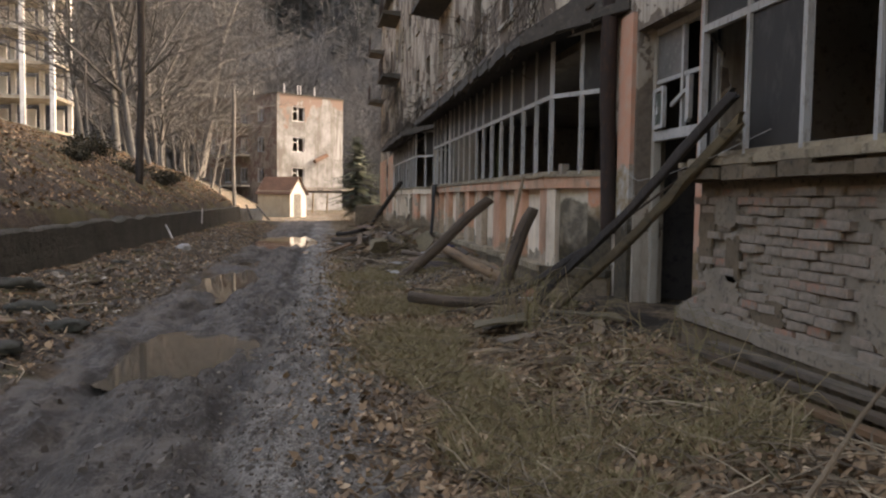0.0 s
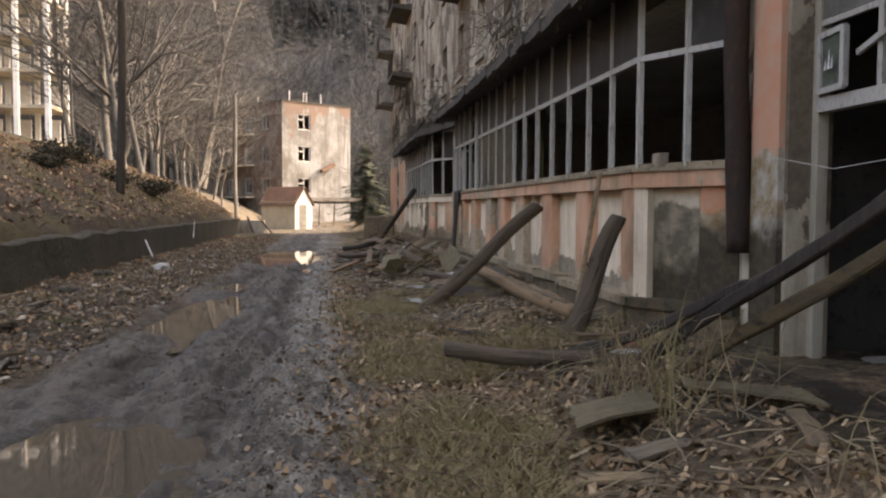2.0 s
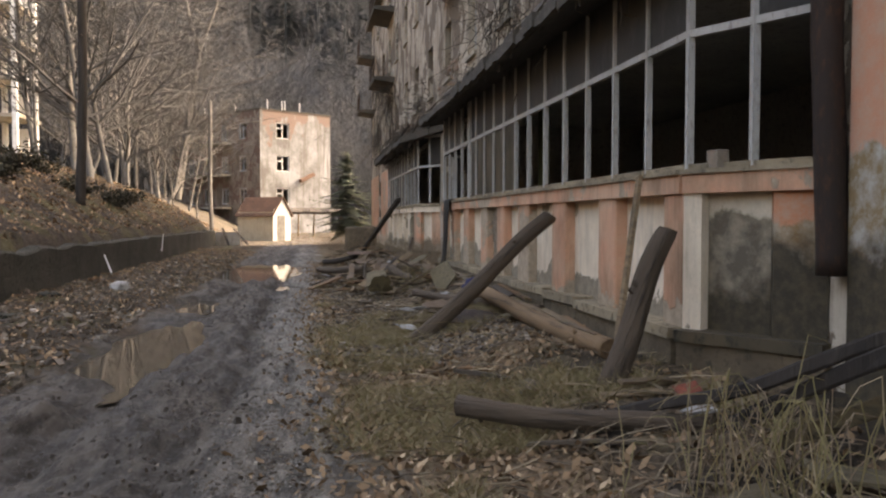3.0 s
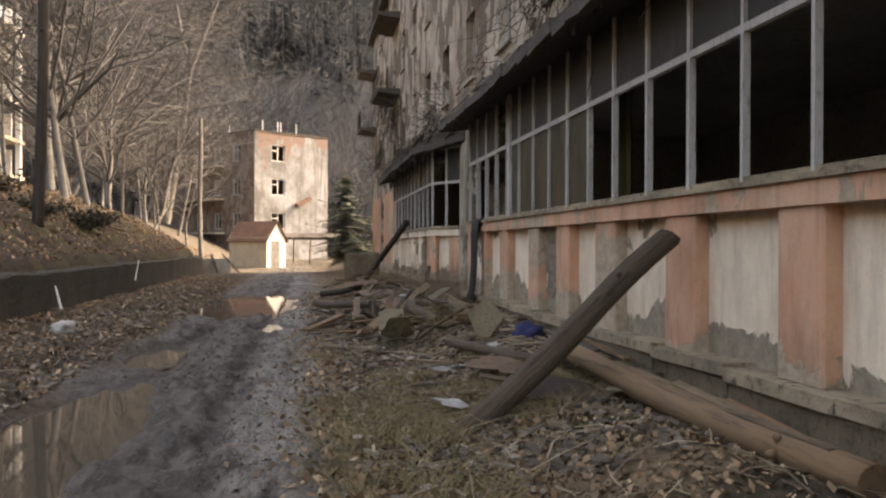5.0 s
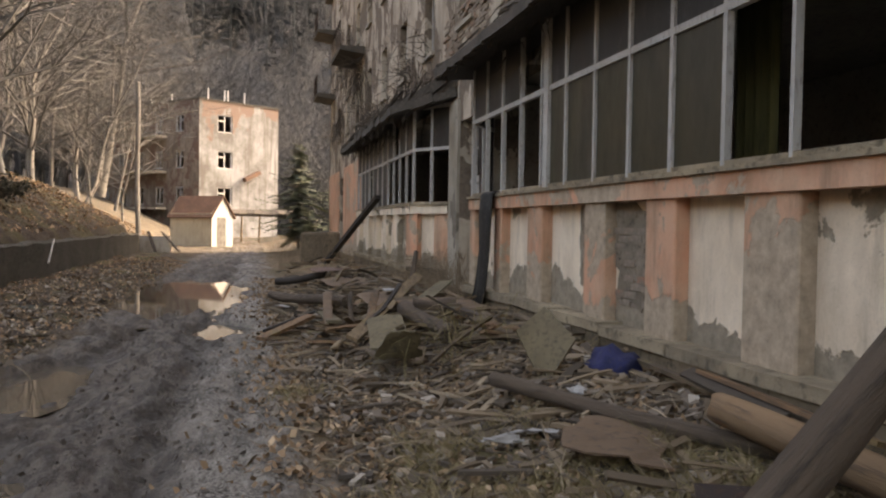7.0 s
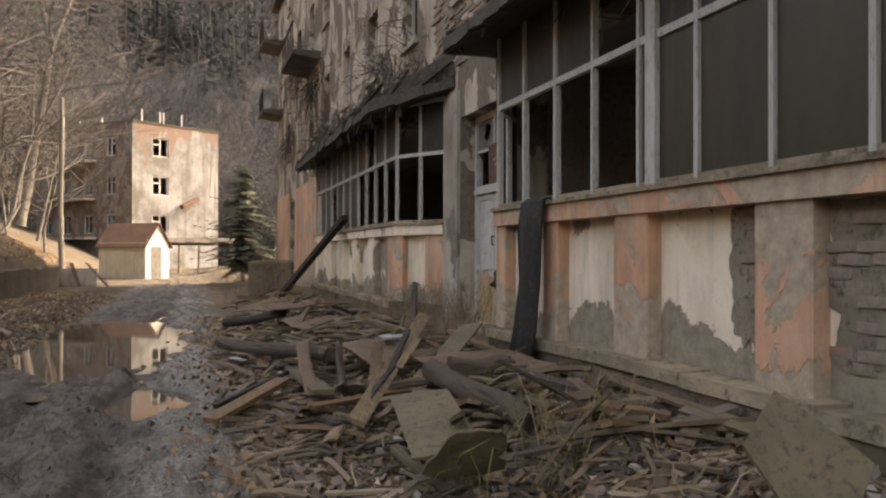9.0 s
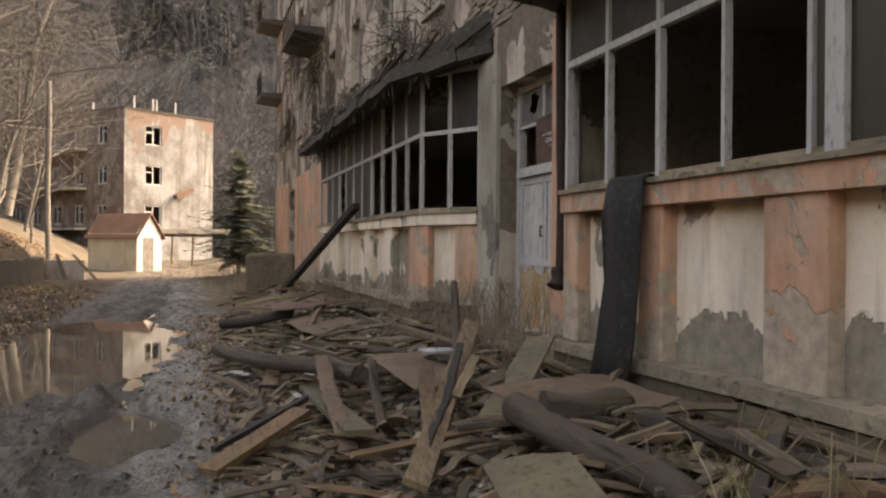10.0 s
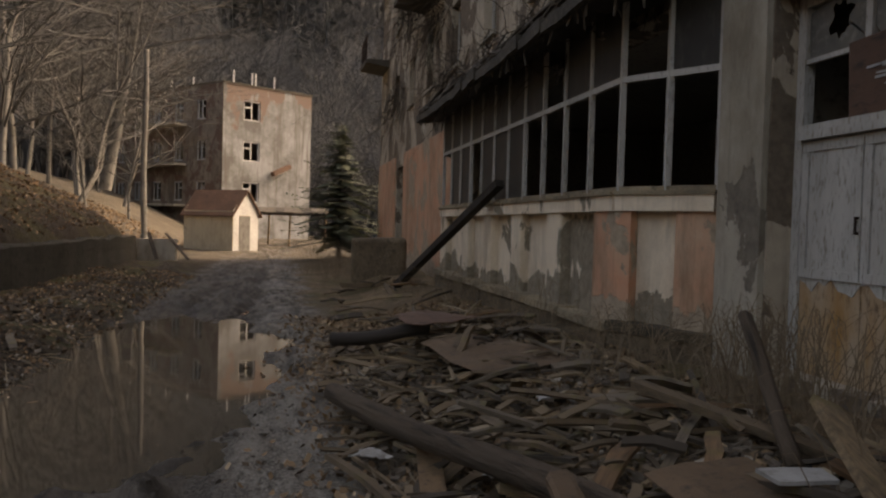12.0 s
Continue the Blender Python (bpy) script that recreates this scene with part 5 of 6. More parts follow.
def far_woods():
    shapes = []
    for i in range(5):
        a, b = grow(70 + i, 11, 1.3, 2, 3, 1 + i % 2, 0.13, (10, 6))
        sh = Shape()
        sh.add(a.v, a.f), sh.add(b.v, b.f)
        shapes.append(sh)
    r = random.Random(5)
    places = []
    for i in range(1900):
        y = 105 + 190 * r.random() ** 1.5
        x = r.uniform(-0.62, 0.35) * y
        places.append((r.randrange(5), x, y, ground_at(x, y) - 0.3, r.uniform(0.8, 1.5), r.uniform(0, 6.28)))
    tiled(shapes, places, "far_woods", M_FARTWIG, "leafless wood covering the hillside, haze put into its blue-grey colour")
    con = []
    for i in range(3):
        sh = Shape()
        rr = random.Random(90 + i)
        sh.tube([(0, 0, 0), (0, 0, 14)], [0.2, 0.03], 4, False)
        for j in range(70):
            z = 2 + 12 * j / 70
            reach = (14.4 - z) * 0.26 * rr.uniform(0.6, 1.1)
            a = rr.uniform(0, 6.28)
            tip = Vector((math.cos(a) * reach, math.sin(a) * reach, z - 0.25 * reach))
            side = Vector((-math.sin(a), math.cos(a), 0)) * reach * 0.3
            sh.add([(0, 0, z), tip * 0.6 + side + Vector((0, 0, z * 0.4)), tip, tip * 0.6 - side + Vector((0, 0, z * 0.4))], [(0, 1, 2, 3)])
        con.append(sh)
    places = []
    while len(places) < 1100:
        y = 160 + 190 * r.random()
        x = r.uniform(-0.6, 0.35) * y
        if float(fbm(x * 0.02 + 3, y * 0.02, 3)) + (y - 190) * 0.004 > r.uniform(-0.1, 0.25):
            places.append((r.randrange(3), x, y, ground_at(x, y) - 0.3, r.uniform(0.8, 1.5), r.uniform(0, 6.28)))
    tiled(con, places, "far_conifers", M_DARKNEEDLE, "dark conifers high on the hillside, haze put into their blue-grey colour")


far_woods()


def fir(x, y, tall):
    ob = thing("fir_tree", (x, y, ground_at(x, y)), "dark green young fir with ragged branches", "tree")
    z0 = ground_at(x, y)
    part("trunk", Shape().tube([(x, y, z0 - 0.2), (x, y, z0 + tall)], [0.11, 0.015], 7), M_VINE, ob)
    r = random.Random(3)
    crown = Shape()
    for j in range(330):
        h = 0.5 + (tall - 0.6) * (j / 330) ** 0.9
        reach = (tall + 0.5 - h) * 0.5 * r.uniform(0.25, 1.15)
        a = r.uniform(0, 6.28)
        base = Vector((x, y, z0 + h))
        way = Vector((math.cos(a), math.sin(a), r.uniform(-0.4, 0.3)))
        side = Vector((-math.sin(a), math.cos(a), 0))
        n = max(4, int(reach / 0.06))
        for i in range(n):
            t = (i + 1) / n
            c = base + way * reach * t
            w = 0.3 * (1.15 - t) * reach ** 0.5 + 0.05
            for sg in (-1, 1):
                tip = c + side * sg * w + way * 0.1 + Vector((0, 0, r.uniform(-0.07, 0.03)))
                crown.add([c, c + way * 0.09 + Vector((0, 0, -0.02)), tip], [(0, 1, 2)])
    part("crown", crown, M_NEEDLE, ob)


fir(2.45, 57.5, 6.0)


# ---- litter, grass, rubble ----
def scatter_leaves():
    r = np.random.RandomState(11)
    n = 95000
    zone = r.rand(n)
    x = np.where(zone < 0.5, 3.35 - 3.1 * r.rand(n) ** 0.9, np.where(zone < 0.68, -5.2 + 2.7 * r.rand(n), -5.7 - 7 * r.rand(n)))
    y = np.where(zone < 0.5, 2.0 + 34 * r.rand(n) ** 1.5, np.where(zone < 0.68, 6 + 40 * r.rand(n), 14 + 58 * r.rand(n)))
    x = np.where(zone < 0.5, np.minimum(x + 0.3 * r.randn(n), 3.4), x)
    keep = ~((zone < 0.5) & (x > 2.0) & (y > 7.3) & (y < 12.6) & (r.rand(n) < 0.6))
    x, y, zone = x[keep], y[keep], zone[keep]
    n = len(x)
    z = height(x, y) + 0.008
    size = (0.012 + 0.036 * r.rand(n) ** 1.6) * np.where(zone > 0.68, 1.5, 1.0)
    a = r.rand(n) * 6.283
    tilt = r.randn(n, 2) * 0.6
    ux, uy = np.cos(a), np.sin(a)
    lift = 0.02 * r.rand(n)
    V = np.empty((n, 4, 3))
    for k, (p, q) in enumerate(((-1, 0), (0, -0.6), (1, 0), (0, 0.6))):
        V[:, k, 0] = x + size * (p * ux - q * uy)
        V[:, k, 1] = y + size * (p * uy + q * ux)
        V[:, k, 2] = z + lift + size * (p * tilt[:, 0] + q * tilt[:, 1])
    me = bpy.data.meshes.new("fallen_leaves")
    me.from_pydata(V.reshape(-1, 3).tolist(), [], np.arange(4 * n).reshape(n, 4).tolist())
    me.materials.append(M_LEAVES)
    tagged(new("fallen_leaves", me), "brown fallen leaves lying thick beside the track", "leaves", kind="stuff")


def scatter_grass():
    r = np.random.RandomState(12)
    n = 190000
    x = np.minimum(0.5 + 2.6 * r.rand(n) + 0.22 * r.randn(n), 3.2)
    y = 2.5 + 20 * r.rand(n)
    keep = (fbm(x * 0.9 + 40, y * 0.7, 3) + 0.45 * np.exp(-((x - 1.0) / 0.8) ** 2 - ((y - 11.5) / 3.5) ** 2) + 0.16 * np.exp(-((x - 1.05) / 0.35) ** 2) * (y < 15) - 0.25 * (y > 17) - 0.2 * (y < 8)) > 0.15
    x, y = x[keep], y[keep]
    n = len(x)
    z = height(x, y) - 0.01
    tall = 0.03 + 0.15 * r.rand(n) ** 2
    a = r.rand(n) * 6.283
    b = r.rand(n) * 6.283
    lean = tall * (0.5 + 1.5 * r.rand(n))
    w = 0.003 + 0.004 * r.rand(n)
    V = np.empty((n, 3, 3))
    V[:, 0] = np.stack([x - w * np.cos(a), y - w * np.sin(a), z], -1)
    V[:, 1] = np.stack([x + w * np.cos(a), y + w * np.sin(a), z], -1)
    V[:, 2] = np.stack([x + lean * np.cos(b), y + lean * np.sin(b), z + tall], -1)
    me = bpy.data.meshes.new("dry_grass")
    me.from_pydata(V.reshape(-1, 3).tolist(), [], np.arange(3 * n).reshape(n, 3).tolist())
    me.materials.append(M_GRASS)
    tagged(new("dry_grass", me), "dry yellow-green grass on the bank", "grass", kind="stuff")


scatter_leaves()
scatter_grass()


# ---- the heap of broken timber ----
def plank_mesh(i):
    r = random.Random(300 + i)
    L, W, T = r.uniform(0.6, 1.9), r.uniform(0.05, 0.16), r.uniform(0.018, 0.04)
    s = Shape()
    pts = []
    n = 5
    for k in range(n):
        y = -L / 2 + L * k / (n - 1)
        e = r.uniform(-0.02, 0.02)
        w = W / 2 * r.uniform(0.85, 1.0)
        sag = 0.02 * math.sin(k)
        pts += [(-w + e, y + r.uniform(-0.04, 0.04), sag), (w + e, y + r.uniform(-0.04, 0.04), sag), (w + e, y, sag + T), (-w + e, y, sag + T)]
    faces = [(3, 2, 1, 0), tuple(range(4 * n - 4, 4 * n))]
    for k in range(n - 1):
        for j in range(4):
            faces.append((4 * k + j, 4 * k + (j + 1) % 4, 4 * k + 4 + (j + 1) % 4, 4 * k + 4 + j))
    return s.add(pts, faces).mesh("plank", M_WOOD), L


PLANKS = [plank_mesh(i) for i in range(12)]


def heap():
    r = random.Random(17)
    for i in range(245):
        u = r.random()
        y = r.uniform(20.3, 31.5) if u < 0.82 else r.uniform(31.5, 41)
        low = 0.45 if 22 < y < 28 else 0.9 if y > 22 else 1.3
        x = r.uniform(low, 3.0)
        me, L = PLANKS[r.randrange(12)]
        z = ground_at(x, y) + 0.02 + 0.30 * r.random() ** 1.8 * math.exp(-((x - 2.0) / 0.8) ** 2)
        ob = new("plank", me)
        k = r.uniform(0.3, 0.85)
        ob.matrix_basis = pose(x, y, z + 0.03, r.gauss(0, 13), r.gauss(0, 20), r.uniform(0, 180)) @ Matrix.Diagonal((r.uniform(0.45, 1.05), k, 1, 1))
        tagged(ob, "weathered broken plank lying in the heap of timber", "plank", "heap of broken timber")
    scraps = Shape()
    for i in range(900):
        if i < 260:
            x, y, lift = r.uniform(0.9, 3.1), r.uniform(15.6, 21), 0.02
        else:
            x, y = r.uniform(0.45, 3.0), r.uniform(21, 33)
            lift = 0.02 + 0.22 * r.random() ** 2 * math.exp(-((x - 2.0) / 0.9) ** 2)
        me, L = PLANKS[r.randrange(12)]
        m = pose(x, y, ground_at(x, y) + lift, r.gauss(0, 8), r.gauss(0, 14), r.uniform(0, 180)) @ Matrix.Diagonal((r.uniform(0.25, 0.7), r.uniform(0.18, 0.5), 0.8, 1))
        scraps.add([m @ v.co for v in me.vertices], [tuple(p.vertices) for p in me.polygons])
    solid("timber_scraps", scraps, M_SCRAP, "splintered slats and scraps strewn through the heap", "timber scraps", kind="stuff")
    for i in range(26):
        x, y = r.uniform(-5.0, -2.7), r.uniform(7, 40)
        me, L = PLANKS[r.randrange(12)]
        ob = new("plank", me)
        ob.matrix_basis = pose(x, y, ground_at(x, y) + 0.03, r.gauss(0, 4), r.gauss(0, 8), r.uniform(0, 180)) @ Matrix.Diagonal((0.9, 0.6, 1, 1))
        tagged(ob, "dark old plank lying on the verge by the retaining wall", "plank", "planks on the verge")
    for i in range(14):
        x, y = r.uniform(1.4, 3.1), r.uniform(6.5, 13)
        me, L = PLANKS[r.randrange(12)]
        ob = new("plank", me)
        ob.matrix_basis = pose(x, y, ground_at(x, y) + 0.02, r.gauss(0, 4), r.gauss(0, 8), r.uniform(0, 180)) @ Matrix.Diagonal((0.9, 0.55, 1, 1))
        tagged(ob, "weathered plank half sunk in leaves below the doorway", "plank", "planks by the doorway")
    for i in range(22):
        y, L = r.uniform(12.5, 25), r.uniform(0.8, 2.4)
        x, z = r.uniform(2.95, 3.2), r.uniform(0.18, 0.36)
        solid("plank", Shape().bar((x, y, z), (x + r.uniform(-0.12, 0.1), y + L, z + r.uniform(-0.06, 0.08)), r.uniform(0.05, 0.13), 0.03, (r.uniform(-0.5, 0.3), 0, 1)), M_WOOD, "old plank lying along the plinth", "plank", "planks along the plinth")
    for i in range(4):
        y = 4.6 + i * 0.35
        solid("plank", Shape().bar((3.28 - 0.1 * i, y - 1.6, 0.36 - 0.07 * i), (3.22 - 0.12 * i, y + 1.5, 0.34 - 0.08 * i), 0.10, 0.035), M_WOOD, "long grey plank lying along the foot of the brick wall", "plank", "planks along the brick wall")


heap()


def sheet(name, corners, material, label, category, thick=0.015, warp=0.03, n=5, ragged=0.0, group=""):
    """A bent board or sheet between four corners, with real thickness."""
    r = random.Random(len(label) + int(corners[0][1] * 10))
    a, b, c, d = [Vector(p) for p in corners]
    nrm = (b - a).cross(d - a).normalized()
    if nrm.z < 0:
        nrm = -nrm
    top = []
    for i in range(n + 1):
        for j in range(n + 1):
            u, v = i / n, j / n
            p = a.lerp(b, u).lerp(d.lerp(c, u), v)
            p += nrm * warp * (math.sin(u * 3.1 + 0.5) * math.cos(v * 2.3) + r.uniform(-0.3, 0.3))
            if ragged and (i in (0, n) or j in (0, n)):
                p += (b - a).normalized() * r.uniform(-ragged, ragged) + (d - a).normalized() * r.uniform(-ragged, ragged)
            top.append(p)
    m = n + 1
    faces = [(i * m + j, (i + 1) * m + j, (i + 1) * m + j + 1, i * m + j + 1) for i in range(n) for j in range(n)]
    k = len(top)
    pts = top + [p - nrm * thick for p in top]
    faces += [tuple(q + k for q in reversed(f)) for f in faces]
    rim = [i * m for i in range(n + 1)] + [n * m + j for j in range(1, n + 1)] + [i * m + n for i in range(n - 1, -1, -1)] + [j for j in range(n - 1, 0, -1)]
    for p, q in zip(rim, rim[1:] + rim[:1]):
        faces.append((p, q, q + k, p + k))
    return solid(name, Shape().add(pts, faces), material, label, category, group)


# boards and sheets in the heap
sheet("fibreboard", [(2.55, 19.2, 0.735), (2.64, 18.72, 0.52), (2.34, 18.62, 0.14), (2.22, 19.0, 0.56)], M_BOARD, "square olive fibreboard propped on its corner in the debris", "board", 0.02, 0.01)
sheet("fibreboard", [(1.30, 21.5, 0.36), (1.66, 21.35, 0.45), (1.62, 20.55, 0.24), (1.22, 20.65, 0.18)], M_BOARD, "olive board lying tilted on broken planks", "board", 0.02, 0.02)
sheet("fibreboard", [(1.9, 23.15, 0.22), (2.1, 23.0, 0.24), (2.98, 24.2, 0.62), (2.82, 24.4, 0.6)], M_BOARD, "narrow olive board propped up in the timber", "board", 0.02, 0.01)
sheet("fibreboard", [(1.33, 20.3, 0.36), (1.62, 20.2, 0.42), (1.72, 20.5, 0.1), (1.25, 20.55, 0.1)], M_BOARD, "broken greenish board leaning in the debris", "board", 0.015, 0.02, ragged=0.03)
sheet("fibreboard", [(1.55, 8.0, 0.16), (2.2, 8.3, 0.2), (2.3, 8.75, 0.22), (1.7, 8.6, 0.16)], M_BOARD, "muddy olive board lying in the dead leaves", "board", 0.02, 0.02, ragged=0.03)
sheet("fibreboard", [(2.6, 8.8, 0.2), (3.3, 8.2, 0.22), (3.3, 8.5, 0.24), (2.7, 9.1, 0.22)], M_BOARD, "long olive board lying before the doorway", "board", 0.02, 0.02)
sheet("metal_sheet", [(1.68, 25.5, 0.28), (2.3, 25.6, 0.34), (2.35, 24.3, 0.3), (1.75, 24.2, 0.24)], M_SHEET, "rust-brown sheet lying on the heap", "sheet", 0.008, 0.03)
sheet("metal_sheet", [(1.5, 30.8, 0.12), (2.3, 31.0, 0.26), (2.7, 29.0, 0.28), (1.7, 28.9, 0.16)], M_SHEET, "crumpled rust-brown sheet over the timber", "sheet", 0.008, 0.06, ragged=0.06)
sheet("metal_sheet", [(1.9, 23.0, 0.40), (2.9, 23.2, 0.46), (3.0, 22.4, 0.4), (2.1, 22.2, 0.36)], M_SHEET, "ochre-brown sheet bent across the planks", "sheet", 0.008, 0.05, ragged=0.04)
sheet("metal_sheet", [(1.3, 31.6, 0.35), (2.0, 31.9, 0.4), (2.2, 31.0, 0.42), (1.4, 30.8, 0.36)], M_RUST, "dark rusty sheet on the heap", "sheet", 0.008, 0.04, ragged=0.05)
sheet("metal_sheet", [(2.1, 16.0, 0.22), (2.75, 15.6, 0.2), (2.5, 15.2, 0.12), (1.9, 15.6, 0.14)], M_PIPE, "black metal sheet under the leaning log", "sheet", 0.01, 0.03)
sheet("roofing_scrap", [(1.75, 16.9, 0.19), (2.28, 17.5, 0.22), (2.7, 17.1, 0.22), (2.2, 16.4, 0.2)], M_SHEET, "flat brown sheet of roofing on the ground", "sheet", 0.012, 0.03, ragged=0.07)
for i, (x, y, w, h, a) in enumerate(((1.6, 15.8, 0.34, 0.12, 40), (2.72, 15.2, 0.22, 0.3, 10), (1.74, 17.5, 0.3, 0.06, 60), (1.72, 17.6, 0.34, 0.08, 75), (1.3, 26.6, 0.22, 0.14, 20), (1.95, 27.9, 0.3, 0.2, 50),
                                     (0.6, 27.3, 0.24, 0.16, 10), (2.38, 17.9, 0.12, 0.1, 15), (1.1, 24.9, 0.2, 0.12, 70), (0.95, 25.6, 0.16, 0.1, 30))):
    z = ground_at(x, y) + (0.08 if y < 20 else 0.14)
    u, v = Vector((math.cos(a), math.sin(a), 0.12)) * w, Vector((-math.sin(a), math.cos(a), 0.1)) * h
    p = Vector((x, y, z))
    sheet("plastic_scrap", [p, p + u, p + u + v, p + v], M_PALE if i != 1 else M_BOARD, "torn dirty white scrap lying in the debris", "scrap", 0.006, 0.03, 7, 0.018, "white scraps")
sheet("plastic_fitting", [(2.05, 25.15, 0.42), (2.35, 25.1, 0.43), (2.33, 24.95, 0.42), (2.07, 25.0, 0.41)], M_PALE, "small white plastic fitting lying on a rusty sheet", "scrap", 0.02, 0.005)

log("fallen_log", (0.41, 28.9, -0.02), (1.46, 25.0, 0.22), 0.085, 0.085, M_LOG, "grey round log lying across the heap")
log("fallen_log", (1.95, 22.6, 0.36), (2.1, 21.0, 0.22), 0.10, 0.08, M_LOG, "short thick log among broken planks", bend=0.08)
log("fallen_log", (2.0, 22.35, 0.42), (2.55, 22.32, 0.42), 0.09, 0.085, M_LOG, "short sawn log on the heap")
log("fallen_log", (0.57, 31.7, 0.04), (1.7, 31.2, 0.25), 0.085, 0.08, M_DARKWOOD, "dark wet log on the heap")
log("fallen_log", (1.2, 10.8, 0.14), (2.6, 9.9, 0.16), 0.08, 0.06, M_LOG, "rotten log half buried in grass")
log("fallen_log", (1.9, 18.6, 0.22), (3.1, 15.2, 0.3), 0.06, 0.05, M_LOG, "thin grey pole lying along the wall foot", "pole")
log("bent_branch", (1.46, 23.6, -0.15), (1.5, 24.6, 0.40), 0.045, 0.035, M_LOG, "bent bare branch standing in the heap", "branch", 0.06, 7)
log("bent_branch", (2.6, 25.6, 0.25), (2.9, 26.6, 0.95), 0.05, 0.045, M_LOG, "short dark stump of a branch standing up", "branch", 0.02, 7)
solid("propped_plank", Shape().bar((1.24, 22.4, 0.02), (2.74, 25.6, 0.60), 0.15, 0.045, (0.3, -0.4, 1)), M_WOOD, "weathered plank standing propped in the heap", "plank")
solid("propped_plank", Shape().bar((2.44, 22.1, 0.42), (3.02, 21.0, 0.3), 0.16, 0.05), M_WOOD, "broad brown plank lying on the heap", "plank")
solid("propped_plank", Shape().bar((2.5, 20.5, 0.18), (3.3, 20.44, 0.38), 0.13, 0.05), M_WOOD, "pale split plank resting against the plinth", "plank")
solid("propped_plank", Shape().bar((0.15, 23.5, -0.12), (0.86, 24.2, 0.10), 0.17, 0.05), M_WOOD, "dark wet plank lying at the edge of the track", "plank")
solid("propped_plank", Shape().bar((0.2, 23.85, -0.06), (0.95, 24.6, 0.12), 0.05, 0.04), M_DARKWOOD, "narrow dark batten beside a wet plank", "plank")
solid("propped_plank", Shape().bar((0.74, 25.7, -0.2), (0.98, 27.5, -0.03), 0.16, 0.03), M_FRESH, "orange-brown plank lying under a log", "plank")
solid("propped_plank", Shape().bar((1.19, 26.2, -0.06), (1.12, 23.3, 0.12), 0.2, 0.04), M_BOARD, "broad mossy plank sloping in the heap", "plank")
solid("propped_plank", Shape().bar((2.3, 26.9, 0.45), (3.25, 24.6, 0.2), 0.12, 0.05), M_WOOD, "long brown plank sloping down the heap", "plank")


for p, q, w, m, lab in (((1.32, 22.6, 0.0), (2.2, 24.4, 0.50), 0.07, M_DARKWOOD, "dark batten leaning in the heap"), ((1.5, 22.9, 0.05), (1.75, 23.9, 0.42), 0.12, M_WOOD, "short broken plank leaning in the heap"),
                        ((2.35, 21.3, 0.14), (3.1, 20.2, 0.30), 0.14, M_FRESH, "split orange-brown plank lying by the plinth"), ((2.2, 22.0, 0.2), (3.0, 20.9, 0.34), 0.17, M_WOOD, "long rough plank lying by the plinth"),
                        ((1.05, 23.4, 0.0), (1.2, 25.4, 0.30), 0.14, M_SHEET, "reddish plank sloping out of the heap")):
    solid("propped_plank", rough_beam(p, q, w, 0.045), m, lab, "plank")


def felt_strip():
    path = [(3.52, 1.915), (3.40, 1.925), (3.31, 1.88), (3.285, 1.6), (3.28, 1.1), (3.25, 0.6), (3.17, 0.22)]
    pts, faces = [], []
    n = 7
    for k, (x, z) in enumerate(path):
        for j in range(n):
            u = j / (n - 1)
            y = 23.44 + 0.56 * u + 0.02 * math.sin(k * 1.7) + (0.05 * math.sin(k * 2.6) if j == n - 1 else 0)
            bow = 0.03 * math.sin(u * 6 + k * 0.5)
            pts.append((x + bow, y, z + 0.02 * math.sin(k)))
    m = len(pts)
    pts += [(x + 0.014, y, z - 0.004) for x, y, z in pts]
    for k in range(len(path) - 1):
        for j in range(n - 1):
            f = (k * n + j, k * n + j + 1, (k + 1) * n + j + 1, (k + 1) * n + j)
            faces += [f, tuple(q + m for q in reversed(f))]
        for j in (0, n - 1):
            a, b = k * n + j, (k + 1) * n + j
            faces.append((a, b, b + m, a + m))
    for j in range(n - 1):
        a = (len(path) - 1) * n + j
        faces.append((a, a + 1, a + 1 + m, a + m))
    solid("felt_strip", Shape().add(pts, faces), M_FELT, "torn strip of black roofing felt hanging over the sill", "roofing felt", smooth=True)


felt_strip()


def lump(name, centre, size, material, label, category, seed, n=9, group=""):
    """A rounded uneven body: a crumpled rag, a bag, a stone."""
    r = random.Random(seed)
    bm = bmesh.new()
    bmesh.ops.create_icosphere(bm, subdivisions=3, radius=1.0)
    for v in bm.verts:
        k = 1 + 0.35 * noise.noise(v.co * 1.7 + Vector((seed, 0, 0))) + 0.2 * noise.noise(v.co * 4.5 + Vector((0, seed, 0)))
        v.co = Vector((v.co.x * size[0] * k, v.co.y * size[1] * k, max(v.co.z * size[2] * k, -size[2] * 0.5)))
    me = bpy.data.meshes.new(name)
    bm.to_mesh(me)
    bm.free()
    me.materials.append(material)
    me.polygons.foreach_set("use_smooth", [True] * len(me.polygons))
    ob = tagged(new(name, me), label, category, group)
    ob.location = centre
    return ob


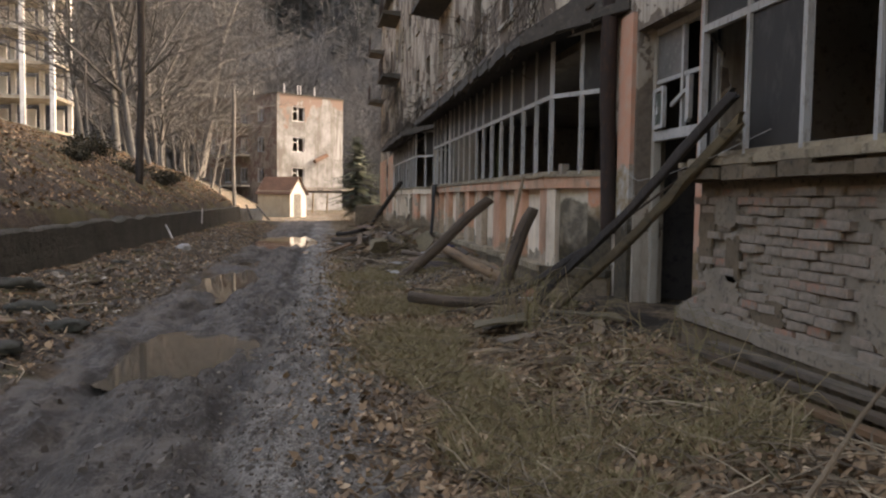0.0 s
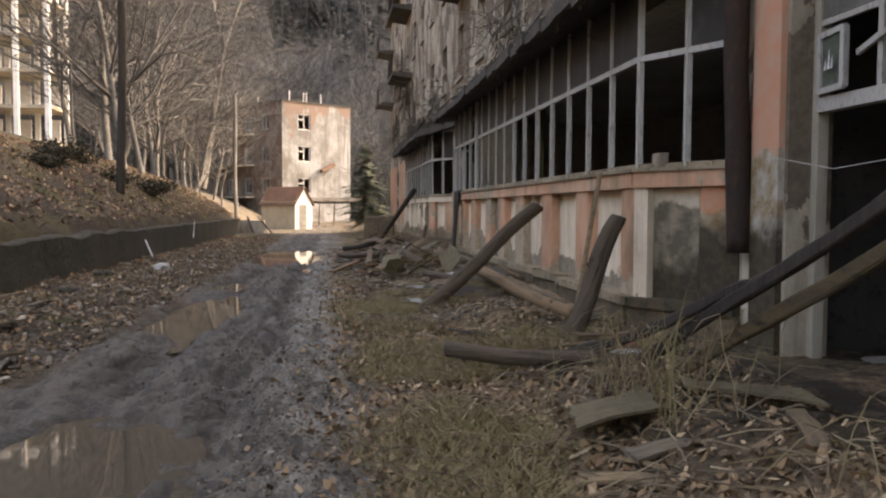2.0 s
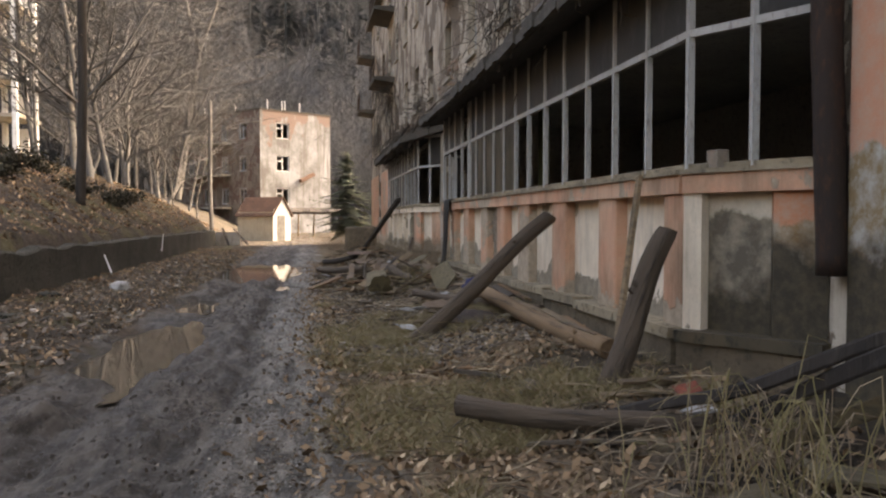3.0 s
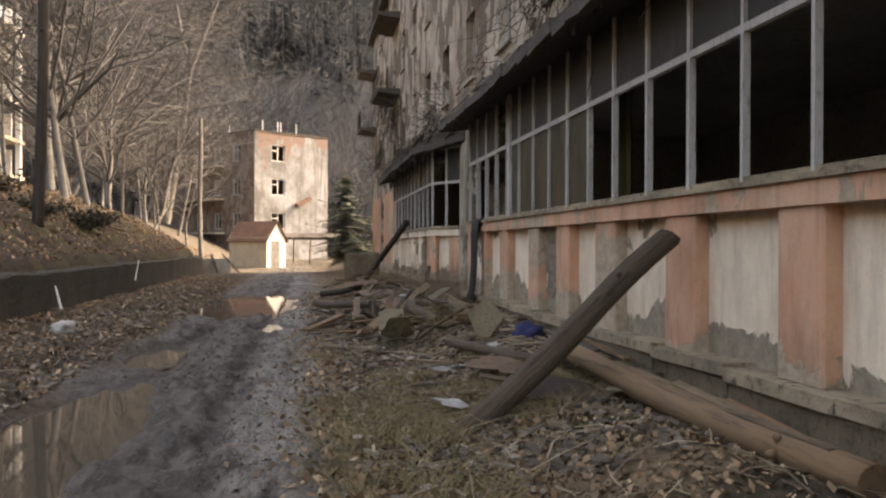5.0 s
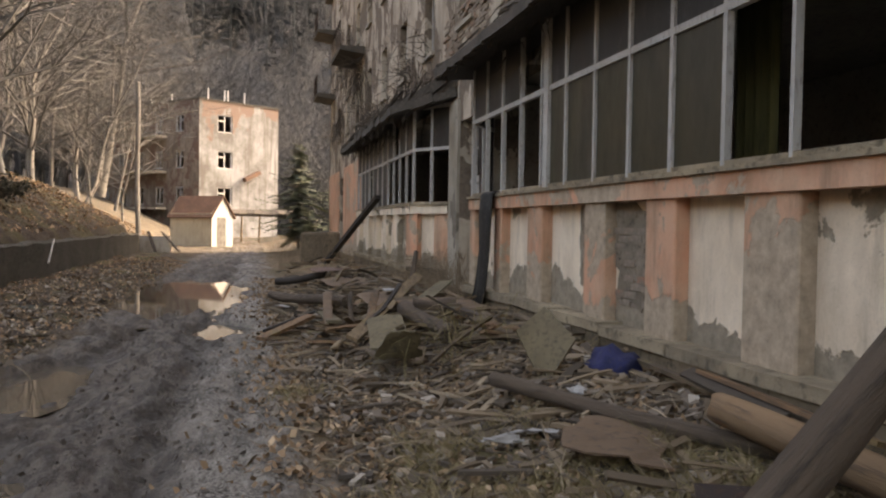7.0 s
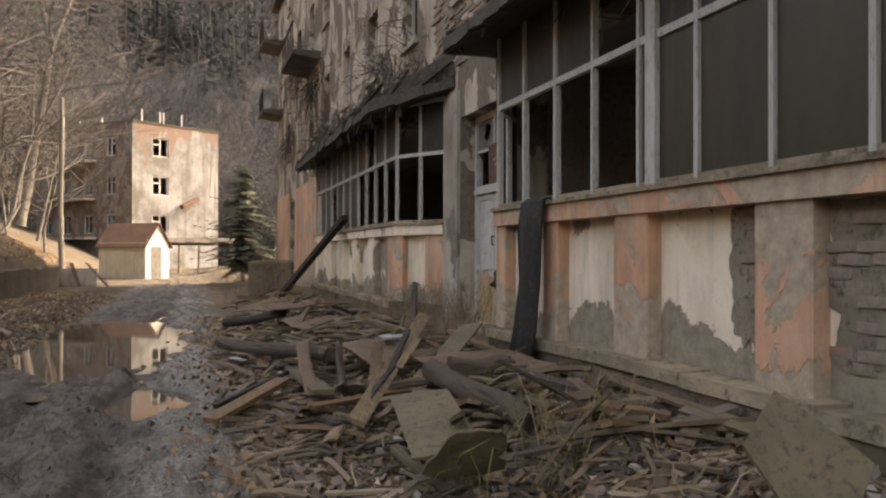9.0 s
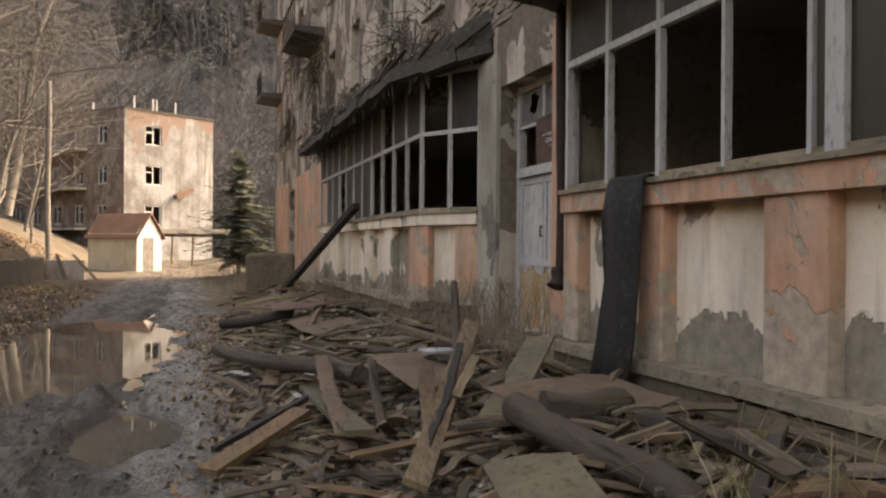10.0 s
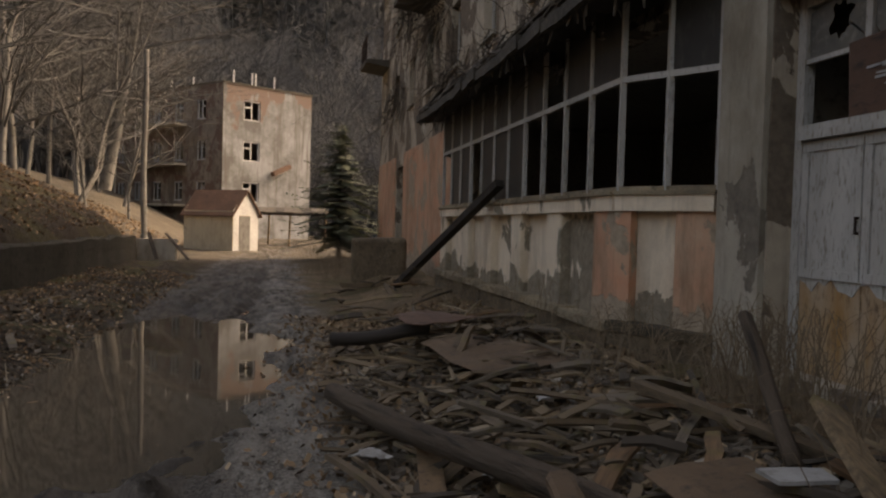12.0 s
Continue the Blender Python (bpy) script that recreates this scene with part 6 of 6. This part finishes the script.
lump("blue_rag", (2.93, 18.6, 0.30), (0.2, 0.24, 0.15), M_BLUE, "crumpled dark blue cloth in the debris", "cloth", 4)
lump("white_bag", (-3.9, 23.3, ground_at(-3.9, 23.3) + 0.06), (0.22, 0.2, 0.15), M_PALE, "dirty white bag lying on the verge", "bag", 6)
lump("black_bag", (2.94, 20.8, 0.26), (0.14, 0.14, 0.1), M_FELT, "small black bag among the planks", "bag", 8)
for i, (x, y, k) in enumerate(((-4.4, 12.3, 0.5), (-3.4, 9.9, 0.42), (-2.75, 9.0, 0.36), (-4.6, 14.6, 0.4), (-3.0, 7.7, 0.4), (-4.2, 17.5, 0.3), (-3.6, 27, 0.25), (-4.5, 20.6, 0.3))):
    lump("stone", (x, y, ground_at(x, y) + 0.04), (k * 0.7, k * 0.4, k * 0.22), M_MOSSWALL, "dark broken lump of stone on the verge", "stone", 20 + i, group="stones on the verge")
s = Shape().prism([(1.75, 42.9), (3.2, 42.7), (3.35, 43.9), (1.85, 44.1)], -0.1, [1.1, 1.15, 1.15, 1.1])
ob = solid("concrete_block", s, M_PLINTH, "large dark concrete bin standing by the wall", "concrete block")
bv = ob.modifiers.new("worn", "BEVEL")
bv.width, bv.segments = 0.12, 3
solid("low_wall", Shape().box((-5.62, 53.05, -0.2), (-3.9, 53.4, 0.72), bevel=0.05), M_PALEWALL, "pale broken end of a low wall", "wall", kind="structure")
for i, (x, q) in enumerate(((-4.3, -3.4), (-4.9, -4.5))):
    solid("leaning_board", Shape().bar((q, 52.3, 0.0), (x, 53.0, 0.95), 0.14, 0.03), M_DARKWOOD, "dark board leaning on the low wall", "board", "boards on the low wall")
solid("pale_stick", Shape().tube([(-5.0, 34.4, 0.35), (-5.2, 35.9, 0.92)], [0.022, 0.015], 6), M_FRAME, "pale stick leaning on the retaining wall", "stick")
solid("pale_stick", Shape().tube([(-4.6, 25.6, 0.15), (-5.0, 26.6, 0.55)], [0.03, 0.02], 6), M_FRAME, "pale splintered stake on the verge", "stick")

p = Vector((2.72, 10.4, ground_at(2.72, 10.4) + 0.05))
sheet("paper_packet", [p, p + Vector((0.2, 0.05, 0.02)), p + Vector((0.17, 0.2, 0.12)), p + Vector((-0.02, 0.16, 0.1))], M_RED, "faded red cardboard packet lying in the leaves", "packet", 0.02, 0.01)
p = Vector((2.62, 10.2, ground_at(2.62, 10.2) + 0.03))
sheet("old_book", [p, p + Vector((0.26, 0.03, 0.01)), p + Vector((0.25, 0.16, 0.02)), p + Vector((-0.01, 0.14, 0.02))], M_PALE, "dirty white booklet lying in the leaves", "book", 0.02, 0.006)
solid("tall_stalk", Shape().tube([(2.1, 3.2, ground_at(2.1, 3.2)), (2.26, 3.22, 0.27), (2.42, 3.2, 0.55), (2.62, 3.15, 0.85)], [0.016, 0.014, 0.011, 0.006], 7), M_STALK, "thick straw-coloured stalk bending over the leaves", "dry plant")
solid("brick_on_sill", Shape().box((3.58, 11.62, SILL + 0.036), (3.70, 11.80, SILL + 0.19), bevel=0.01), M_BRICK, "single old brick standing on the window sill", "brick")
solid("hanging_wire", Shape().tube([(3.9, 9.9, 1.9), (3.55, 8.6, 1.74), (3.3, 7.2, 1.78), (3.24, 6.2, 1.9), (3.24, 5.4, 2.05)], [0.003] * 5, 5), M_FRAME, "thin pale wire hanging across the doorway", "wire")
# curtain behind the panes
s = Shape()
n = 15
pts = [(4.12 + 0.03 * math.sin(k * 1.9), 18.2 + 0.62 * k / (n - 1), z) for z in (SILL + 0.1, HEAD - 0.05) for k in range(n)]
pts += [(x + 0.006, y, z) for x, y, z in pts]
s.add(pts, [(k, k + 1, n + k + 1, n + k) for k in range(n - 1)] + [(2 * n + k, 3 * n + k, 3 * n + k + 1, 2 * n + k + 1) for k in range(n - 1)])
solid("curtain", s, M_CURTAIN, "faded yellow-green curtain hanging behind the windows", "curtain")

# bricks
lay_bricks(wall_main, 26.2, 29.6, 4.45, 5.9, 4.137, 0.86)
lay_bricks(walls["near"], 4.0, 6.9, 0.52, 1.66, 3.535, 0.84, 0.028)
lay_bricks(walls["middle"], 19.0, 19.9, 0.72, 1.6, 3.63, 0.85)
lay_bricks(walls["middle"], 20.5, 20.75, 0.8, 1.66, 3.64, 0.9)


def plaster_patch(wall, y, z, wy, wz, material, seed, x=3.468, along=None):
    """A remnant of render left standing on the bricks, with a broken outline."""
    r = random.Random(seed)
    k = 72
    ring = []
    for i in range(k):
        a = 2 * math.pi * i / k
        cy, cz = math.cos(a), math.sin(a)
        v = Vector((cy * 1.5 + seed, cz * 1.5, seed * 0.37))
        f = 0.95 + 0.3 * noise.noise(v) + 0.17 * noise.noise(v * 3) + 0.05 * noise.noise(v * 8)
        m = max(abs(cy), abs(cz)) ** 0.6
        ring.append((y + wy * f * cy / m, min(z + wz * f * cz / m, 1.69)))
    if along:
        (ax, ay), (bx, by) = along
        pts = [(ax + (bx - ax) * p + d * 0.8, ay + (by - ay) * p + d * 0.6, q) for d in (0, 0.03) for p, q in ring]
    else:
        pts = [(x, p, q) for p, q in ring] + [(x + 0.03, p, q) for p, q in ring]
    part("render_patch", Shape().add(pts, [tuple(range(k - 1, -1, -1))] + [(i, (i + 1) % k, k + (i + 1) % k, k + i) for i in range(k)]), material, wall, "patch of old grey render")


for i, (y, z, wy, wz) in enumerate(((6.8, 1.2, 0.14, 0.36), (6.55, 0.72, 0.36, 0.2), (6.45, 1.42, 0.2, 0.14), (6.3, 1.02, 0.12, 0.2), (4.45, 0.85, 0.22, 0.3), (4.3, 1.45, 0.25, 0.2), (5.75, 0.62, 0.25, 0.12))):
    plaster_patch(walls["near"], y, z, wy, wz, M_MORTAR if i % 3 else M_PLINTH, 500 + i)
for i, (y, z, wy, wz) in enumerate(((20.62, 1.22, 0.24, 0.5), (19.45, 1.15, 0.55, 0.5))):
    plaster_patch(walls["middle"], y, z, wy, wz, M_MORTAR, 520 + i, 3.578)
lr = random.Random(63)
y = -3.0
while y < 7.0:
    w = min(lr.uniform(0.35, 0.9), 7.06 - y)
    part("sill_ledge", Shape().box((3.26 + lr.uniform(-0.02, 0.05), y, 1.70 + lr.uniform(-0.02, 0.015)), (3.56, y + w - 0.006, 1.80 + lr.uniform(-0.02, 0.02)), bevel=0.03), M_PLINTH, walls["near"], "mossy broken stone sill ledge")
    part("sill_ledge", Shape().box((3.30 + lr.uniform(-0.02, 0.08), y, 1.825), (3.56, y + w - 0.006, 1.885 + lr.uniform(-0.015, 0.02)), bevel=0.025), M_LEDGE, walls["near"], "cracked upper course of the sill ledge")
    y += w


# ---- dry growth ----
def bramble(x, y, reach, count, seed, material=None, tall=0.7, label="tangle of dry brown stalks by the wall", group="dry tangles"):
    r = random.Random(seed)
    s = Shape()
    for i in range(count):
        bx, by = x + r.gauss(0, reach * 0.5), y + r.gauss(0, reach * 0.5)
        bz = ground_at(bx, by)
        a, L, h = r.uniform(0, 6.28), r.uniform(0.2, 1.0) * reach, tall * r.uniform(0.3, 1.1)
        pts = [(bx + math.cos(a) * L * t + r.gauss(0, 0.02), min(by + math.sin(a) * L * t, 99), bz + h * math.sin(min(1.0, t * 1.15) * 2.3) * 0.95 + 0.01) for t in (0, 0.25, 0.5, 0.75, 1.0)]
        pts = [(min(px_, 3.95), py_, pz_) for px_, py_, pz_ in pts]
        s.tube(pts, [0.004, 0.0035, 0.003, 0.0022, 0.0015], 3, False)
    solid("dry_bramble", s, material or M_VINE, label, "dry plant", group, kind="stuff")


for i, (x, y, rr, c, h) in enumerate(((3.3, 26.6, 0.7, 130, 0.8), (3.6, 27.6, 0.6, 110, 0.8), (3.0, 28.6, 0.7, 90, 0.6), (2.9, 24.9, 0.5, 60, 0.7), (2.4, 9.0, 0.6, 70, 0.5), (2.0, 40.5, 0.8, 90, 1.0),
                                     (1.9, 45.5, 1.0, 120, 1.0), (1.6, 49.5, 1.2, 140, 1.0), (2.9, 31.2, 0.7, 70, 0.7), (2.6, 21.3, 0.5, 30, 0.5), (3.0, 36, 0.9, 80, 0.7))):
    bramble(x, y, rr, c, 60 + i, M_STALK, h)
for i, (x, y, rr, c, h) in enumerate(((2.3, 8.6, 0.6, 60, 0.75), (2.7, 6.0, 0.8, 50, 0.5), (1.6, 5.2, 0.8, 50, 0.35), (2.4, 4.2, 0.5, 30, 0.4), (1.2, 14.2, 0.7, 60, 0.3), (2.0, 20.6, 0.7, 60, 0.5))):
    bramble(x, y, rr, c, 90 + i, M_GRASS, h, "straw-coloured dry stalks standing in the leaves", "dry stalks")


def vine(x, y, z, wide, drop, count, seed, material=None):
    r = random.Random(seed)
    s = Shape()
    for i in range(count):
        p = Vector((x + r.uniform(-0.1, 0.05), y + r.gauss(0, wide * 0.4), z + r.gauss(0, 0.3)))
        w = Vector((r.uniform(-0.4, 0.0), r.gauss(0, 1), r.uniform(-1.0, 0.5))).normalized()
        pts = [p]
        n = r.randint(4, 8)
        for k in range(n):
            w = (w + Vector((r.gauss(0, 0.25), r.gauss(0, 0.35), r.gauss(-0.1, 0.3)))).normalized()
            q = pts[-1] + w * drop / n * r.uniform(0.5, 1.1)
            q.x = min(q.x, MAIN_X - 0.02)
            pts.append(q)
        s.tube(pts, [0.012 * (1 - 0.8 * k / n) for k in range(n + 1)], 3, False)
    solid("bare_vine", s, M_VINE, "bare dark creeper clinging to the facade", "vine", "creepers on the facade", kind="stuff")


for i, (y, z, w, d, c) in enumerate(((43.5, 7.4, 3.0, 3.0, 90), (47.5, 8.8, 3.0, 3.0, 90), (41.5, 5.2, 2.5, 1.6, 110), (33, 5.4, 2.5, 1.8, 60), (36.5, 4.6, 3.0, 1.2, 120), (30.5, 4.7, 1.5, 1.0, 60), (21, 5.6, 3.0, 2.2, 70), (15.5, 6.0, 2.5, 2.4, 60), (51.5, 6.2, 3.0, 2.4, 80), (24, 4.5, 2, 1.0, 40))):
    vine(MAIN_X - 0.08, y, z, w, d, c, 120 + i)
for i, (y, c) in enumerate(((30.5, 70), (32.5, 70), (35, 70), (37.5, 70), (13, 40), (17, 40), (22, 40))):
    vine(3.35, y, 4.15, 1.6, 0.55, c, 160 + i)


def shrub(x, y, size, seed, label="low dark evergreen shrub on the bank"):
    r = random.Random(seed)
    z0 = ground_at(x, y)
    ob = thing("shrub", (x, y, z0), label, "shrub", "shrubs on the bank")
    stems, leaves = Shape(), Shape()
    for i in range(26):
        a, e = r.uniform(0, 6.28), r.uniform(0.3, 1.3)
        w = Vector((math.cos(a) * math.cos(e), math.sin(a) * math.cos(e), math.sin(e) * 0.75))
        L = size * r.uniform(0.6, 1.1)
        base = Vector((x + r.uniform(-0.2, 0.2), y + r.uniform(-0.2, 0.2), z0 - 0.05))
        stems.tube([base, base + w * L * 0.5, base + w * L + Vector((0, 0, -0.05))], [0.015, 0.01, 0.004], 3, False)
        for j in range(34):
            p = base + w * L * r.uniform(0.3, 1.0) + Vector((r.gauss(0, 0.1), r.gauss(0, 0.1), r.gauss(0, 0.08)))
            u = Vector((r.gauss(0, 1), r.gauss(0, 1), r.gauss(0, 1))).normalized() * 0.07
            v = u.cross(Vector((r.gauss(0, 1), r.gauss(0, 1), 1))).normalized() * 0.035
            leaves.add([p - u, p - v, p + u, p + v], [(0, 1, 2, 3)])
    part("stems", stems, M_VINE, ob)
    part("foliage", leaves, M_SHRUB, ob)


for i, (x, y, k) in enumerate(((-7.0, 36.5, 1.1), (-7.8, 34.5, 1.0), (-9.0, 32.0, 1.2), (-8.6, 29.6, 1.0), (-9.6, 36, 1.0), (-7.4, 40, 0.7))):
    shrub(x, y, k, 200 + i)


# ---- rubble and sticks ----
def scatter_rubble():
    r = np.random.RandomState(31)
    n = 14000
    zone = r.rand(n)
    x = np.where(zone < 0.62, 0.55 + 2.6 * r.rand(n), np.where(zone < 0.85, -0.1 + 0.36 * r.randn(n), -5.1 + 2.6 * r.rand(n)))
    y = np.where(zone < 0.62, 13.5 + 20 * r.rand(n), np.where(zone < 0.85, 3.5 + 9 * r.rand(n) ** 1.2, 6 + 30 * r.rand(n)))
    road = (zone >= 0.62) & (zone < 0.85)
    L = np.where(road, 0.005 + 0.011 * r.rand(n), 0.012 + 0.05 * r.rand(n) ** 2.5)
    W = L * (0.35 + 0.5 * r.rand(n))
    T = np.where(road, L * 0.5, 0.006 + 0.01 * r.rand(n))
    z = height(x, y) + np.where(road, 0.0, 0.012 + 0.03 * r.rand(n))
    a = r.rand(n) * 6.283
    ti = r.randn(n, 2) * 0.25
    V = np.empty((n, 8, 3))
    k = 0
    for c in (-1, 1):
        for p, q in ((-1, -1), (1, -0.8), (0.8, 1), (-1, 0.7)):
            V[:, k, 0] = x + L * p * np.cos(a) - W * q * np.sin(a)
            V[:, k, 1] = y + L * p * np.sin(a) + W * q * np.cos(a)
            V[:, k, 2] = z + T * c + L * p * ti[:, 0] + W * q * ti[:, 1]
            k += 1
    F = np.array([(3, 2, 1, 0), (4, 5, 6, 7), (0, 1, 5, 4), (1, 2, 6, 5), (2, 3, 7, 6), (3, 0, 4, 7)])
    me = bpy.data.meshes.new("rubble")
    me.from_pydata(V.reshape(-1, 3).tolist(), [], (np.arange(n)[:, None, None] * 8 + F[None]).reshape(-1, 4).tolist())
    me.materials.append(M_RUBBLE)
    tagged(new("rubble", me), "broken slate, chips and gravel strewn on the ground", "rubble", kind="stuff")


def scatter_sticks():
    r = random.Random(44)
    s = Shape()
    for i in range(3600):
        u = r.random()
        x = r.uniform(0.5, 3.1) if u < 0.7 else r.uniform(-5.0, -2.4)
        y = 2.4 + 32 * r.random() ** 1.5
        a, L = r.uniform(0, 6.28), r.uniform(0.1, 0.5)
        p = Vector((x, y, ground_at(x, y) + r.uniform(0.01, 0.05)))
        q = p + Vector((math.cos(a) * L, math.sin(a) * L, 0))
        q.z = ground_at(q.x, q.y) + r.uniform(0.01, 0.12)
        s.tube([p, p.lerp(q, 0.5) + Vector((r.gauss(0, 0.02), r.gauss(0, 0.02), 0.015)), q], [0.006, 0.005, 0.003], 3, False)
    solid("fallen_sticks", s, M_STRAW, "thin dead sticks scattered in the litter", "sticks", kind="stuff")


def scatter_blocks(name, n, seed, xs, ys, sizes, sink, material, label, category):
    """Small uneven stones or lumps lying on the track, past counting."""
    r = np.random.RandomState(seed)
    x = np.clip(xs[0] + xs[1] * r.randn(n), xs[2], xs[3])
    y = ys[0] + (ys[1] - ys[0]) * r.rand(n) ** 1.4
    keep = fbm(x * 1.1 + seed, y * 0.6, 3) > -0.12 - 0.2 * r.rand(n)
    x, y = x[keep], y[keep]
    n = len(x)
    L = sizes[0] + (sizes[1] - sizes[0]) * r.rand(n) ** 3
    W, T = L * (0.5 + 0.5 * r.rand(n)), L * (0.35 + 0.3 * r.rand(n))
    z = height(x, y) + T * (0.5 - sink)
    a = r.rand(n) * 6.283
    ti = r.randn(n, 2) * 0.3
    V = np.empty((n, 8, 3))
    k = 0
    for c in (-1, 1):
        top = 0.62 if c > 0 else 1.0
        for p, q in ((-1, -0.3), (-0.2, -1), (1, 0.2), (0.1, 0.9)):
            V[:, k, 0] = x + top * (L * p * np.cos(a) - W * q * np.sin(a))
            V[:, k, 1] = y + top * (L * p * np.sin(a) + W * q * np.cos(a))
            V[:, k, 2] = z + T * c + L * p * ti[:, 0] + W * q * ti[:, 1]
            k += 1
    F = np.array([(4, 5, 6, 7), (0, 1, 5, 4), (1, 2, 6, 5), (2, 3, 7, 6), (3, 0, 4, 7)])
    me = bpy.data.meshes.new(name)
    me.from_pydata(V.reshape(-1, 3).tolist(), [], (np.arange(n)[:, None, None] * 8 + F[None]).reshape(-1, 4).tolist())
    me.materials.append(material)
    tagged(new(name, me), label, category, kind="stuff")


scatter_blocks("gravel", 34000, 51, (-0.02, 0.22, -0.7, 0.5), (2.6, 26), (0.003, 0.013), 0.5, M_GRAVEL, "pale gravel trodden into the track", "gravel")
scatter_blocks("mud_clods", 6500, 52, (-1.0, 0.7, -2.6, 0.4), (3.0, 30), (0.005, 0.045), 0.75, M_CLOD, "dark lumps of churned mud on the track", "mud")
scatter_blocks("verge_stones", 6000, 53, (-3.8, 0.8, -5.1, -2.5), (5.0, 40), (0.01, 0.09), 0.4, M_RUBBLE, "dark stones and clods on the verge", "stones")
scatter_rubble()
scatter_sticks()
